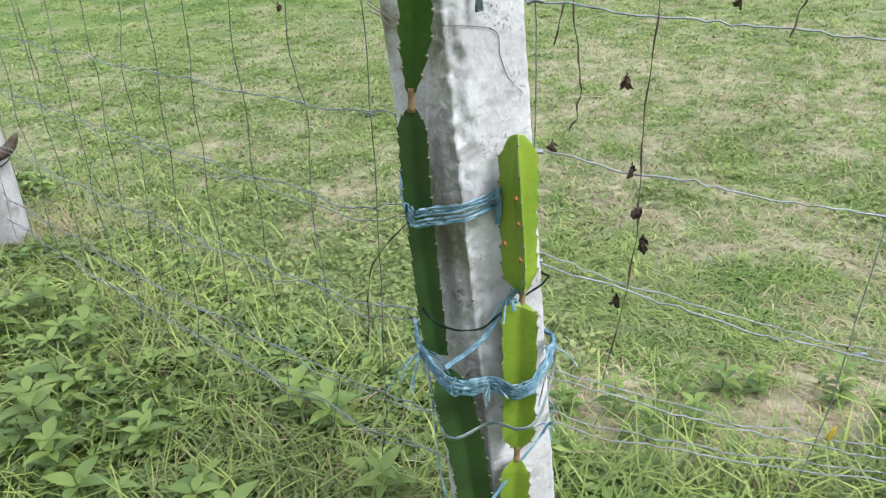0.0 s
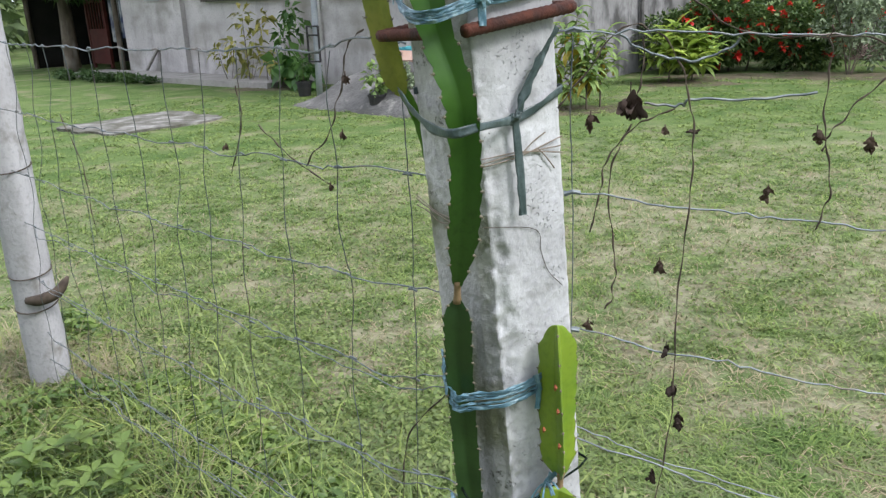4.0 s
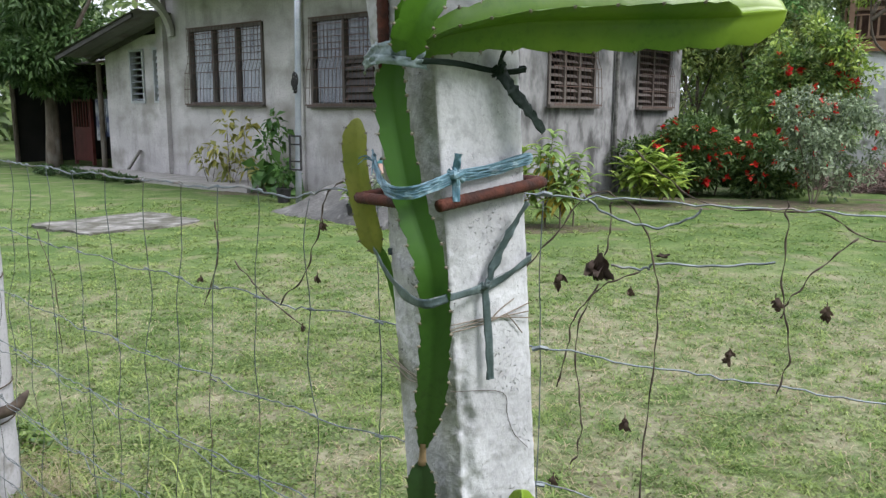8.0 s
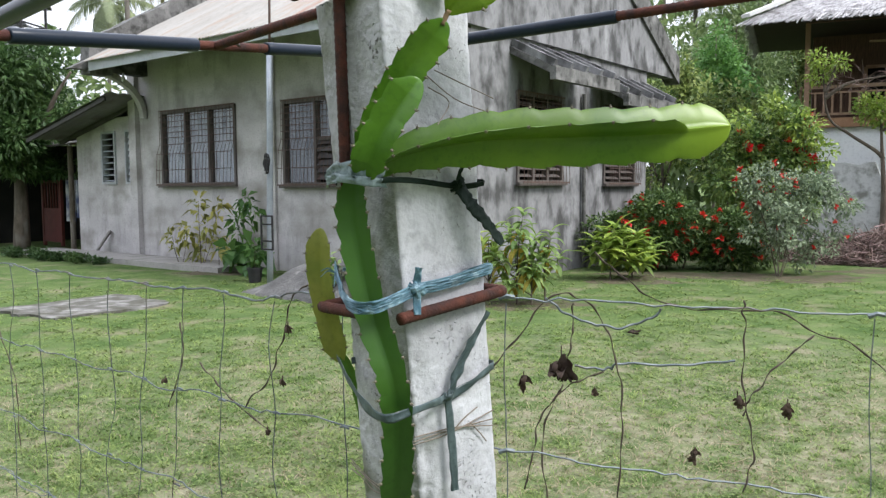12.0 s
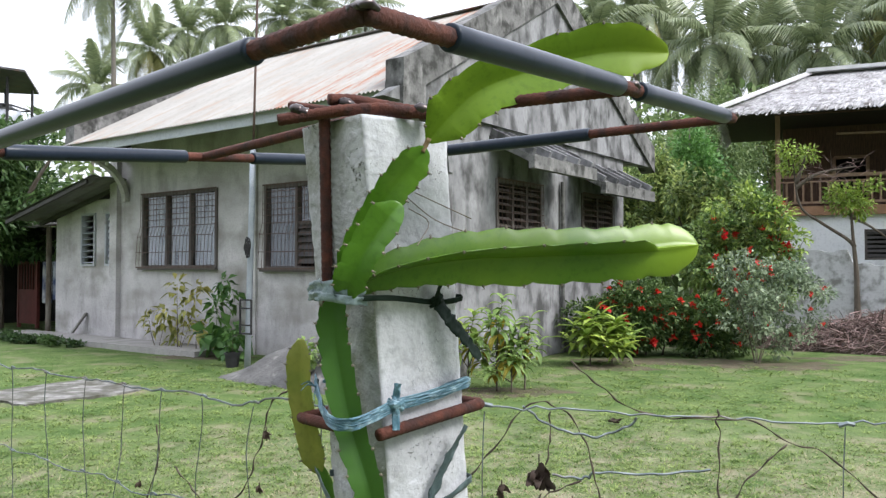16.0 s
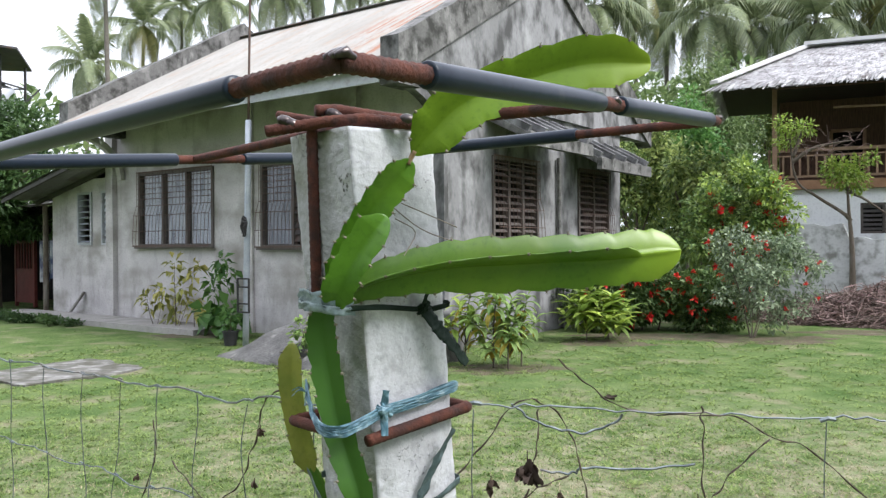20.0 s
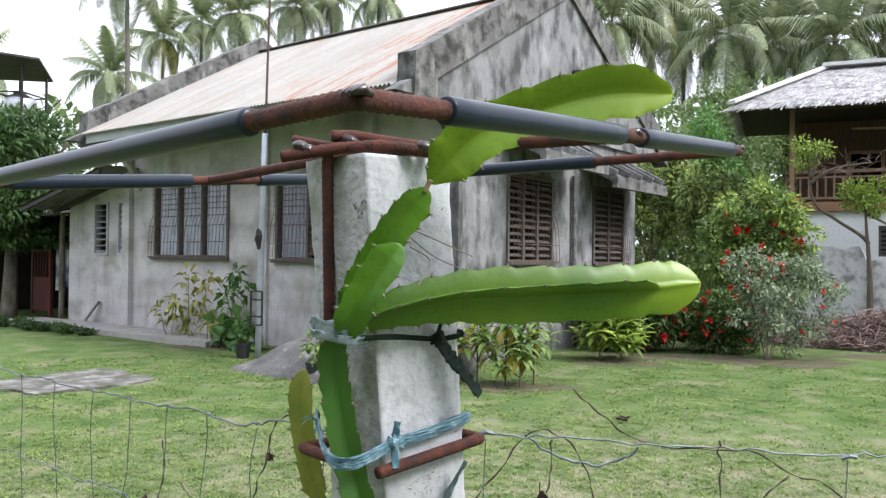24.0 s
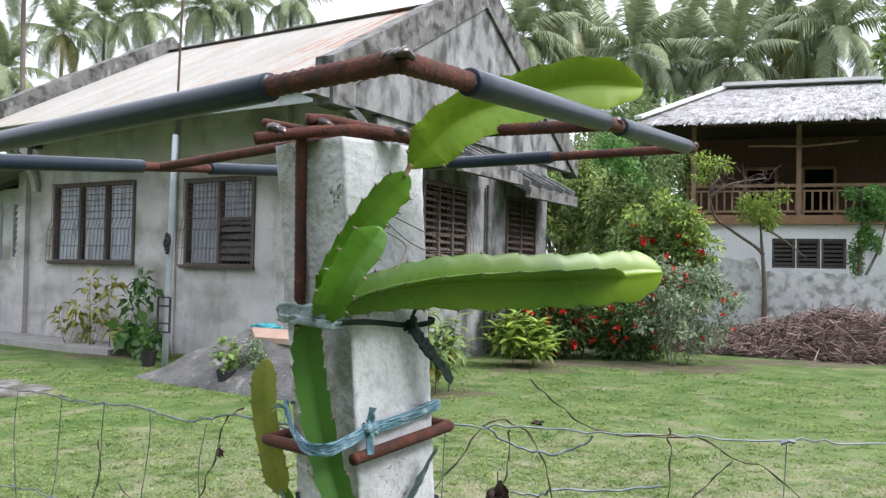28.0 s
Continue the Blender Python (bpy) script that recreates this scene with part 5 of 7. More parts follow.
        tree("potted_plant", "small leafy plant growing in a pot", "plant", [[(x, y, 0.15), (x, y, 0.3), (x + 0.02, y, 0.5)]], bl, 120, 0.09, 0.05, mt, 81 + int(x), 0.007, None, 0.2, 0.4)
    x, y = -1.36, 9.5
    bl = blobs_round(rng, (x, y, 0.42), (0.25, 0.2, 0.28), 7, 0.4)
    tree("grey_shrub", "small pale flowering shrub by the ramp", "shrub", [up(x, y, 0.6, (dx, 0)) for dx in (-0.2, 0, 0.2)], bl, 1000, 0.05, 0.025, L_GREY, 85, 0.008, None, 0.2)


def build_trees():
    rng = np.random.default_rng(77)
    # mango tree at the shed
    x, y = -10.4, 18.6
    bl = blobs_round(rng, (x, y, 3.3), (2.0, 1.9, 1.7), 22, 0.3) + blobs_round(rng, (x - 3, y + 1, 3.4), (2.2, 2, 1.9), 14, 0.3) + blobs_round(rng, (x + 0.2, y - 0.5, 2.3), (1.9, 1.3, 1.0), 18, 0.34)
    tree("mango_tree", "dense dark green mango tree", "tree", [up(x, y, 3.6), [(x, y, 1.5), (x + 0.8, y - 0.4, 2.8), (x + 1.7, y - 0.7, 4)], [(x, y, 1.6), (x - 0.7, y, 3), (x - 1.6, y, 4.2)]], bl, 26000, 0.2, 0.065, L_MANGO, 91, 0.2)
    # slim trees before the thatched house
    x, y = 7.98, 15.4
    bl = [(x - 0.2, y, 2.75, 0.4, 0.4, 0.28), (x + 0.05, y, 2.62, 0.3, 0.3, 0.24), (x - 0.35, y, 2.9, 0.28, 0.28, 0.2), (x + 0.1, y, 2.98, 0.2, 0.2, 0.16), (x - 1.2, y + 0.1, 3.45, 0.26, 0.25, 0.2), (x - 0.95, y, 3.65, 0.26, 0.25, 0.16), (x - 1.3, y, 3.75, 0.2, 0.2, 0.2), (x + 0.4, y, 3.1, 0.12, 0.12, 0.2)]
    tree("garden_tree", "slender tree with sparse yellow-green leaves", "tree", [up(x + 0.04, y, 2.6, (-0.12, 0)), [(x - 0.02, y, 1.85), (x - 0.18, y, 2.0), (x - 0.75, y, 2.38), (x - 1.02, y, 2.58), (x - 1.17, y, 3.16), (x - 1.24, y, 3.62)], [(x - 0.05, y, 2.42), (x + 0.2, y, 2.3), (x + 0.88, y, 1.8)], [(x - 1.15, y, 3.0), (x - 0.6, y, 3.3), (x, y, 3.4)], [(x - 1.15, y, 3.1), (x - 1.0, y, 3.5), (x - 0.9, y, 3.75)]], bl, 1500, 0.1, 0.05, L_LIME, 92, 0.075, None, 0.1)
    tw = Shape()
    r2 = random.Random(9)
    for k in range(60):
        a = Vector((x - 1.0 + r2.uniform(-0.2, 1.1), y - 0.05, 3.15 + r2.uniform(-0.1, 0.4)))
        b = a + Vector((r2.uniform(-0.2, 0.45), r2.uniform(-0.3, 0.3), r2.uniform(-0.2, 0.35)))
        tw.tube([a, (a + b) / 2 + Vector((0, 0, 0.05)), b], [0.007, 0.004, 0.002], 4)
    solo("bare_twigs", tw, M_TWIG, "bare grey twigs of a leafless branch", "branch", kind="stuff")
    x, y = 9.95, 15.3
    bl = blobs_round(rng, (x + 0.1, y, 3.0), (0.72, 0.6, 0.5), 14, 0.32) + blobs_round(rng, (x + 0.1, y, 2.1), (0.35, 0.3, 0.6), 8, 0.4)
    tree("malunggay_tree", "slim tree with feathery bright green leaves", "tree", [up(x, y, 3.2), [(x, y, 1.2), (x + 0.4, y, 2), (x + 0.6, y, 2.8)]], bl, 6500, 0.07, 0.04, L_FERN, 93, 0.07, None, 0.15)
    x, y = 10.15, 13.7
    bl = blobs_round(rng, (x, y, 6.1), (0.95, 0.9, 1.3), 16, 0.34) + blobs_round(rng, (x - 0.4, y, 4.3), (0.4, 0.4, 0.9), 8, 0.4)
    tree("shade_tree", "tall leafy tree overhanging the thatched roof", "tree", [up(x, y, 5.4), [(x, y, 3), (x - 0.4, y, 4.4), (x - 0.8, y, 5.6)]], bl, 5000, 0.16, 0.07, L_HIB, 94, 0.11, None, 0.3)
    # unseen trees added on the near side of the fence, shading the post
    for k, (x, y, zc) in enumerate(((-5.2, -4.2, 3.4), (-8.6, -1.6, 3.8))):
        bl = blobs_round(rng, (x, y, zc), (2.5, 2.3, 2.3), 30, 0.3)
        tree("light_blocking_tree", "broad leafy unseen tree added to shade the post", "tree", [up(x, y, zc + 1.2), [(x, y, 1.2), (x + 0.8, y, zc), (x + 1.3, y, zc + 1)], [(x, y, 1.3), (x - 0.8, y + 0.3, zc), (x - 1.3, y, zc + 1)]], bl, 7000, 0.2, 0.09, L_MANGO, 140 + k, 0.13, None, 0.3, 0.4, "roadside trees")
    # young trees and hedge between the houses
    for k, (x, y, zc, sx, sz, mt) in enumerate(((6.4, 19.5, 2.6, 1.5, 2.0, L_YARD), (5.3, 21.5, 3.2, 1.7, 2.6, L_YARD), (7.0, 22.5, 4.3, 1.5, 2.9, L_FERN), (6.0, 17.2, 1.7, 1.0, 1.4, L_SAP), (8.7, 26, 5.2, 1.9, 3.8, L_WOOD), (5.0, 26, 4.4, 2.4, 3.2, L_WOOD), (7.0, 30, 5.2, 3.0, 3.6, L_WOOD), (10.3, 29, 5.0, 1.9, 3.2, L_WOOD), (12.6, 29.5, 5.6, 1.7, 3.0, L_YARD), (14.8, 29, 4.6, 1.8, 3.0, L_WOOD), (17.5, 31, 5.0, 2.4, 3.6, L_WOOD))):
        bl = blobs_round(rng, (x, y, zc), (sx, sx * 0.9, sz * 0.85), 44, 0.23)
        tree("yard_tree", "leafy young tree between the houses", "tree", [up(x, y, zc + sz * 0.4), [(x, y, zc * 0.4), (x + sx * 0.4, y, zc), (x + sx * 0.6, y, zc + sz * 0.3)], [(x, y, zc * 0.4), (x - sx * 0.4, y, zc), (x - sx * 0.5, y, zc + sz * 0.3)]], bl, 6500, 0.16, 0.075, mt, 100 + k, 0.06, None, 0.1, 0.4, "yard trees")


def frond_mesh(name, length, rng, mat, sag):
    """A palm frond: an arched midrib with drooping leaflets on both sides."""
    V, F = [], []
    n = 58

    def at(t):
        return np.array([length * (t - 0.12 * t * t), 0, length * (0.42 * t - sag * t * t)])

    for i in range(n):
        t = 0.1 + 0.9 * i / n
        p = at(t)
        fw = at(t + 0.02) - p
        fw /= np.linalg.norm(fw)
        L = length * 0.27 * math.sin(math.pi * (0.14 + 0.8 * t)) * rng.uniform(0.7, 1.15)
        for sgn in (-1, 1):
            out = np.array([0.45 * fw[0], sgn * 0.8, 0.45 * fw[2] - 0.12])
            mid = p + out * L * 0.5
            tip = p + out * L * 0.9 + np.array([0, 0, -L * rng.uniform(0.3, 1.1)])
            w = fw * length * 0.0068
            b = len(V)
            V += [p - w, p + w, mid + w * 1.2, mid - w * 1.2, tip]
            F += [(b, b + 1, b + 2), (b, b + 2, b + 3), (b + 3, b + 2, b + 4)]
    for i in range(10):
        a, c = at(i / 10), at((i + 1) / 10)
        r = length * 0.008 * (1 - 0.08 * i)
        b = len(V)
        V += [a + [0, -r, 0], a + [0, r, 0], a + [0, 0, -r], c + [0, -r, 0], c + [0, r, 0], c + [0, 0, -r]]
        F += [(b, b + 1, b + 4), (b, b + 4, b + 3), (b + 1, b + 2, b + 5), (b + 1, b + 5, b + 4), (b + 2, b, b + 3), (b + 2, b + 3, b + 5)]
    return np_mesh(name, np.array(V), np.array(F), mat)


def build_palms():
    rng = np.random.default_rng(8)
    green = [frond_mesh("frond", 4.6, rng, L_PALM, s) for s in (0.2, 0.55, 0.85, 1.15)]
    pale = [frond_mesh("frond", 4.2, rng, L_PALM2, s) for s in (0.9, 1.3)]
    spots = ((-29.9, 67.7, 16.9, 0), (-26.8, 72.2, 21.3, 1), (-24.3, 76.2, 24.2, 0), (-19.3, 71.5, 23.2, 0), (-15.7, 75.4, 25.2, 0), (-12.0, 79.1, 27.0, 0), (-7.4, 73.6, 25.8, 0), (-22.1, 53.7, 21.3, 0), (10.1, 49.0, 16.1, 0), (13.1, 52.4, 18.6, 1), (15.8, 55.8, 17.1, 0), (15.9, 47.4, 14.8, 0), (19.5, 50.4, 15.0, 0), (22.7, 53.4, 17.6, 1), (21.4, 45.2, 13.9, 0), (25.8, 47.4, 17.3, 1), (28.6, 50.4, 16.1, 0), (26.0, 42.7, 15.4, 0), (33.5, 45.0, 16.0, 0), (-38.0, 62.0, 17.0, 0))
    for k, (x, y, h, old) in enumerate(spots):
        p = thing("coconut_palm", "tall coconut palm with drooping fronds", "palm tree", pose(x, y, 0), "coconut palms")
        lean = rng.uniform(-0.6, 0.6, 2)
        tr = [(lean[0] * t * t, lean[1] * t * t, -0.3 + (h + 0.3) * t) for t in np.linspace(0, 1, 14)]
        part("trunk", Shape().tube(tr, [0.22 - 0.1 * i / 13 for i in range(14)], 9, 0.06), M_PALMBARK, p, smooth=True)
        top = Vector(tr[-1])
        n = 19
        for j in range(n):
            az = j * 137.5 + rng.uniform(-12, 12) + k * 31
            tier = j / n
            me = green[min(3, int(tier * 4))] if not (old and j > 14) else pale[j % 2]
            part("frond", me, L_PALM, p, m=pose(top.x, top.y, top.z, 0, -66 + 126 * tier + rng.uniform(-8, 8), az))
        nuts = Shape()
        for j in range(6):
            a = j * 1.05
            c = top + Vector((0.28 * math.cos(a), 0.28 * math.sin(a), -0.35))
            nuts.tube([c + Vector((0, 0, -0.14)), c + Vector((0, 0, -0.08)), c, c + Vector((0, 0, 0.09)), c + Vector((0, 0, 0.13))], [0.02, 0.1, 0.12, 0.08, 0.02], 8)
        part("coconut_bunch", nuts, L_PALM2, p, "bunch of green coconuts", True)


def build_woods():
    """The wall of trees behind and round the yard."""
    rng = np.random.default_rng(15)
    bl = []
    for x in np.arange(-60, 64, 3.2):
        d = 46 + rng.uniform(-3, 6)
        hgt = rng.uniform(4.5, 7.5) + (3.0 if x > 10 else 0.0)
        bl.append((x, d, hgt * 0.5, 3.0, 2.5, hgt * 0.55))
    for x, y, h in ((5, 37, 8), (9, 36, 9), (13, 35, 9), (17, 34, 9), (21, 33, 9), (-17, 33, 7.5), (-13, 38, 7.5), (-24, 30, 7), (-28, 26, 6), (-22, 36, 7), (-30, 34, 9), (24, 26, 6), (28, 24, 7), (20, 40, 8), (31, 30, 8), (-26, 20, 6), (-19, 26, 5.5)):
        bl.append((x, y, h * 0.5, 3.0, 2.6, h * 0.55))
    p, d = in_blobs(rng, bl, 60000, 0.55)
    keep = p[:, 2] > 0
    V, F = leaf_cloud(p[keep], d[keep], 0.62, 0.32, rng, 0.3)
    ob = new("far_woods", np_mesh("far_woods", V, F, L_WOOD))
    tagged(ob, "dense green trees closing the view behind the yard", "trees", kind="stuff")
    # behind the camera: an unseen row added, tall enough to cut low sky light
    bl = [(x, -20 + rng.uniform(-3, 3), 6.5 + rng.uniform(-1, 1.5), 3.6, 2.8, 9.5) for x in np.arange(-44, 46, 4)]
    p, d = in_blobs(rng, bl, 25000, 0.6)
    p, d = p[p[:, 2] > 0], d[p[:, 2] > 0]
    V, F = leaf_cloud(p, d, 0.8, 0.45, rng, 0.3)
    tagged(new("roadside_trees", np_mesh("roadside_trees", V, F, L_WOOD)), "unseen trees added behind the fence to block low sky", "trees", kind="stuff")


def build_bare_soil():
    """Thin uneven patches of bare soil and litter at the feet of the bushes."""
    rng = np.random.default_rng(44)
    for x, y, a, b in ((3.4, 12.35, 1.5, 0.5), (4.9, 11.75, 1.1, 0.55), (0.75, 9.2, 0.75, 0.4), (2.4, 11.5, 0.7, 0.4), (7.2, 12.6, 1.6, 0.5), (-3.9, 12.9, 0.9, 0.3)):
        n, m = 40, 5
        ph = rng.uniform(0, 6, 3)
        vs = []
        for i in range(m + 1):
            for k in range(n):
                th = k * math.tau / n
                f = (1 + 0.16 * math.sin(3 * th + ph[0]) + 0.1 * math.sin(7 * th + ph[1]) + 0.06 * math.sin(13 * th + ph[2])) * (1 - i / (m + 0.5))
                px_, py_ = x + a * f * math.cos(th), y + b * f * math.sin(th)
                vs.append((px_, py_, float(ground_z(px_, py_)) + (-0.01 if i == 0 else 0.008 + 0.006 * math.sin(9 * th + i))))
        fs = [(i * n + k, i * n + (k + 1) % n, (i + 1) * n + (k + 1) % n, (i + 1) * n + k) for i in range(m) for k in range(n)] + [tuple(m * n + k for k in range(n))]
        solo("soil_patch", Shape().add(vs, fs), M_BARE, "bare brown soil patch with leaf litter", "soil", True, kind="stuff")


def build_pile():
    """A heap of dry fronds and branches."""
    rng = np.random.default_rng(2)
    n = 5200
    c = np.array([8.2, 13.6])
    V, F = [], []
    sh = Shape()
    for k in range(n):
        a, r = rng.uniform(0, math.tau), rng.uniform(0, 1) ** 0.6
        ex, ey = r * math.cos(a), r * math.sin(a)
        p = np.array([c[0] + ex * 2.5 - ey * 0.5, c[1] - ex * 1.0 + ey * 1.1, 0])
        top = 0.72 * (1 - r ** 2) * (0.8 + 0.25 * math.sin(3 * ex + 1) + 0.12 * math.sin(9 * ex + 4 * ey))
        p[2] = 0.03 + top * rng.uniform(0.55, 1.0)
        d = rng.normal(0, 1, 3) * np.array([1.2, 1, 0.35])
        d /= np.linalg.norm(d)
        L = rng.uniform(0.15, 0.7)
        bend = rng.normal(0, 0.1, 3)
        r0 = rng.uniform(0.003, 0.011) * (2.0 if k % 23 == 0 else 1)
        pts = [p - d * L / 2, p + bend, p + d * L / 2]
        pts = [(q[0], q[1], max(0.012, q[2])) for q in pts]
        sh.tube(pts, [r0, r0, r0 * 0.5], 4)
    solo("brush_pile", sh, M_TWIG, "heap of dry brown branches and fronds", "brush pile", kind="stuff")
    mound = Shape()
    m = 28
    vs = []
    for i in range(9):
        r = 1 - i / 8
        for k in range(m):
            a = k * math.tau / m
            ex, ey = r * math.cos(a) * 0.93, r * math.sin(a) * 0.93
            vs.append((c[0] + ex * 2.5 - ey * 0.5, c[1] - ex * 1.0 + ey * 1.1, -0.03 + 0.45 * (1 - r ** 2)))
    mound.add(vs, [(i * m + k, i * m + (k + 1) % m, (i + 1) * m + (k + 1) % m, (i + 1) * m + k) for i in range(8) for k in range(m)])
    solo("leaf_litter", mound, M_SOIL, "dark rotting litter under the dry branches", "litter", True, kind="stuff")


def blades(rng, x, y, h, wid, lean, segs=2):
    """Bent grass blades standing on the lawn."""
    n = len(x)
    z = ground_z(x, y)
    b = np.stack([x, y, z - 0.004], 1)
    az = rng.uniform(0, math.tau, n)
    out = np.stack([np.cos(az), np.sin(az), np.zeros(n)], 1)
    sd = np.stack([-np.sin(az), np.cos(az), np.zeros(n)], 1) * (wid / 2)[:, None]
    h = h[:, None]
    ln = (lean * rng.uniform(0.4, 1.3, n))[:, None]
    m = b + out * h * ln * 0.35 + np.array([0, 0, 1.0]) * h * 0.62
    t = b + out * h * ln * 1.0 + np.array([0, 0, 1.0]) * h * (1.0 - 0.22 * ln)
    V = np.stack([b - sd, b + sd, m + sd * 0.75, m - sd * 0.75, t], 1).reshape(-1, 3)
    i = np.arange(n)[:, None] * 5
    F = np.concatenate([i + np.array([[0, 1, 2]]), i + np.array([[0, 2, 3]]), i + np.array([[3, 2, 4]])])
    return V, F


def patch(x, y):
    """A slow pattern of thick and thin growth."""
    return 0.5 + 0.25 * np.sin(2.1 * x + 1.3 * np.sin(1.7 * y)) + 0.25 * np.sin(2.9 * y + 1.1 * np.sin(2.3 * x + 1))


def lattice(x, y, scale, seed):
    """Smooth value noise over the plan, 0 to 1, with features about 1 / scale metres wide."""
    tab = np.random.default_rng(seed).uniform(0, 1, (64, 64))
    x, y = np.asarray(x) * scale + 640, np.asarray(y) * scale + 640
    i, j = np.floor(x).astype(int), np.floor(y).astype(int)
    u, v = smooth01(x - i), smooth01(y - j)
    i0, i1, j0, j1 = i % 64, (i + 1) % 64, j % 64, (j + 1) % 64
    return (tab[i0, j0] * (1 - u) + tab[i1, j0] * u) * (1 - v) + (tab[i0, j1] * (1 - u) + tab[i1, j1] * u) * v


def cover(x, y):
    """How thickly the turf stands: thin and trodden in patches, full elsewhere."""
    c = 0.34 * lattice(x, y, 1.3, 1) + 0.34 * lattice(x, y, 3.4, 2) + 0.32 * lattice(x, y, 9.0, 3)
    thin = 0.24 * np.exp(-((x - 1.0) / 1.3) ** 2 - ((y - 3.6) / 1.5) ** 2)
    return np.clip((c - thin - 0.28) / 0.3, 0, 1)


def fan(rng, n, r0, r1, power):
    """Points over the part of the lawn in front of the fence, thinning outwards."""
    r = r0 + (r1 - r0) * rng.uniform(0, 1, n) ** power
    th = rng.uniform(-0.72, 0.8, n) + rng.normal(0, 0.14, n)
    return r * np.sin(th), r * np.cos(th), r


def build_grass():
    rng = np.random.default_rng(6)
    # lawn, thinning with distance
    x, y, r = fan(rng, 230000, 2.0, 16.0, 1.45)
    wide, wr = rng.uniform(0, math.tau, 40000), 0.5 + 8.0 * rng.uniform(0, 1, 40000) ** 0.7
    x, y = np.concatenate([x, wr * np.sin(wide)]), np.concatenate([y, wr * np.cos(wide)])
    r = np.hypot(x, y)
    k = rng.uniform(0, 1, len(x)) < 0.4 + 0.6 * cover(x, y)
    x, y, r = x[k], y[k], r[k]
    h = rng.uniform(0.012, 0.03, len(x)) * (0.7 + 0.6 * lattice(x, y, 2.2, 5)) * np.clip(1.75 - 0.16 * r, 0.55, 1.2)
    V, F = blades(rng, x, y, h, rng.uniform(0.0028, 0.0052, len(x)) * (1 + 0.12 * r), 2.1)
    tagged(new("lawn_grass", np_mesh("lawn_grass", V, F, M_BLADE)), "short mown lawn grass", "grass", kind="stuff")
    # separate tufts of longer blades close by, spreading from their crowns
    tx, ty, tr = fan(rng, 30000, 1.15, 12.5, 1.3)
    k = rng.uniform(0, 1, len(tx)) < 0.05 + 0.95 * cover(tx, ty) ** 1.3
    tx, ty = tx[k], ty[k]
    size = rng.uniform(0.5, 1.25, len(tx)) ** 1.4
    each = 12
    big = np.repeat(size, each)
    x = np.repeat(tx, each) + rng.normal(0, 0.011, len(tx) * each) * big
    y = np.repeat(ty, each) + rng.normal(0, 0.011, len(tx) * each) * big
    V, F = blades(rng, x, y, rng.uniform(0.018, 0.04, len(x)) * big, rng.uniform(0.0028, 0.0056, len(x)) * (1 + 0.05 * np.hypot(x, y)), 2.5)
    tagged(new("lawn_tufts", np_mesh("lawn_tufts", V, F, L_TUFT)), "bright tufts of broad-bladed lawn grass", "grass", kind="stuff")
    # small round-leaved weeds, in mats
    x, y, r = fan(rng, 90000, 1.2, 7.5, 1.4)
    mat = lattice(x, y, 1.1, 11) * 0.6 + lattice(x, y, 3.1, 12) * 0.4 + 0.3 * np.exp(-((x + 0.75) / 0.8) ** 2 - ((y - 2.4) / 0.75) ** 2)
    k = rng.uniform(0, 1, len(x)) < np.clip((mat - 0.47) / 0.18, 0, 1) * np.clip(1.25 - r / 6.5, 0, 1)
    x, y = x[k], y[k]
    p = np.stack([x, y, ground_z(x, y) + rng.uniform(0.008, 0.045, len(x))], 1)
    d = rng.normal(0, 1, (len(x), 3)) * np.array([1, 1, 0.22])
    V, F = leaf_cloud(p, d, 0.022, 0.017, rng, 0.1, 0.25)
    tagged(new("lawn_clover", np_mesh("lawn_clover", V, F, L_CLOVER)), "mats of small round-leaved weeds in the grass", "weeds", kind="stuff")
    # dead blades and clippings, most where the turf is thin
    x, y, r = fan(rng, 90000, 1.0, 7.0, 1.3)
    k = rng.uniform(0, 1, len(x)) < 0.1 + 0.5 * (1 - cover(x, y))
    x, y, r = x[k], y[k], r[k]
    V, F = blades(rng, x, y, rng.uniform(0.01, 0.04, len(x)), rng.uniform(0.002, 0.0042, len(x)) * (1 + 0.1 * r), 3.2)
    tagged(new("lawn_straw", np_mesh("lawn_straw", V, F, L_STRAW)), "dry straw-coloured blades among the lawn grass", "grass", kind="stuff")
    # fallen leaves and bits of stick along the foot of the fence and over the lawn
    s, q = rng.uniform(-0.15, 2.3, 260), rng.normal(0.0, 0.07, 260)
    lx, ly, _ = fan(rng, 30, 1.6, 5.0, 1.2)
    x = np.concatenate([-0.1 - 0.774 * s + 0.633 * q, rng.normal(-0.16, 0.09, 240), lx, rng.normal(-1.8, 0.16, 260)])
    y = np.concatenate([1.2 + 0.633 * s + 0.774 * q, rng.normal(1.22, 0.07, 240), ly, rng.normal(2.5, 0.12, 260)])
    k = np.hypot(x, y - 1.12) > 0.1
    x, y = x[k], y[k]
    p = np.stack([x, y, ground_z(x, y) + rng.uniform(0.01, 0.05, len(x))], 1)
    d = rng.normal(0, 1, (len(x), 3)) * np.array([1, 1, 0.2])
    V, F = leaf_cloud(p, d, 0.036, 0.015, rng, 0.2, 0.3)
    tagged(new("leaf_litter", np_mesh("leaf_litter", V, F, L_LITTER)), "brown fallen leaves and bits under the fence", "litter", kind="stuff")
    sticks = Shape()
    r2 = random.Random(12)
    for k in range(70):
        if k < 44:
            s, q = r2.uniform(0.0, 1.2) ** 1.3 if k % 2 else r2.uniform(0, 2.2), r2.gauss(0, 0.12)
            x, y = -0.1 - 0.774 * s + 0.633 * q, 1.2 + 0.633 * s + 0.774 * q
        else:
            x, y = r2.uniform(0.3, 2.4), r2.uniform(2.0, 5.0)
        g = float(ground_z(x, y))
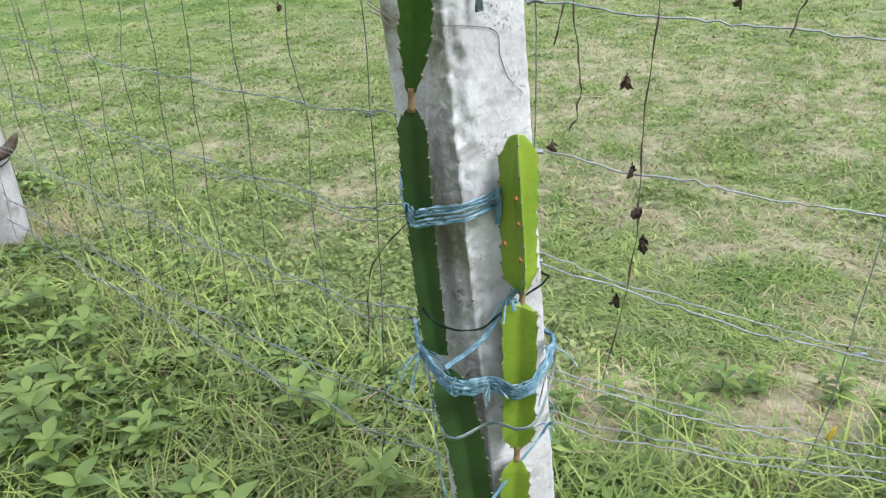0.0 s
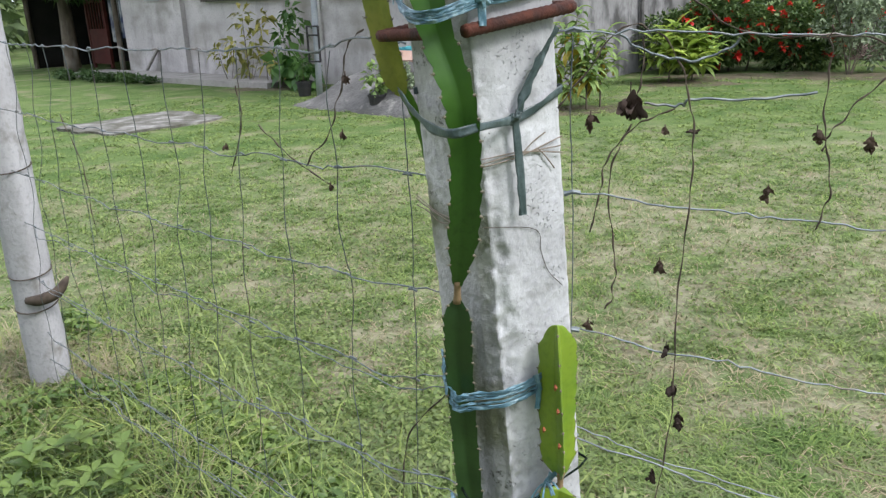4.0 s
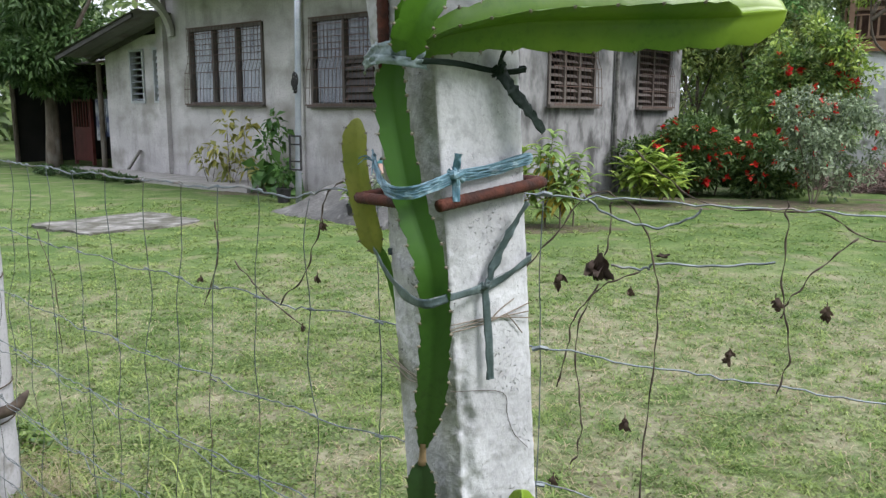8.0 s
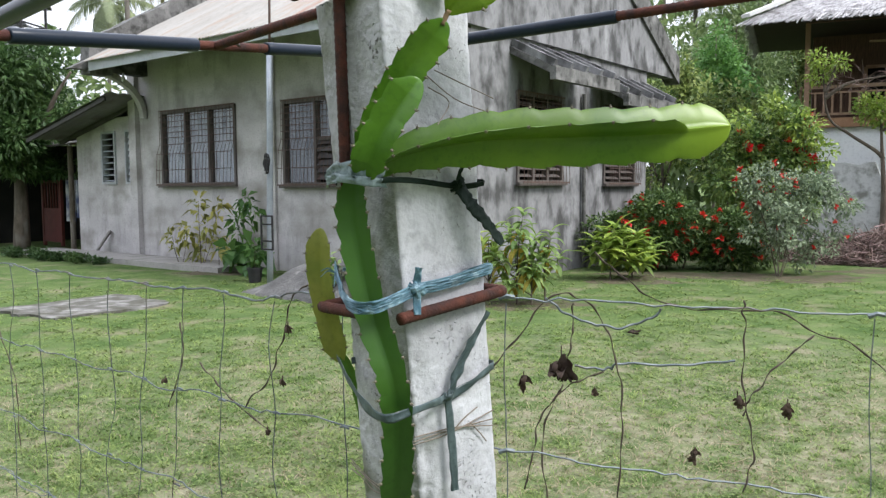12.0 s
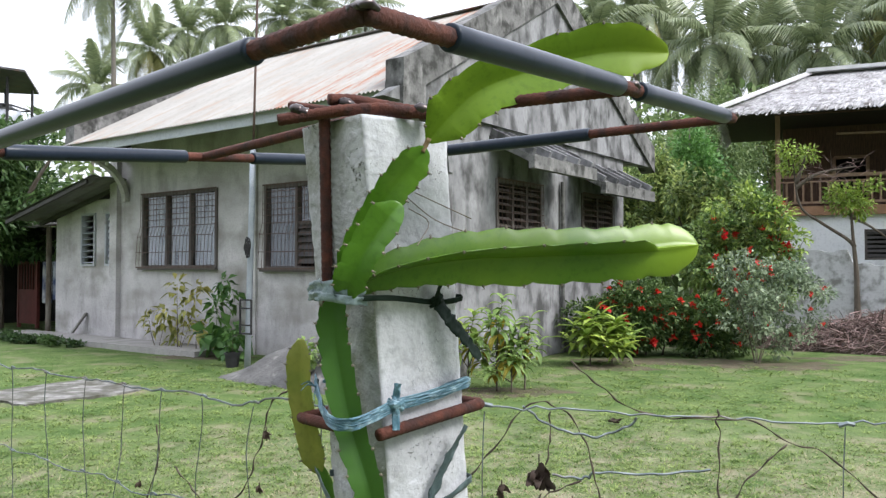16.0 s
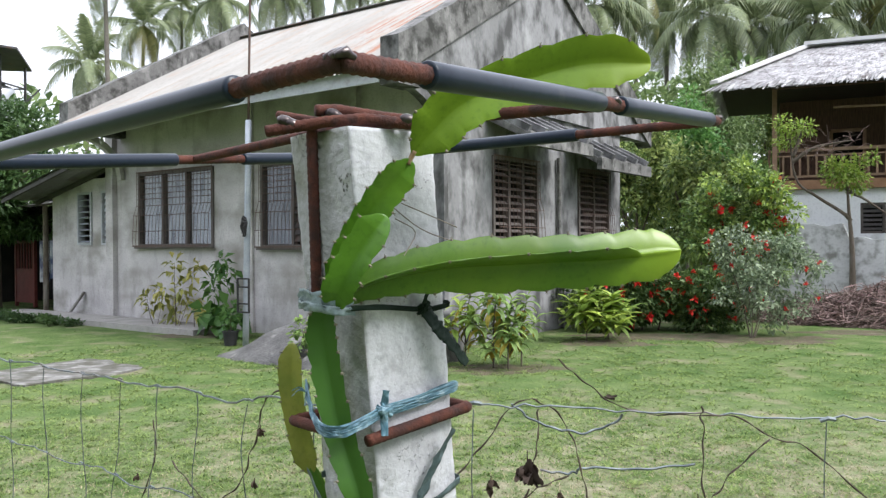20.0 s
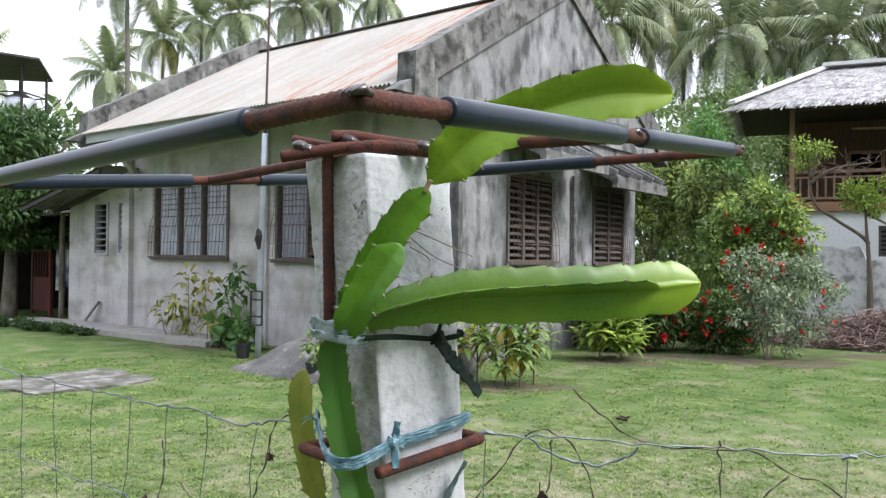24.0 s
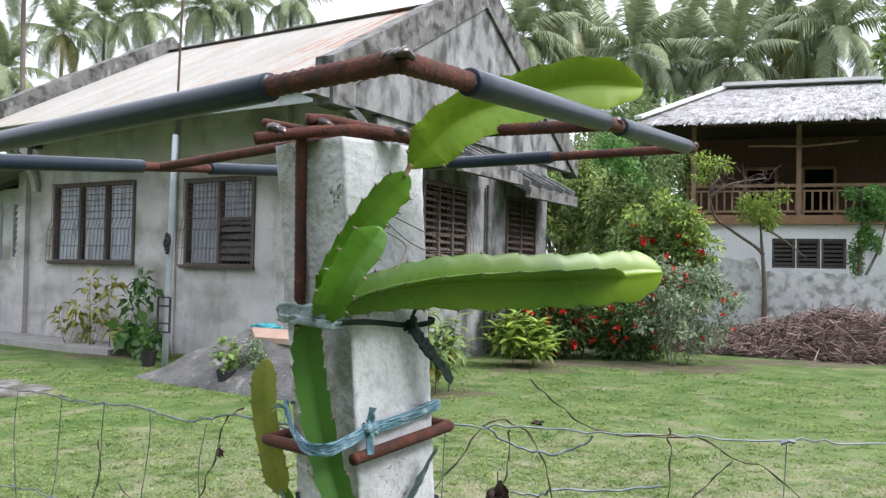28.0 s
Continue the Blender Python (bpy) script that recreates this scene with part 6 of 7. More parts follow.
        az, ln = r2.uniform(0, math.tau), r2.uniform(0.06, 0.22)
        e = Vector((math.cos(az), math.sin(az), 0)) * ln
        c0 = Vector((x, y, g + 0.012))
        sticks.tube([c0 - e / 2, c0 + Vector((r2.gauss(0, 0.01), r2.gauss(0, 0.01), 0.008)), c0 + e / 2 + Vector((0, 0, r2.uniform(0, 0.03 if k > 43 else 0.09)))], [0.0016, 0.0021, 0.0009], 5)
    tagged(new("dry_stalks", sticks.mesh("dry_stalks", L_STRAW)), "pale dry stalks lying in the grass", "stalks", kind="stuff")
    # long grass along the fence foot and in front of it
    n = 10000
    s = rng.uniform(-0.3, 2.6, n)
    q = rng.normal(-0.12, 0.24, n)
    x = -0.1 - 0.774 * s - 0.633 * q * -1
    y = 1.2 + 0.633 * s + 0.774 * q
    x2 = rng.uniform(0.0, 2.2, 2500)
    y2 = 1.28 + rng.normal(0, 0.1, 2500)
    x, y = np.concatenate([x, x2]), np.concatenate([y, y2])
    ok = (np.hypot(x - 0.0, y - 1.12) > 0.1) & (y > 0.75)
    x, y = x[ok], y[ok]
    V, F = blades(rng, x, y, rng.uniform(0.05, 0.2, len(x)), rng.uniform(0.003, 0.0075, len(x)), 1.3)
    tagged(new("long_grass", np_mesh("long_grass", V, F, L_LONG)), "long rank grass along the fence", "grass", kind="stuff")
    # leafy undergrowth in front of the wire
    n = 38000
    s, q = rng.uniform(-0.3, 2.6, n), -np.abs(rng.normal(0, 0.45, n)) + 0.3
    x, y = -0.1 - 0.774 * s + 0.633 * q, 1.2 + 0.633 * s + 0.774 * q
    ok = (np.hypot(x, y - 1.12) > 0.1) & (y > 0.8)
    x, y = x[ok], y[ok]
    p = np.stack([x, y, ground_z(x, y) + rng.uniform(0.0, 1.0, len(x)) ** 1.5 * (0.03 + 0.11 * patch(3 * x, 3 * y))], 1)
    d = rng.normal(0, 1, (len(x), 3)) * np.array([1, 1, 0.35])
    V, F = leaf_cloud(p, d, 0.046, 0.02, rng, 0.3, 0.25)
    tagged(new("undergrowth", np_mesh("undergrowth", V, F, L_WEED)), "low leafy undergrowth along the fence", "weeds", kind="stuff")
    n = 900
    s = rng.uniform(-0.2, 2.4, n)
    q = rng.normal(-0.02, 0.09, n)
    x, y = -0.1 - 0.774 * s + 0.633 * q, 1.2 + 0.633 * s + 0.774 * q
    x = np.concatenate([x, rng.normal(-1.95, 0.13, 3000), rng.normal(-1.58, 0.07, 500)])
    y = np.concatenate([y, rng.normal(2.62, 0.13, 3000), rng.normal(2.5, 0.07, 500)])
    n = len(x)
    V, F = blades(rng, x, y, rng.uniform(0.05, 0.2, n), rng.uniform(0.002, 0.004, n), 2.2)

    tagged(new("dry_grass", np_mesh("dry_grass", V, F, L_STRAW)), "dry straw-coloured grass at the fence foot", "grass", kind="stuff")


def weed_mesh(rng, k):
    """A small broadleaf weed: whorls of pointed leaves up a short stem."""
    P, D = [], []
    tiers = 3 + k % 3
    for t in range(tiers):
        z = 0.03 + 0.045 * t
        for j in range(4):
            a = j * math.tau / 4 + t * 0.8 + rng.uniform(-0.2, 0.2)
            P.append((0.006 * math.cos(a), 0.006 * math.sin(a), z))
            D.append((math.cos(a), math.sin(a), 0.35 + 0.3 * t / tiers))
    P, D = np.array(P), np.array(D)
    n = len(P)
    d = D / np.linalg.norm(D, axis=1)[:, None]
    sgn = np.cross(d, [0, 0, 1.0])
    sgn /= np.linalg.norm(sgn, axis=1)[:, None]
    upv = np.cross(sgn, d)
    V, F = [], []
    for i in range(n):
        L = rng.uniform(0.06, 0.1)
        W = L * 0.42
        rows = 6
        b = len(V)
        for q in range(rows + 1):
            t = q / rows
            w = W * math.sin(math.pi * (0.04 + 0.96 * t) ** 0.8) * 0.5 if q < rows else 0.0005
            c = P[i] + d[i] * L * t - np.array([0, 0, 1]) * L * 0.35 * t * t
            V += [c + sgn[i] * w + upv[i] * w * 0.35, c, c - sgn[i] * w + upv[i] * w * 0.35]
        for q in range(rows):
            for c in range(2):
                o = b + 3 * q + c
                F.append((o, o + 1, o + 4, o + 3))
    return np_mesh("leaves", np.array(V), np.array(F), L_WEED)


def build_weeds():
    rng = np.random.default_rng(19)
    kinds = [weed_mesh(rng, k) for k in range(5)]
    stem = Shape().tube([(0, 0, -0.03), (0.004, 0, 0.08), (0.002, 0.003, 0.17)], [0.003, 0.0025, 0.0015], 5).mesh("stem", L_WEED)
    n = 0
    big = ((-0.62, 1.23), (-0.78, 1.42), (-0.5, 1.12), (-0.9, 1.28), (-0.42, 1.02), (-1.15, 1.6), (-1.28, 1.85), (-1.05, 1.5), (-0.72, 1.05), (-1.45, 2.05))
    while n < 190:
        s, q = rng.uniform(-0.1, 2.3), -abs(rng.normal(0.12, 0.42)) + 0.1
        x, y = -0.1 - 0.774 * s + 0.633 * q, 1.2 + 0.633 * s + 0.774 * q
        if n > 155:
            x, y = rng.uniform(0.12, 0.95), rng.uniform(1.24, 1.75)
        if n < 30:
            x, y = big[n % 10][0] + rng.normal(0, 0.05), big[n % 10][1] + rng.normal(0, 0.05)
        if math.hypot(x, y - 1.12) < 0.14 or y < 0.85 or math.hypot(x + 1.7, y - 2.45) < 0.32:
            continue
        z = float(ground_z(x, y))
        sc = rng.uniform(0.75, 1.05) if n < 10 else rng.uniform(0.32, 0.85) * (0.7 if n > 155 else 1)
        w = thing("weed", "small leafy green weed in the grass", "weed", pose(x, y, z, 0, 0, rng.uniform(0, 360)) @ Matrix.Scale(sc, 4), "weeds")
        part("stem", stem, L_WEED, w)
        part("leaves", kinds[n % 5], L_WEED, w)
        n += 1


build_shrubs()
build_trees()
build_palms()
build_woods()
build_bare_soil()
build_pile()
build_grass()
build_weeds()


# ---- the post with its frame, cactus, ties and fence ----
AX = Vector((-0.0605, -0.05, 1.0))
PR, PL = Vector((0.7923, 0.6101, 0)), Vector((-0.6101, 0.7923, 0))


def post_c(z):
    return Vector((0.006, 1.128, 0)) + AX * z


def build_post():
    post = thing("concrete_post", "leaning square concrete post with a chipped edge", "post")
    sh = Shape()
    n, rings, hw = 22, 320, 0.0655
    zs = [-0.2 + 1.795 * i / rings for i in range(rings + 1)]
    vs = []
    for z in zs:
        c = post_c(z)
        for side in range(4):
            for k in range(n):
                u = -1 + 2 * k / n
                a, b = ((u, -1), (1, u), (-u, 1), (-1, -u))[side]
                a2, b2 = a * hw, b * hw * (1.16 if b > 0 else 1)
                if a < 0 and z > 1.2:
                    a2 -= 0.03 * (z - 1.2) * (1 if b > 0 else 0.25)
                edge = max(0, (abs(a) + abs(b) - 1.55) / 0.45)
                p0 = c + PR * a2 + PL * b2
                nz = noise.noise(p0 * 45) * 0.5 + noise.noise(p0 * 120) * 0.35
                cut = 0.004 * edge * (1 + nz)
                left = a <= -0.999
                if left:
                    cut += 0.0022 * max(0, noise.noise(p0 * 70) + 0.6 * noise.noise(p0 * 160) - 0.1)
                if a < -0.3 and b < -0.55:
                    wild = max(0.0, 1 - abs(z - 0.72) / 0.5)
                    near = max(0.0, 1 - math.hypot(a + 1, b + 1) / (0.46 + 0.34 * noise.noise(Vector((z * 13, 3, 1))) + 0.12 * noise.noise(Vector((z * 47, 7, 1)))))
                    near = min(1.0, near * 1.7)
                    cut += min(1.0, wild * 2) * near ** 0.7 * (0.0085 + 0.0045 * noise.noise(p0 * 48) + 0.0045 * noise.noise(p0 * 120) + 0.003 * noise.noise(p0 * 260))
                vs.append(p0 - (PR * a + PL * b).normalized() * cut + (PR * a + PL * b) * 0.0012 * nz)
    m = 4 * n
    fs = [(i * m + k, i * m + (k + 1) % m, (i + 1) * m + (k + 1) % m, (i + 1) * m + k) for i in range(rings) for k in range(m)]
    fs += [tuple(range(m))[::-1], tuple(rings * m + k for k in range(m))]
    me = sh.add(vs, fs).mesh("shaft", M_POST, True)
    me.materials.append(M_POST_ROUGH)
    # left face takes the rough colour with the shade in it
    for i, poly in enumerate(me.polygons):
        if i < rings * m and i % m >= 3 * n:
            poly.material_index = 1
    part("shaft", me, M_POST, post, "pale cast concrete with pits, one face rough, weathered and shade-darkened")
    crack = Shape().tube(spline([(-0.069, 0.982, 0.971), (-0.004, 1.032, 0.954), (0.004, 1.039, 0.921), (0.014, 1.046, 0.891), (0.033, 1.061, 0.866)], 20), 0.0005, 4)
    part("crack", crack, M_VINE, post, "dark hairline crack")
    return post


def rebar(pts, r=0.0075, step=0.0045):
    """A ribbed bar through pts."""
    out = []
    for a, b in zip(pts[:-1], pts[1:]):
        a, b = Vector(a), Vector(b)
        n = max(2, int((b - a).length / step))
        out += [a.lerp(b, i / n) for i in range(n)]
    out.append(Vector(pts[-1]))
    return Shape().tube(out, r, 8, 0.12)


def hose(a, b, r=0.0108, ends=True):
    a, b = Vector(a), Vector(b)
    ts = [0, 0.002, 0.006, *[0.1 * i for i in range(1, 10)], 0.994, 0.998, 1]
    pts = [a.lerp(b, t) for t in ts]
    return Shape().tube(pts, [r * (0.86 if t in (0, 1) else 0.96 if t in (0.002, 0.998) else 1) for t in ts], 24)


def build_frame():
    """The rebar square on top of the post, sleeved with pipe, its cross bars, the upright bar and the hoop."""
    fr = thing("support_frame", "rusty rebar trellis frame sleeved with blue-grey pipe", "frame")
    N, R, B, L = Vector((-0.056, 0.492, 1.567)), Vector((0.421, 1.165, 1.629)), Vector((-0.19, 1.635, 1.63)), Vector((-0.625, 1.03, 1.56))
    for a, b in ((N, R), (R, B), (B, L), (L, N)):
        part("ring_bar", rebar([a, b], 0.0072), M_RUST, fr, smooth=True)
    sleeves = ((N, R, 0.114, 0.49), (N, R, 0.555, 0.955), (L, N, 0.06, 0.846), (R, B, 0.3, 0.985), (B, L, 0.02, 0.36), (B, L, 0.55, 0.94))
    for a, b, s, e in sleeves:
        part("pipe_sleeve", hose(a.lerp(b, s), a.lerp(b, e)), M_HOSE, fr, "blue-grey plastic pipe sleeve", True)
    for p in (N, R, L, N.lerp(R, 0.53), B.lerp(L, 0.45)):
        w = Shape()
        for k in range(3):
            q = p + Vector((0.004 * (k - 1), 0.003 * (1 - k), 0.005))
            w.tube([q + Vector((-0.006, -0.004, -0.003)), q, q + Vector((0.006, 0.004, -0.003))], [0.002, 0.0045, 0.002], 7)
        part("weld", w, M_WELD, fr, "silvery weld bead", True)
    a, b = N.lerp(R, 0.525), B.lerp(L, 0.5)
    mid = Vector((-0.125, 1.06, 1.607))
    part("cross_bar", rebar([a, mid + Vector((0.1, -0.06, -0.001)), mid, b], 0.007), M_RUST, fr, smooth=True)
    part("cross_bar", rebar([(-0.212, 0.99, 1.593), (-0.135, 0.99, 1.605), (-0.087, 0.99, 1.608), (-0.018, 0.985, 1.599)], 0.0075), M_RUST, fr, smooth=True)
    part("cross_bar", rebar([(-0.208, 1.05, 1.624), (-0.142, 1.0, 1.606)], 0.0055), M_RUST, fr, smooth=True)
    part("cross_bar", rebar([(-0.15, 0.995, 1.62), (-0.123, 1.005, 1.622), (-0.075, 1.03, 1.618), (0.0, 1.06, 1.612)], 0.0072), M_RUST, fr, smooth=True)
    part("upright_bar", rebar([(-0.156, 1.0, 1.61), (-0.155, 1.028, 1.38), (-0.152, 1.04, 1.28)], 0.007), M_RUST, fr, smooth=True)
    for p in ((-0.186, 0.99, 1.605), (-0.178, 0.99, 1.601), (-0.126, 0.995, 1.614), (-0.03, 0.985, 1.605)):
        q = Vector(p)
        part("weld", Shape().tube([q - Vector((0.011, 0.002, -0.005)), q - Vector((0.007, 0.002, -0.003)), q, q + Vector((0.007, 0.002, -0.004)), q + Vector((0.01, 0.003, -0.006))], [0.002, 0.0068, 0.0085, 0.0068, 0.002], 8), M_WELD, fr, smooth=True)
    # hoop round the post
    hp = []
    for a, b, z in ((-1.24, -1.2, 1.207), (1.26, -1.15, 1.228), (1.25, 1.25, 1.225), (-1.25, 1.75, 1.2), (-1.24, -0.55, 1.205)):
        c = post_c(z)
        hp.append(c + PR * a * 0.0655 + PL * b * 0.0655)
    part("hoop", rebar(hp, 0.0074), M_RUST, fr, "rusty square rebar hoop", True)


def cactus(name, pts, R, mat, parent, roll=0.0, n_edge=9, ref=(0, 0, 1), base=0.3, label="", spread=(0.0, 2.0944, 4.1888), flat=0.19, spines=True, areole=0.0019, grow=0.16, teeth=0.125, ends=(), tip=0.13):
    """One winged stem joint along pts: thin ribs at the angles of spread, with scalloped edges and an areole on each crest."""
    n, wings = 150, len(spread)
    P = spline(pts, n)
    refv = Vector(ref).normalized()
    stops = dict(ends)
    spots, full = [], []
    for i, p in enumerate(P):
        s = i / (n - 1)
        d = (P[min(i + 1, n - 1)] - P[max(i - 1, 0)]).normalized()
        x = refv.cross(d)
        x = x.normalized() if x.length > 1e-3 else Vector((1, 0, 0))
        y = d.cross(x)
        taper = min(1.0, base + (1 - base) * (s / grow) ** 0.8) * min(1.0, ((1 - s) / tip) ** 0.5 + 0.02)
        core = R * taper
        rs, ths = [], []
        for k in range(wings):
            ph = s * n_edge + k * 0.33
            fr_ = ph - math.floor(ph)
            sc = 1 - teeth * (1 - min(1.0, fr_ / 0.75) ** 0.6 * (1 if fr_ < 0.75 else (1 - fr_) / 0.25 * 0.8 + 0.2))
            r = core * sc * (1 + 0.03 * math.sin(7 * s + 2 * k))
            stop = stops.get(k, 2.0)
            if s > stop:
                r = core * max(1.3 * flat, sc - 12 * (s - stop))
            th = spread[k] + roll + 0.1 * math.sin(4 * s + k)
            rs.append(r)
            ths.append(th)
            was = math.floor((i - 1) / (n - 1) * n_edge + k * 0.33 - 0.72)
            if i and math.floor(ph - 0.72) != was and 0.04 < s < min(0.97, stop + 0.01):
                o = x * math.cos(th) + y * math.sin(th)
                spots.append((p + o * r, o, d))
        for k in range(wings):
            j = (k + 1) % wings
            nxt = ths[j] + (math.tau if j == 0 else 0)
            gap = nxt - ths[k]
            f = min(0.33, 0.3 * gap)
            fl = core * (0.14 + 1.25 * flat)
            fin = core * (1 - teeth) * 0.9
            for a, rr in ((ths[k], rs[k]), (ths[k] + 0.085, min(fin, rs[k] * 0.92)), (ths[k] + f, min(fl, rs[k] * 0.9)), (ths[k] + gap * 0.42, core * flat * 1.12), (ths[k] + gap * 0.58, core * flat * 1.12), (nxt - f, min(fl, rs[j] * 0.9)), (nxt - 0.085, min(fin, rs[j] * 0.92))):
                full.append(p + x * math.cos(a) * rr + y * math.sin(a) * rr)
    m = 7 * wings
    fs = [(i * m + k, i * m + (k + 1) % m, (i + 1) * m + (k + 1) % m, (i + 1) * m + k) for i in range(n - 1) for k in range(m)]
    fs += [tuple(range(m))[::-1], tuple((n - 1) * m + k for k in range(m))]
    me = Shape().add(full, fs).mesh(name, mat, True)
    for ed in me.edges:
        a, b = ed.vertices
        if abs(a - b) == m and a % 7 == 0:
            ed.use_edge_sharp = True
    seg = part(name, me, mat, parent, label)
    if spines and spots:
        sp = Shape()
        for q, out, d in spots:
            sp.tube([q - out * 0.002, q + out * 0.0002, q + out * 0.0011], [areole, areole * 0.75, areole * 0.2], 6)
            for g in (-0.5, 0.1, 0.6):
                e = (out + d * g).normalized()
                sp.tube([q, q + e * 0.0042], [0.00045, 0.00015], 3)
        part("spine_fringe", sp, M_SPINE, seg, "pale areoles with short spines")["kind"] = "stuff"
    return seg


def joint(p, q, parent, r=0.0065):
    part("joint", Shape().tube(spline([p, (Vector(p) + Vector(q)) / 2, q], 6), [r * 1.3, r, r * 0.9, r * 0.9, r, r * 1.3], 8), M_WAIST, parent, "brown woody joint", True)


def build_cacti():
    c = thing("dragon_fruit_cactus", "green climbing dragon fruit cactus tied to the post", "cactus")
    cactus("lower_stem", [(-0.045, 1.02, 0.03), (-0.049, 1.015, 0.18), (-0.056, 1.008, 0.3), (-0.07, 1.01, 0.41), (-0.083, 1.015, 0.475)], 0.034, M_CACTUS_OLD, c, 3.3, 13, (1, 0, 0), 0.85, label="dark green winged stem")
    cactus("old_stem", [(-0.095, 1.03, 0.49), (-0.1, 1.03, 0.56), (-0.104, 1.026, 0.66), (-0.106, 1.016, 0.76), (-0.105, 1.008, 0.83), (-0.106, 1.0, 0.872)], 0.0228, M_CACTUS_OLD, c, 3.1, 14, (1, 0, 0), 0.8, label="dark green winged stem")
    joint((-0.106, 1.0, 0.866), (-0.104, 0.994, 0.898), c, 0.005)
    cactus("climbing_stem", [(-0.104, 0.994, 0.892), (-0.094, 0.975, 0.95), (-0.086, 0.955, 1.02), (-0.084, 0.945, 1.088), (-0.09, 0.943, 1.143), (-0.112, 0.958, 1.208), (-0.13, 0.97, 1.289), (-0.137, 0.972, 1.345), (-0.13, 0.965, 1.385)], 0.0245, M_CACTUS_MID, c, 3.0, 19, (1, 0, 0), 0.25, label="glossy green three-winged stem", teeth=0.2, areole=0.0023)
    cactus("short_branch", [(-0.12, 0.93, 1.378), (-0.106, 0.92, 1.408), (-0.084, 0.915, 1.442), (-0.054, 0.91, 1.482)], 0.026, M_CACTUS, c, 2.9, 5, (1, 0, 0.3), 0.5, label="short bright green branch", teeth=0.17)
    cactus("upright_branch", [(-0.126, 0.952, 1.39), (-0.1, 0.947, 1.452), (-0.064, 0.94, 1.506), (-0.026, 0.93, 1.55)], 0.0255, M_CACTUS, c, 3.3, 8, (1, 0, 0.3), 0.4, label="upright bright green branch", teeth=0.17)
    joint((-0.03, 0.931, 1.544), (-0.022, 0.93, 1.56), c, 0.0035)
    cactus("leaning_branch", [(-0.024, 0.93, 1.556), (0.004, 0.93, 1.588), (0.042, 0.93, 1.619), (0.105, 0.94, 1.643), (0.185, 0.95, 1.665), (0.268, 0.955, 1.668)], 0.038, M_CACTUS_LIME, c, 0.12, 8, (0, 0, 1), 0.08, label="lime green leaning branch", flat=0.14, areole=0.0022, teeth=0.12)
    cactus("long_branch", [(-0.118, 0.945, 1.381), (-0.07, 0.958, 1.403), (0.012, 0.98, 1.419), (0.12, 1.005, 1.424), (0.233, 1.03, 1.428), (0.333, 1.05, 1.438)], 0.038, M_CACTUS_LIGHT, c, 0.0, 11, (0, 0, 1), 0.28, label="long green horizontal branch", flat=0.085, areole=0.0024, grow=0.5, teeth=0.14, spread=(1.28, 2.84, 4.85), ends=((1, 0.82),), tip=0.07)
    for a, b, e in (((-0.054, 0.969, 1.498), (-0.016, 0.985, 1.468), (0.03, 0.99, 1.45)), ((-0.048, 0.974, 1.481), (-0.023, 0.98, 1.464), (-0.036, 0.948, 1.435)), ((-0.04, 0.97, 1.5), (0.0, 0.99, 1.483), (0.03, 1.0, 1.47))):
        part("aerial_root", Shape().tube(spline([a, b, e], 9), 0.0007, 4), M_ROOT, c, "thin dry aerial root")
    roots = (((-0.072, 0.982, 1.046), (-0.026, 1.013, 1.052), (0.032, 1.057, 1.07)), ((-0.068, 0.984, 1.056), (-0.019, 1.018, 1.058), (0.032, 1.057, 1.049)), ((-0.07, 0.983, 1.05), (-0.022, 1.016, 1.056), (0.03, 1.056, 1.058)), ((-0.02, 1.018, 1.055), (-0.006, 1.028, 1.068), (0.01, 1.041, 1.078)), ((0.0, 1.033, 1.06), (0.012, 1.042, 1.045), (0.022, 1.05, 1.03)))
    for r in roots:
        part("aerial_root", Shape().tube(spline(r, 12), 0.0009, 5), M_ROOT, c)
    d = thing("young_cactus", "lime green young dragon fruit cactus tied to the post", "cactus")
    cactus("base_stem", [(0.008, 1.02, -0.02), (0.01, 1.016, 0.15), (0.014, 1.014, 0.24), (0.018, 1.014, 0.306)], 0.027, M_CACTUS_NEW, d, 3.2, 9, (1, 0, 0), 0.9)
    joint((0.018, 1.014, 0.302), (0.019, 1.015, 0.328), d, 0.005)
    cactus("middle_stem", [(0.019, 1.015, 0.322), (0.021, 1.016, 0.38), (0.024, 1.018, 0.47), (0.026, 1.019, 0.56), (0.028, 1.02, 0.58)], 0.03, M_CACTUS_NEW, d, 3.1, 10, (1, 0, 0), 0.12)
    joint((0.028, 1.02, 0.572), (0.029, 1.021, 0.6), d, 0.005)
    top = cactus("top_stem", [(0.029, 1.021, 0.59), (0.027, 1.02, 0.65), (0.025, 1.018, 0.73), (0.024, 1.017, 0.826)], 0.031, M_CACTUS_NEW, d, 0.05, 8, (1, 0, 0), 0.15, label="lime green stem with rust spots")
    for p in ((0.004, 0.985, 0.69), (0.022, 0.979, 0.72), (0.024, 0.98, 0.668), (0.019, 0.979, 0.755)):
        q = Vector(p)
        part("rust_spot", Shape().tube([q + Vector((0.0, -0.0016, -0.0045)), q + Vector((0.001, -0.003, 0)), q + Vector((0.0, -0.0016, 0.004))], [0.001, 0.0026, 0.001], 7), M_SPOT, top, "orange rust spot")
    e = thing("yellowing_cactus", "yellowing cactus stem hanging behind the post", "cactus")
    cactus("hanging_stem", [(-0.18, 1.13, 1.12), (-0.193, 1.13, 1.17), (-0.205, 1.13, 1.24), (-0.206, 1.13, 1.308)], 0.0215, M_CACTUS_PALE, e, 3.0, 9, (1, 0, 0), 0.3, teeth=0.08, areole=0.0016)
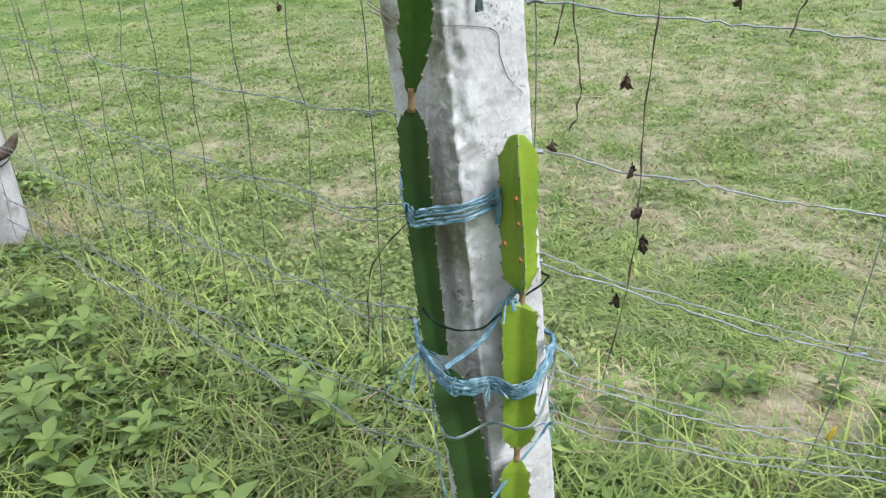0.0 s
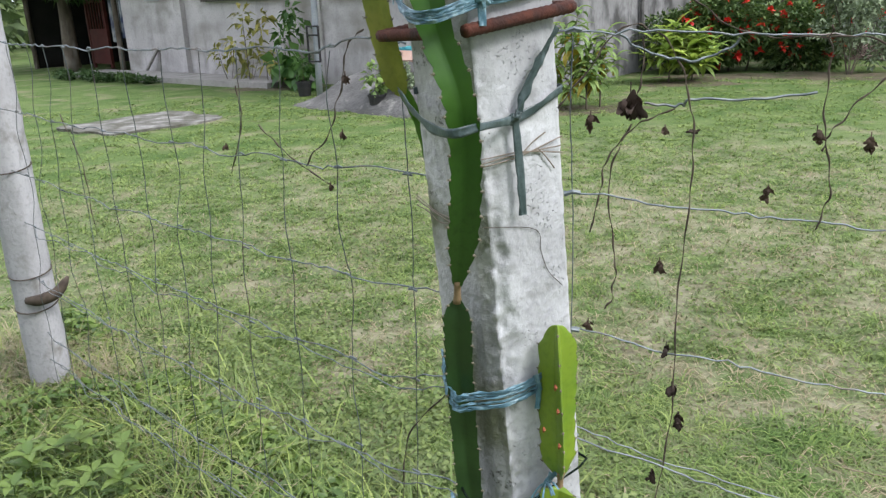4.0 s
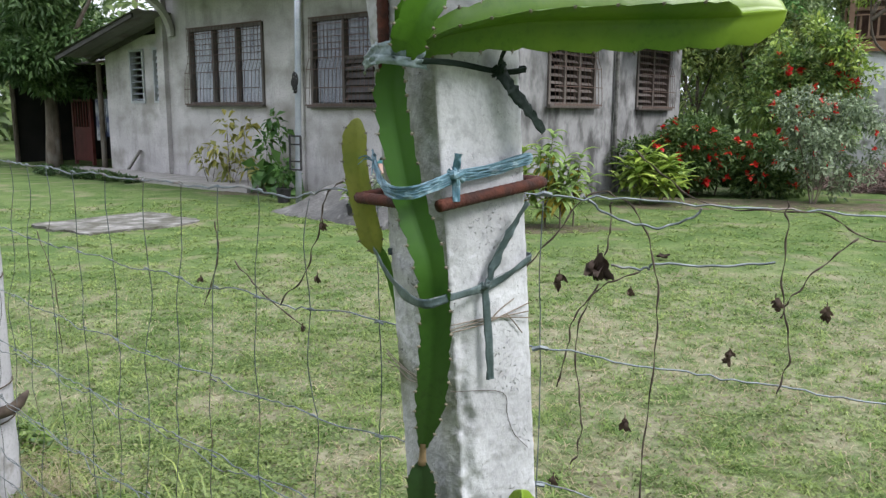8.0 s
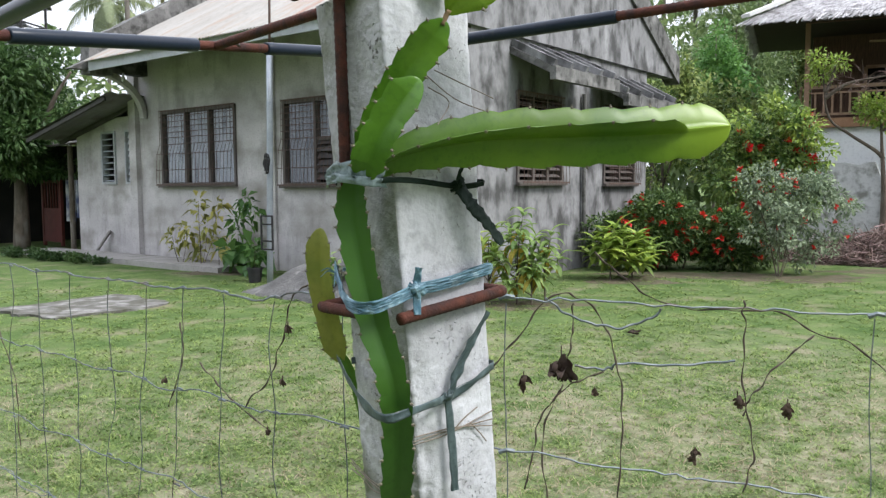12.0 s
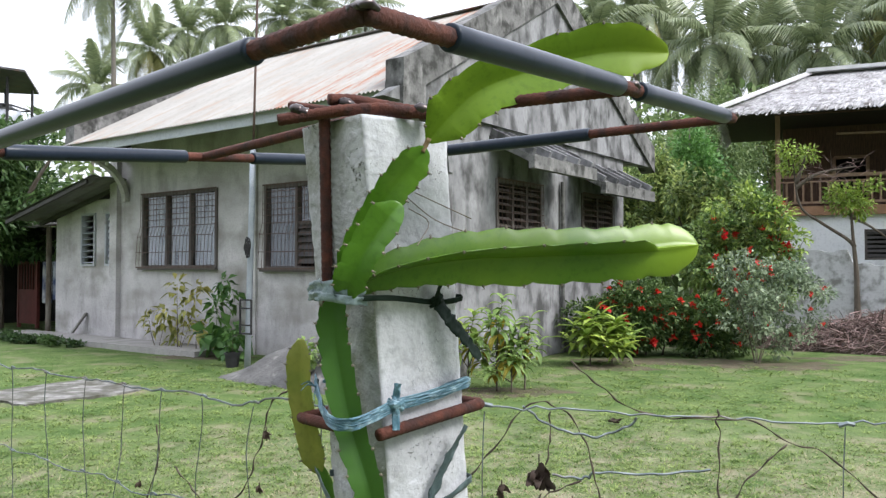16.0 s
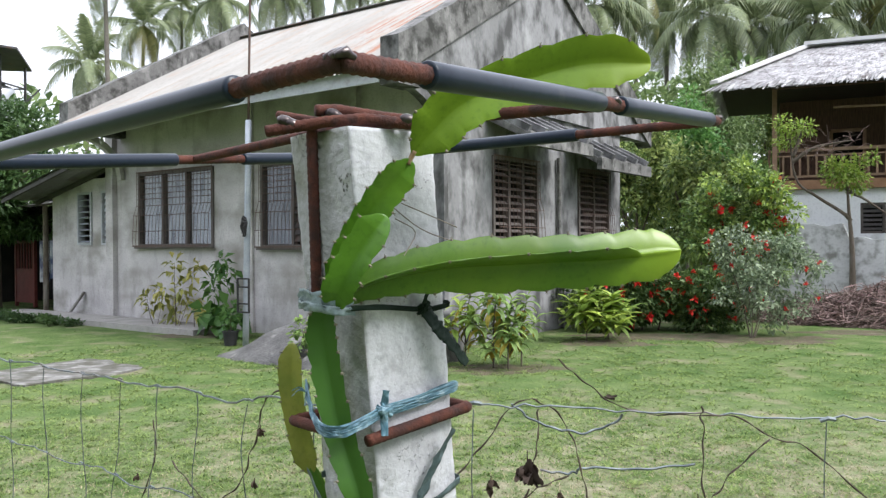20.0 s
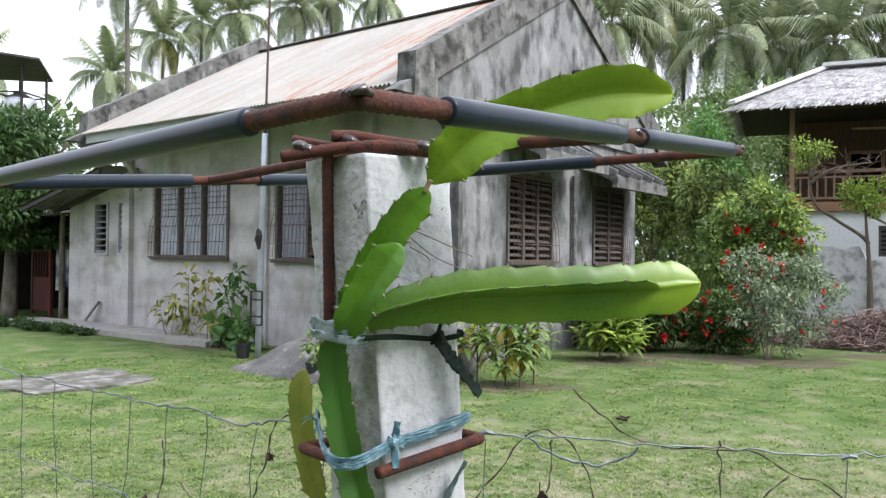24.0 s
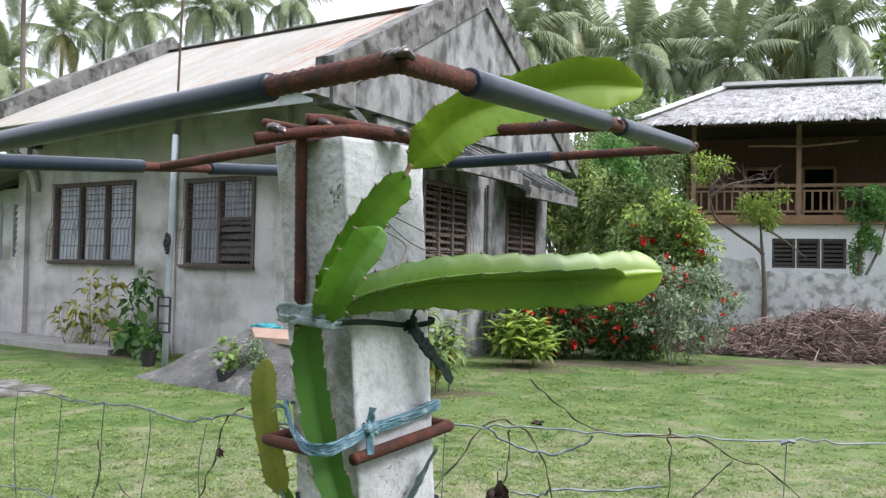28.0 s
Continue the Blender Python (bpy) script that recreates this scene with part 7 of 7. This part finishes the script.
    cactus("lower_joint", [(-0.14, 1.12, 0.965), (-0.146, 1.125, 1.03), (-0.16, 1.128, 1.09), (-0.184, 1.13, 1.14)], 0.0095, M_CACTUS, e, 3.0, 6, (1, 0, 0), 0.4, spines=False)


def strip(pts, width, parent, mat, name="strand", n=36, crumple=0.0025, label="", twist=0.0, seed=0):
    """A crumpled plastic strip lying along pts, its flat side turned away from the post."""
    P = spline(pts, n)
    vs = []
    across = 4
    for i, p in enumerate(P):
        d = (P[min(i + 1, n - 1)] - P[max(i - 1, 0)]).normalized()
        out = p - post_c(p.z)
        out = (out - d * out.dot(d)).normalized()
        side = d.cross(out)
        ang = twist * i / n
        side, out = side * math.cos(ang) + out * math.sin(ang), out * math.cos(ang) - side * math.sin(ang)
        w = width * (0.85 + 0.3 * noise.noise(Vector((i * 0.3, seed, 2))))
        for layer in (1, -1):
            for k in range(across + 1):
                u = k / across - 0.5
                vs.append(p + side * u * w + out * (crumple * noise.noise(Vector((i * 0.45, k * 1.3, seed))) + layer * 0.0004))
    m = 2 * (across + 1)
    fs = []
    for i in range(n - 1):
        a, b = i * m, (i + 1) * m
        for k in range(across):
            fs.append((a + k, a + k + 1, b + k + 1, b + k))
            fs.append((b + across + 1 + k, b + across + 2 + k, a + across + 2 + k, a + across + 1 + k))
        fs.append((a, b, b + across + 1, a + across + 1))
        fs.append((a + across, a + 2 * across + 1, b + 2 * across + 1, b + across))
    return part(name, Shape().add(vs, fs), mat, parent, label, True)


def behind(z, k=1.08):
    """Three points round the hidden faces of the post, from its right edge to its left edge."""
    out = []
    for a, b in ((1, -0.8), (1, 1), (-1, 1)):
        out.append(post_c(z) + (PR * a + PL * b) * 0.0655 * k)
    return out


def shreds(p, n, length, parent, mat, seed, width=0.003):
    rng = random.Random(seed)
    for k in range(n):
        q = Vector(p)
        d = Vector((rng.uniform(-1, 1), rng.uniform(-1.2, -0.1), rng.uniform(-0.8, 0.5))).normalized()
        L = length * rng.uniform(0.4, 1)
        strip([q, q + d * L * 0.5 + Vector((0, 0, 0.003)), q + d * L - Vector((0, 0, 0.2 * L))], width, parent, mat, "loose_end", 10, 0.001, seed=seed + k)


def tie_knot(p, parent, mat, seed, r):
    """A crumpled knot: a small uneven lump wrapped by short crossing strips."""
    rng = random.Random(seed)
    p = Vector(p)
    lump = Shape().tube([p + Vector((-r, -r * 0.4, 0)), p + Vector((-r * 0.4, -r * 0.3, r * 0.2)), p + Vector((r * 0.5, r * 0.1, -r * 0.1)), p + Vector((r, r * 0.6, 0))], [r * 0.3, r * 0.62, r * 0.55, r * 0.25], 7)
    part("knot", lump, mat, parent)
    for k in range(4):
        a = Vector((rng.uniform(-1, 1), rng.uniform(-0.3, 0.3), rng.uniform(-1, 1))).normalized() * r * 1.4
        o = Vector((0.3, -1, 0)) * r * rng.uniform(0.4, 0.8)
        strip([p - a, p + o, p + a], r * 0.7, parent, mat, "fold", 10, r * 0.35, seed=seed + k)


def build_ties():
    t = thing("upper_tie", "pale plastic strip tied round the stem top, dark ends", "tie")
    strip([(-0.189, 1.089, 1.379), (-0.17, 1.02, 1.382), (-0.15, 0.945, 1.384), (-0.12, 0.925, 1.38), (-0.1, 0.94, 1.374)], 0.022, t, M_TIE4, seed=1, crumple=0.006)
    strip([(-0.187, 1.085, 1.368), (-0.172, 1.0, 1.372), (-0.148, 0.938, 1.374), (-0.115, 0.923, 1.37), (-0.095, 0.944, 1.368)], 0.012, t, M_TIE4, seed=4, crumple=0.005)
    strip([(-0.1, 0.935, 1.372), (-0.064, 0.965, 1.371), (-0.013, 1.016, 1.364), (0.015, 1.04, 1.367), *behind(1.37, 1.06)], 0.008, t, M_TIE3, "dark_strand", seed=2)
    strip([(-0.013, 1.012, 1.366), (0.003, 1.013, 1.342), (0.02, 1.016, 1.322), (0.042, 1.018, 1.292)], 0.026, t, M_TIE3, "hanging_end", seed=3, crumple=0.004)
    strip([(-0.015, 1.011, 1.364), (-0.012, 1.0, 1.375), (-0.008, 0.995, 1.39)], 0.008, t, M_TIE3, "hanging_end", 12, seed=5)
    tie_knot((-0.014, 1.01, 1.366), t, M_TIE3, 101, 0.008)
    b = thing("blue_hoop_tie", "frayed blue plastic twine tied at the hoop", "tie")
    for s, dz in ((1, 0.0), (2, 0.004), (3, -0.005), (4, 0.002), (5, -0.002), (6, 0.006)):
        strip([(-0.173, 1.045, 1.262 + dz), (-0.158, 0.995, 1.238 + dz), (-0.14, 0.948, 1.225 + dz), (-0.112, 0.928, 1.225 + dz), (-0.085, 0.945, 1.233 + dz), (-0.063, 0.972, 1.24 + dz), (-0.026, 1.006, 1.245 + dz), (0.024, 1.044, 1.258 + dz), *behind(1.255, 1.06)], 0.0048, b, M_TIE, n=60, seed=s * 7, crumple=0.005)
    strip([(-0.06, 0.964, 1.268), (-0.063, 0.968, 1.243), (-0.062, 0.962, 1.212)], 0.011, b, M_TIE, "loose_end", 16, 0.004, seed=9)
    tie_knot((-0.063, 0.966, 1.242), b, M_TIE, 103, 0.0085)
    shreds((-0.17, 1.03, 1.255), 3, 0.03, b, M_TIE, 21)
    c = thing("teal_tie", "teal plastic strip knotted on the post with hanging ends", "tie")
    strip([(-0.183, 1.112, 1.128), (-0.16, 1.06, 1.11), (-0.132, 0.99, 1.098), (-0.1, 0.916, 1.099), (-0.07, 0.93, 1.103), (-0.027, 1.003, 1.101), (0.003, 1.031, 1.113), (0.026, 1.049, 1.127), *behind(1.13, 1.05)], 0.0125, c, M_TIE2, seed=11, crumple=0.003)
    strip([(-0.027, 1.0, 1.1), (-0.024, 1.003, 1.06), (-0.021, 1.005, 1.02), (-0.019, 1.006, 0.98)], 0.0125, c, M_TIE2, "hanging_end", 18, 0.003, seed=12)
    strip([(-0.024, 1.003, 1.104), (-0.012, 1.012, 1.14), (0.004, 1.02, 1.17), (0.025, 1.028, 1.205)], 0.0135, c, M_TIE2, "upper_end", 20, 0.006, seed=13)
    tie_knot((-0.028, 1.0, 1.103), c, M_TIE2, 105, 0.0075)
    d = thing("blue_tie", "blue plastic twine wound round the post and stems", "tie")
    for s, dz in ((1, 0.012), (2, 0.004), (3, -0.008), (4, 0.008), (5, -0.003), (6, -0.011)):
        strip([(-0.139, 1.108, 0.738 + dz), (-0.128, 1.04, 0.728 + dz), (-0.112, 0.985, 0.728 + dz), (-0.088, 0.985, 0.73 + dz), (-0.046, 0.992, 0.731 + dz), (-0.003, 1.024, 0.736 + dz), (0.02, 1.05, 0.74 + dz), *behind(0.735, 1.06)], 0.004, d, M_TIE, n=60, seed=s * 5 + 1, crumple=0.006)
    strip([(-0.004, 1.02, 0.752), (-0.001, 1.024, 0.725), (-0.003, 1.022, 0.7)], 0.01, d, M_TIE, "loose_end", 14, 0.004, seed=8)
    e = thing("blue_tie", "frayed blue twine and wire twisted round the stems", "tie")
    strip([(-0.125, 1.1, 0.575), (-0.105, 1.005, 0.572), (-0.07, 0.99, 0.556), (-0.031, 1.003, 0.548), (0.0, 1.01, 0.57), (0.03, 1.03, 0.582), (0.066, 1.062, 0.592), *behind(0.585, 1.06)], 0.004, e, M_TIE3, "dark_strand", seed=31, crumple=0.004)
    for s, dx in ((1, 0.0), (2, 0.006)):
        strip([(0.016 + dx, 1.018, 0.602), (0.0, 1.012, 0.572), (-0.02, 1.006, 0.54), (-0.045, 0.985, 0.525), (-0.08, 0.965, 0.51)], 0.008, e, M_TIE, seed=33 + s, crumple=0.006)
    shreds((0.008, 1.012, 0.59), 6, 0.035, e, M_TIE, 41)
    f = thing("blue_tie", "thick frayed blue twine band low on the post", "tie")
    for s, dz in ((1, 0.0), (2, 0.008), (3, -0.007), (4, 0.003), (5, 0.012), (6, -0.003), (7, 0.006), (8, -0.011)):
        strip([(-0.135, 1.12, 0.485 + dz), (-0.118, 1.03, 0.495 + dz), (-0.085, 0.963, 0.492 + dz), (-0.06, 0.963, 0.475 + dz), (-0.017, 1.0, 0.455 + dz), (0.02, 0.975, 0.458 + dz), (0.05, 1.0, 0.466 + dz), (0.076, 1.07, 0.475 + dz), *behind(0.48, 1.08)], 0.0036, f, M_TIE, n=70, seed=50 + s, crumple=0.008)
    shreds((-0.12, 1.03, 0.495), 16, 0.075, f, M_TIE, 61, 0.002)
    shreds((-0.02, 0.995, 0.455), 8, 0.035, f, M_TIE, 67, 0.002)
    shreds((0.08, 1.07, 0.47), 5, 0.08, f, M_TIE, 71)
    g = thing("blue_tie", "thin blue plastic strip round both stems", "tie")
    strip([(-0.125, 1.12, 0.44), (-0.1, 1.01, 0.39), (-0.075, 0.965, 0.384), (-0.02, 0.998, 0.387), (0.02, 0.972, 0.395), (0.05, 0.99, 0.403), (0.08, 1.075, 0.44), *behind(0.44, 1.08)], 0.007, g, M_TIE4, seed=80)
    h = thing("blue_tie", "blue twine tied near the foot of the post", "tie")
    strip([(-0.118, 1.13, 0.38), (-0.112, 1.08, 0.3), (-0.09, 0.99, 0.24), (-0.05, 0.955, 0.232), (-0.02, 0.99, 0.245), (0.01, 1.01, 0.28), (0.06, 1.06, 0.315), (0.08, 1.09, 0.33), *behind(0.34, 1.06)], 0.007, h, M_TIE, seed=90)
    shreds((0.07, 1.07, 0.325), 6, 0.03, h, M_TIE, 95)


F0, F1 = Vector((-0.1, 1.2, 0)), Vector((-1.66, 2.46, 0))


def wavy(pts, amp, seed, n):
    return [p + Vector((noise.noise(Vector((i * 0.16, seed, 0))), noise.noise(Vector((i * 0.16, seed, 5))), noise.noise(Vector((i * 0.16, seed, 9))))) * amp for i, p in enumerate(spline(pts, n))]


def crimped(pts, amp, seed, n):
    """A wire that wanders slowly and carries many small kinks."""
    return [p + Vector((0.3 * noise.noise(Vector((i * 0.9, seed, 3))), 0.3 * noise.noise(Vector((i * 0.9, seed, 6))), noise.noise(Vector((i * 1.1, seed, 8))))) * 0.0065 for i, p in enumerate(wavy(pts, amp, seed, n))]


def build_fence():
    fl = thing("wire_fence", "galvanised woven wire fence running to the next post", "fence", group="fence runs")
    d = (F1 - F0).normalized()
    for k, z in enumerate((1.185, 0.98, 0.78, 0.61, 0.42, 0.22, 0.12)):
        sag = 0.02 + 0.02 * (k > 3)
        pts = [F0 + d * s + Vector((0, 0, z + (0.02 if s < 0.1 else 0) - sag * math.sin(math.pi * s / 2.13))) for s in np.linspace(0.0, 2.13, 9)]
        part("line_wire", Shape().tube(crimped(pts, 0.014, k, 90), 0.0014 if k else 0.0019, 5), M_WIRE, fl)
        if k > 2:
            part("line_wire", Shape().tube(crimped([p + Vector((0.01, 0.02, -0.035)) for p in pts], 0.03, k + 20, 90), 0.0012, 5), M_WIRE, fl)
    for k in range(13):
        s = 0.12 + k * 0.158
        b = F0 + d * s
        pts = [b + Vector((0.015 * math.sin(k + z * 3), 0, z)) + d * 0.06 * (1.18 - z) for z in np.linspace(1.17, -0.05, 7)]
        part("stay_wire", Shape().tube(crimped(pts, 0.02, 40 + k, 44), 0.001, 4), M_STAY, fl)
        for z in (1.185, 0.98, 0.78, 0.61, 0.42):
            c = b + d * 0.06 * (1.18 - z) + Vector((0.012 * math.sin(k + z * 3), 0, z - 0.02 * math.sin(math.pi * s / 2.13)))
            part("knot", Shape().tube([c - d * 0.01, c + Vector((0, -0.003, 0.003)), c + d * 0.01], 0.0021, 5), M_WIRE, fl)
    fr = thing("wire_fence", "slack galvanised wire fence hung with dead vine", "fence", group="fence runs")
    rows = ((1.192, 0.06), (0.948, 0.165), (0.717, 0.255), (0.524, 0.4), (0.3, 0.38), (0.19, 0.3))
    for k, (z0, sl) in enumerate(rows):
        pts = [Vector((x, 1.26 + 0.01 * math.sin(3 * x + k), z0 - sl * 0.9 * math.tanh((x - 0.05) / 0.9))) for x in np.linspace(0.03, 3.0, 24)]
        part("line_wire", Shape().tube(crimped(pts, 0.009, 70 + k, 160), 0.0016, 5), M_WIRE, fr)
        if k > 2:
            part("line_wire", Shape().tube(crimped([p + Vector((0, 0.01, 0.012)) for p in pts], 0.013, 90 + k, 160), 0.0013, 5), M_WIRE, fr)
    for k in range(14):
        x = 0.06 + k * 0.19
        if k in (1, 2):
            continue
        pts = [Vector((x - 0.13 * max(0, 0.65 - z) ** 1.5, 1.262, z - 0.05 * math.tanh(x))) for z in np.linspace(1.185, 0.0, 8)]
        part("stay_wire", Shape().tube(crimped(pts, 0.01, 120 + k, 36), 0.0011, 4), M_WIRE, fr)
        for z0, sl in rows[:4]:
            z = z0 - sl * 0.9 * math.tanh((x - 0.05) / 0.9)
            part("knot", Shape().tube([(x - 0.012, 1.259, z - 0.002), (x, 1.256, z + 0.003), (x + 0.012, 1.259, z)], 0.0036, 5), M_WIRE, fr)
    rng = random.Random(4)
    vines = (
        ((0.03, 1.27, 1.071), (0.079, 1.27, 1.126), (0.122, 1.27, 1.184), (0.166, 1.27, 1.194), (0.211, 1.27, 1.153), (0.231, 1.265, 1.091), (0.243, 1.262, 1.009), (0.238, 1.262, 0.907), (0.229, 1.262, 0.763), (0.229, 1.262, 0.623), (0.218, 1.262, 0.461), (0.185, 1.262, 0.271)),
        ((0.166, 1.27, 1.18), (0.163, 1.27, 1.117), (0.146, 1.27, 1.067)),
        ((0.214, 1.27, 1.071), (0.159, 1.27, 1.049), (0.116, 1.27, 0.998), (0.103, 1.27, 0.943), (0.09, 1.27, 0.88)),
        ((0.15, 1.272, 1.05), (0.118, 1.272, 0.97), (0.126, 1.272, 0.86), (0.13, 1.272, 0.795), (0.117, 1.272, 0.747)),
        ((0.541, 1.27, 1.128), (0.499, 1.27, 1.092), (0.45, 1.27, 1.038), (0.433, 1.265, 1.002)),
        ((0.428, 1.262, 1.185), (0.43, 1.264, 1.15), (0.432, 1.264, 1.05), (0.447, 1.264, 0.95), (0.437, 1.264, 0.88)),
        ((0.2, 1.28, 1.26), (0.244, 1.272, 1.22), (0.306, 1.27, 1.181), (0.402, 1.27, 1.168), (0.488, 1.27, 1.164), (0.541, 1.27, 1.133), (0.608, 1.27, 1.109), (0.7, 1.27, 1.03)),
        ((0.122, 1.27, 1.189), (0.167, 1.27, 1.158), (0.22, 1.27, 1.142), (0.272, 1.27, 1.149), (0.306, 1.27, 1.17)),
        ((0.168, 1.27, 1.081), (0.221, 1.27, 1.074), (0.238, 1.27, 1.083), (0.326, 1.27, 1.082), (0.422, 1.27, 1.087)),
        ((-0.265, 1.335, 1.203), (-0.301, 1.364, 1.175), (-0.32, 1.38, 1.103), (-0.353, 1.407, 1.027), (-0.414, 1.457, 0.961)),
        ((-0.573, 1.587, 1.099), (-0.568, 1.583, 1.03), (-0.615, 1.621, 0.915)),
        ((-1.288, 2.172, 0.986), (-1.213, 2.11, 0.84), (-1.202, 2.101, 0.652)),
        ((-0.521, 1.544, 1.027), (-0.449, 1.485, 0.975), (-0.362, 1.414, 0.936)),
        ((-0.14, 1.24, 0.62), (-0.155, 1.245, 0.601), (-0.231, 1.307, 0.48), (-0.25, 1.323, 0.323)),
    )
    for k, v in enumerate(vines):
        pale = k in (7, 8)
        pts = wavy(v, 0.006, 200 + k, 12 * len(v))
        rad = [0.0018 * (0.7 + 0.3 * math.sin(i * 0.7)) for i in range(len(pts))]
        if pale:
            part("loose_wire", Shape().tube(pts, 0.002, 5), M_WIRE, fr)
        else:
            solo("dead_vine", Shape().tube(pts, rad, 6), M_VINE, "thin dead brown vine tangled in the fence wire", "vine", True, "dead vines")
    spots = ((0.147, 1.27, 1.08, 0.03), (0.088, 1.27, 1.056, 0.02), (0.424, 1.27, 1.024, 0.02), (0.503, 1.27, 1.011, 0.02), (0.357, 1.27, 0.932, 0.014), (0.2, 1.27, 1.038, 0.012), (0.2, 1.27, 0.821, 0.018), (0.088, 1.27, 0.718, 0.018), (0.215, 1.265, 0.675, 0.02), (0.227, 1.265, 0.602, 0.022), (0.241, 1.265, 0.544, 0.024), (0.2, 1.27, 0.433, 0.02), (0.359, 1.27, 0.941, 0.012), (-0.322, 1.382, 1.028, 0.014), (-0.308, 1.37, 1.125, 0.014), (-0.358, 1.411, 0.93, 0.012), (-0.621, 1.626, 0.971, 0.012))
    for x, y, z, r in spots:
        r *= 0.72 if r < 0.03 else 1
        sh = Shape()
        for k in range(12):
            a = Vector((rng.uniform(-0.42, 0.42), rng.uniform(-0.4, 0.4), rng.uniform(-1, -0.25))).normalized()
            b = a.cross(Vector((0.3, 1, 0.2))).normalized()
            n = a.cross(b)
            L = r * rng.uniform(0.6, 1.35)
            q = Vector((x + rng.uniform(-0.25, 0.25) * r, y, z + rng.uniform(0.0, 0.7) * r))
            vs = []
            for i in range(6):
                t = i / 5
                w = L * 0.24 * math.sin(math.pi * (0.08 + 0.86 * t)) * (1 + 0.25 * math.sin(9 * t + k))
                curl = n * 0.5 * L * math.sin(2.4 * t + k)
                vs += [q + a * L * t + b * w + curl * 0.5 + n * w * 0.8, q + a * L * t + curl, q + a * L * t - b * w + curl * 0.5 + n * w * 0.7]
            sh.add(vs, [(3 * i + j, 3 * i + j + 1, 3 * i + j + 4, 3 * i + j + 3) for i in range(5) for j in range(2)])
        sh.tube([(x, y, z + r * 1.1), (x, y, z)], 0.0012, 4)
        solo("dead_leaf", sh, M_DRYLEAF if r > 0.025 or z < 0.7 else M_DRYLEAF2, "shrivelled dark brown leaf caught on the wire", "leaf", True, "dead leaves")
    # neighbouring post
    np_ = thing("fence_post", "whitewashed round-edged concrete fence post bound with wire", "post")
    vs, n, rings = [], 16, 30
    for i in range(rings + 1):
        z = -0.3 + 1.62 * i / rings
        c = Vector((-1.683, 2.49, z))
        for k in range(n):
            th = k * math.tau / n + 0.4
            r = 0.057 / max(abs(math.cos(th)), abs(math.sin(th))) ** 0.55
            q = c + Vector((math.cos(th), math.sin(th), 0)) * r
            vs.append(q + Vector((math.cos(th), math.sin(th), 0)) * 0.004 * noise.noise(q * 25))
    fs = [(i * n + k, i * n + (k + 1) % n, (i + 1) * n + (k + 1) % n, (i + 1) * n + k) for i in range(rings) for k in range(n)] + [tuple(range(n))[::-1], tuple(rings * n + k for k in range(n))]
    part("shaft", Shape().add(vs, fs), M_POST2, np_, smooth=True)
    for z in (0.3, 0.42, 0.78):
        c = Vector((-1.683, 2.49, z))
        part("binding_wire", Shape().tube([c + Vector((0.069 * math.cos(t * 0.4), 0.069 * math.sin(t * 0.4), 0.012 * math.sin(t * 0.4))) for t in range(17)], 0.0025, 5), M_VINE, np_)
    part("peg", Shape().tube(spline([(-1.68, 2.44, 0.33), (-1.63, 2.43, 0.335), (-1.575, 2.45, 0.355), (-1.54, 2.47, 0.405)], 10), [0.014, 0.016, 0.018, 0.019, 0.02, 0.02, 0.019, 0.017, 0.013, 0.005], 8), M_VINE, np_, "dark wooden peg", True)


def build_scraps():
    """The strands on the post's shaded face, a yellow leaf in the wire and a curled dead leaf on the lawn."""
    bound = thing("dry_tendril", "thin pale dry tendrils clinging to the post", "tendril")
    for dz, k in ((0.0, 0), (-0.009, 1), (0.005, 2)):
        pts = [(-0.166, 1.116, 0.978 + dz), (-0.15, 1.094, 0.972 + 0.6 * dz), (-0.134, 1.073, 0.965 + dz), (-0.113, 1.046, 0.962 + 0.4 * dz)]
        part("strand", Shape().tube(wavy(pts, 0.004, 300 + k, 16), 0.0009, 5), M_ROOT, bound)

    def leaf(at, along, across, length, width, curl):
        at, along, across = Vector(at), Vector(along).normalized(), Vector(across).normalized()
        rise = along.cross(across)
        vs = []
        for i in range(9):
            t = i / 8
            w = width * math.sin(math.pi * (0.04 + 0.93 * t) ** 0.85) / 2
            for j in (-1, -0.5, 0, 0.5, 1):
                vs.append(at + along * length * t + across * w * j + rise * (curl * length * (t - 0.5) ** 2 + curl * width * j * j))
        return Shape().add(vs, [(5 * i + j, 5 * i + j + 1, 5 * i + j + 6, 5 * i + j + 5) for i in range(8) for j in range(4)])

    solo("yellow_leaf", leaf((0.61, 1.262, 0.12), (0.35, 0, 1), (0.8, 0.3, -0.3), 0.036, 0.02, 0.2), L_YEL, "yellowed leaf caught in the fence wire", "leaf", True)
    for k, (x, y, az, ln) in enumerate(((1.5, 7.3, 0.2, 0.13), (1.59, 7.25, 2.6, 0.1), (1.55, 7.34, 1.3, 0.08))):
        solo("fallen_leaf", leaf((x, y, 0.015), (math.cos(az), math.sin(az), 0.1), (-math.sin(az), math.cos(az), 0.15), ln, 0.055, 0.3), M_DRYLEAF, "curled dark dead leaf lying on the lawn", "leaf", True, "fallen leaves")


build_scraps()
build_post()
build_frame()
build_cacti()
build_ties()
build_fence()
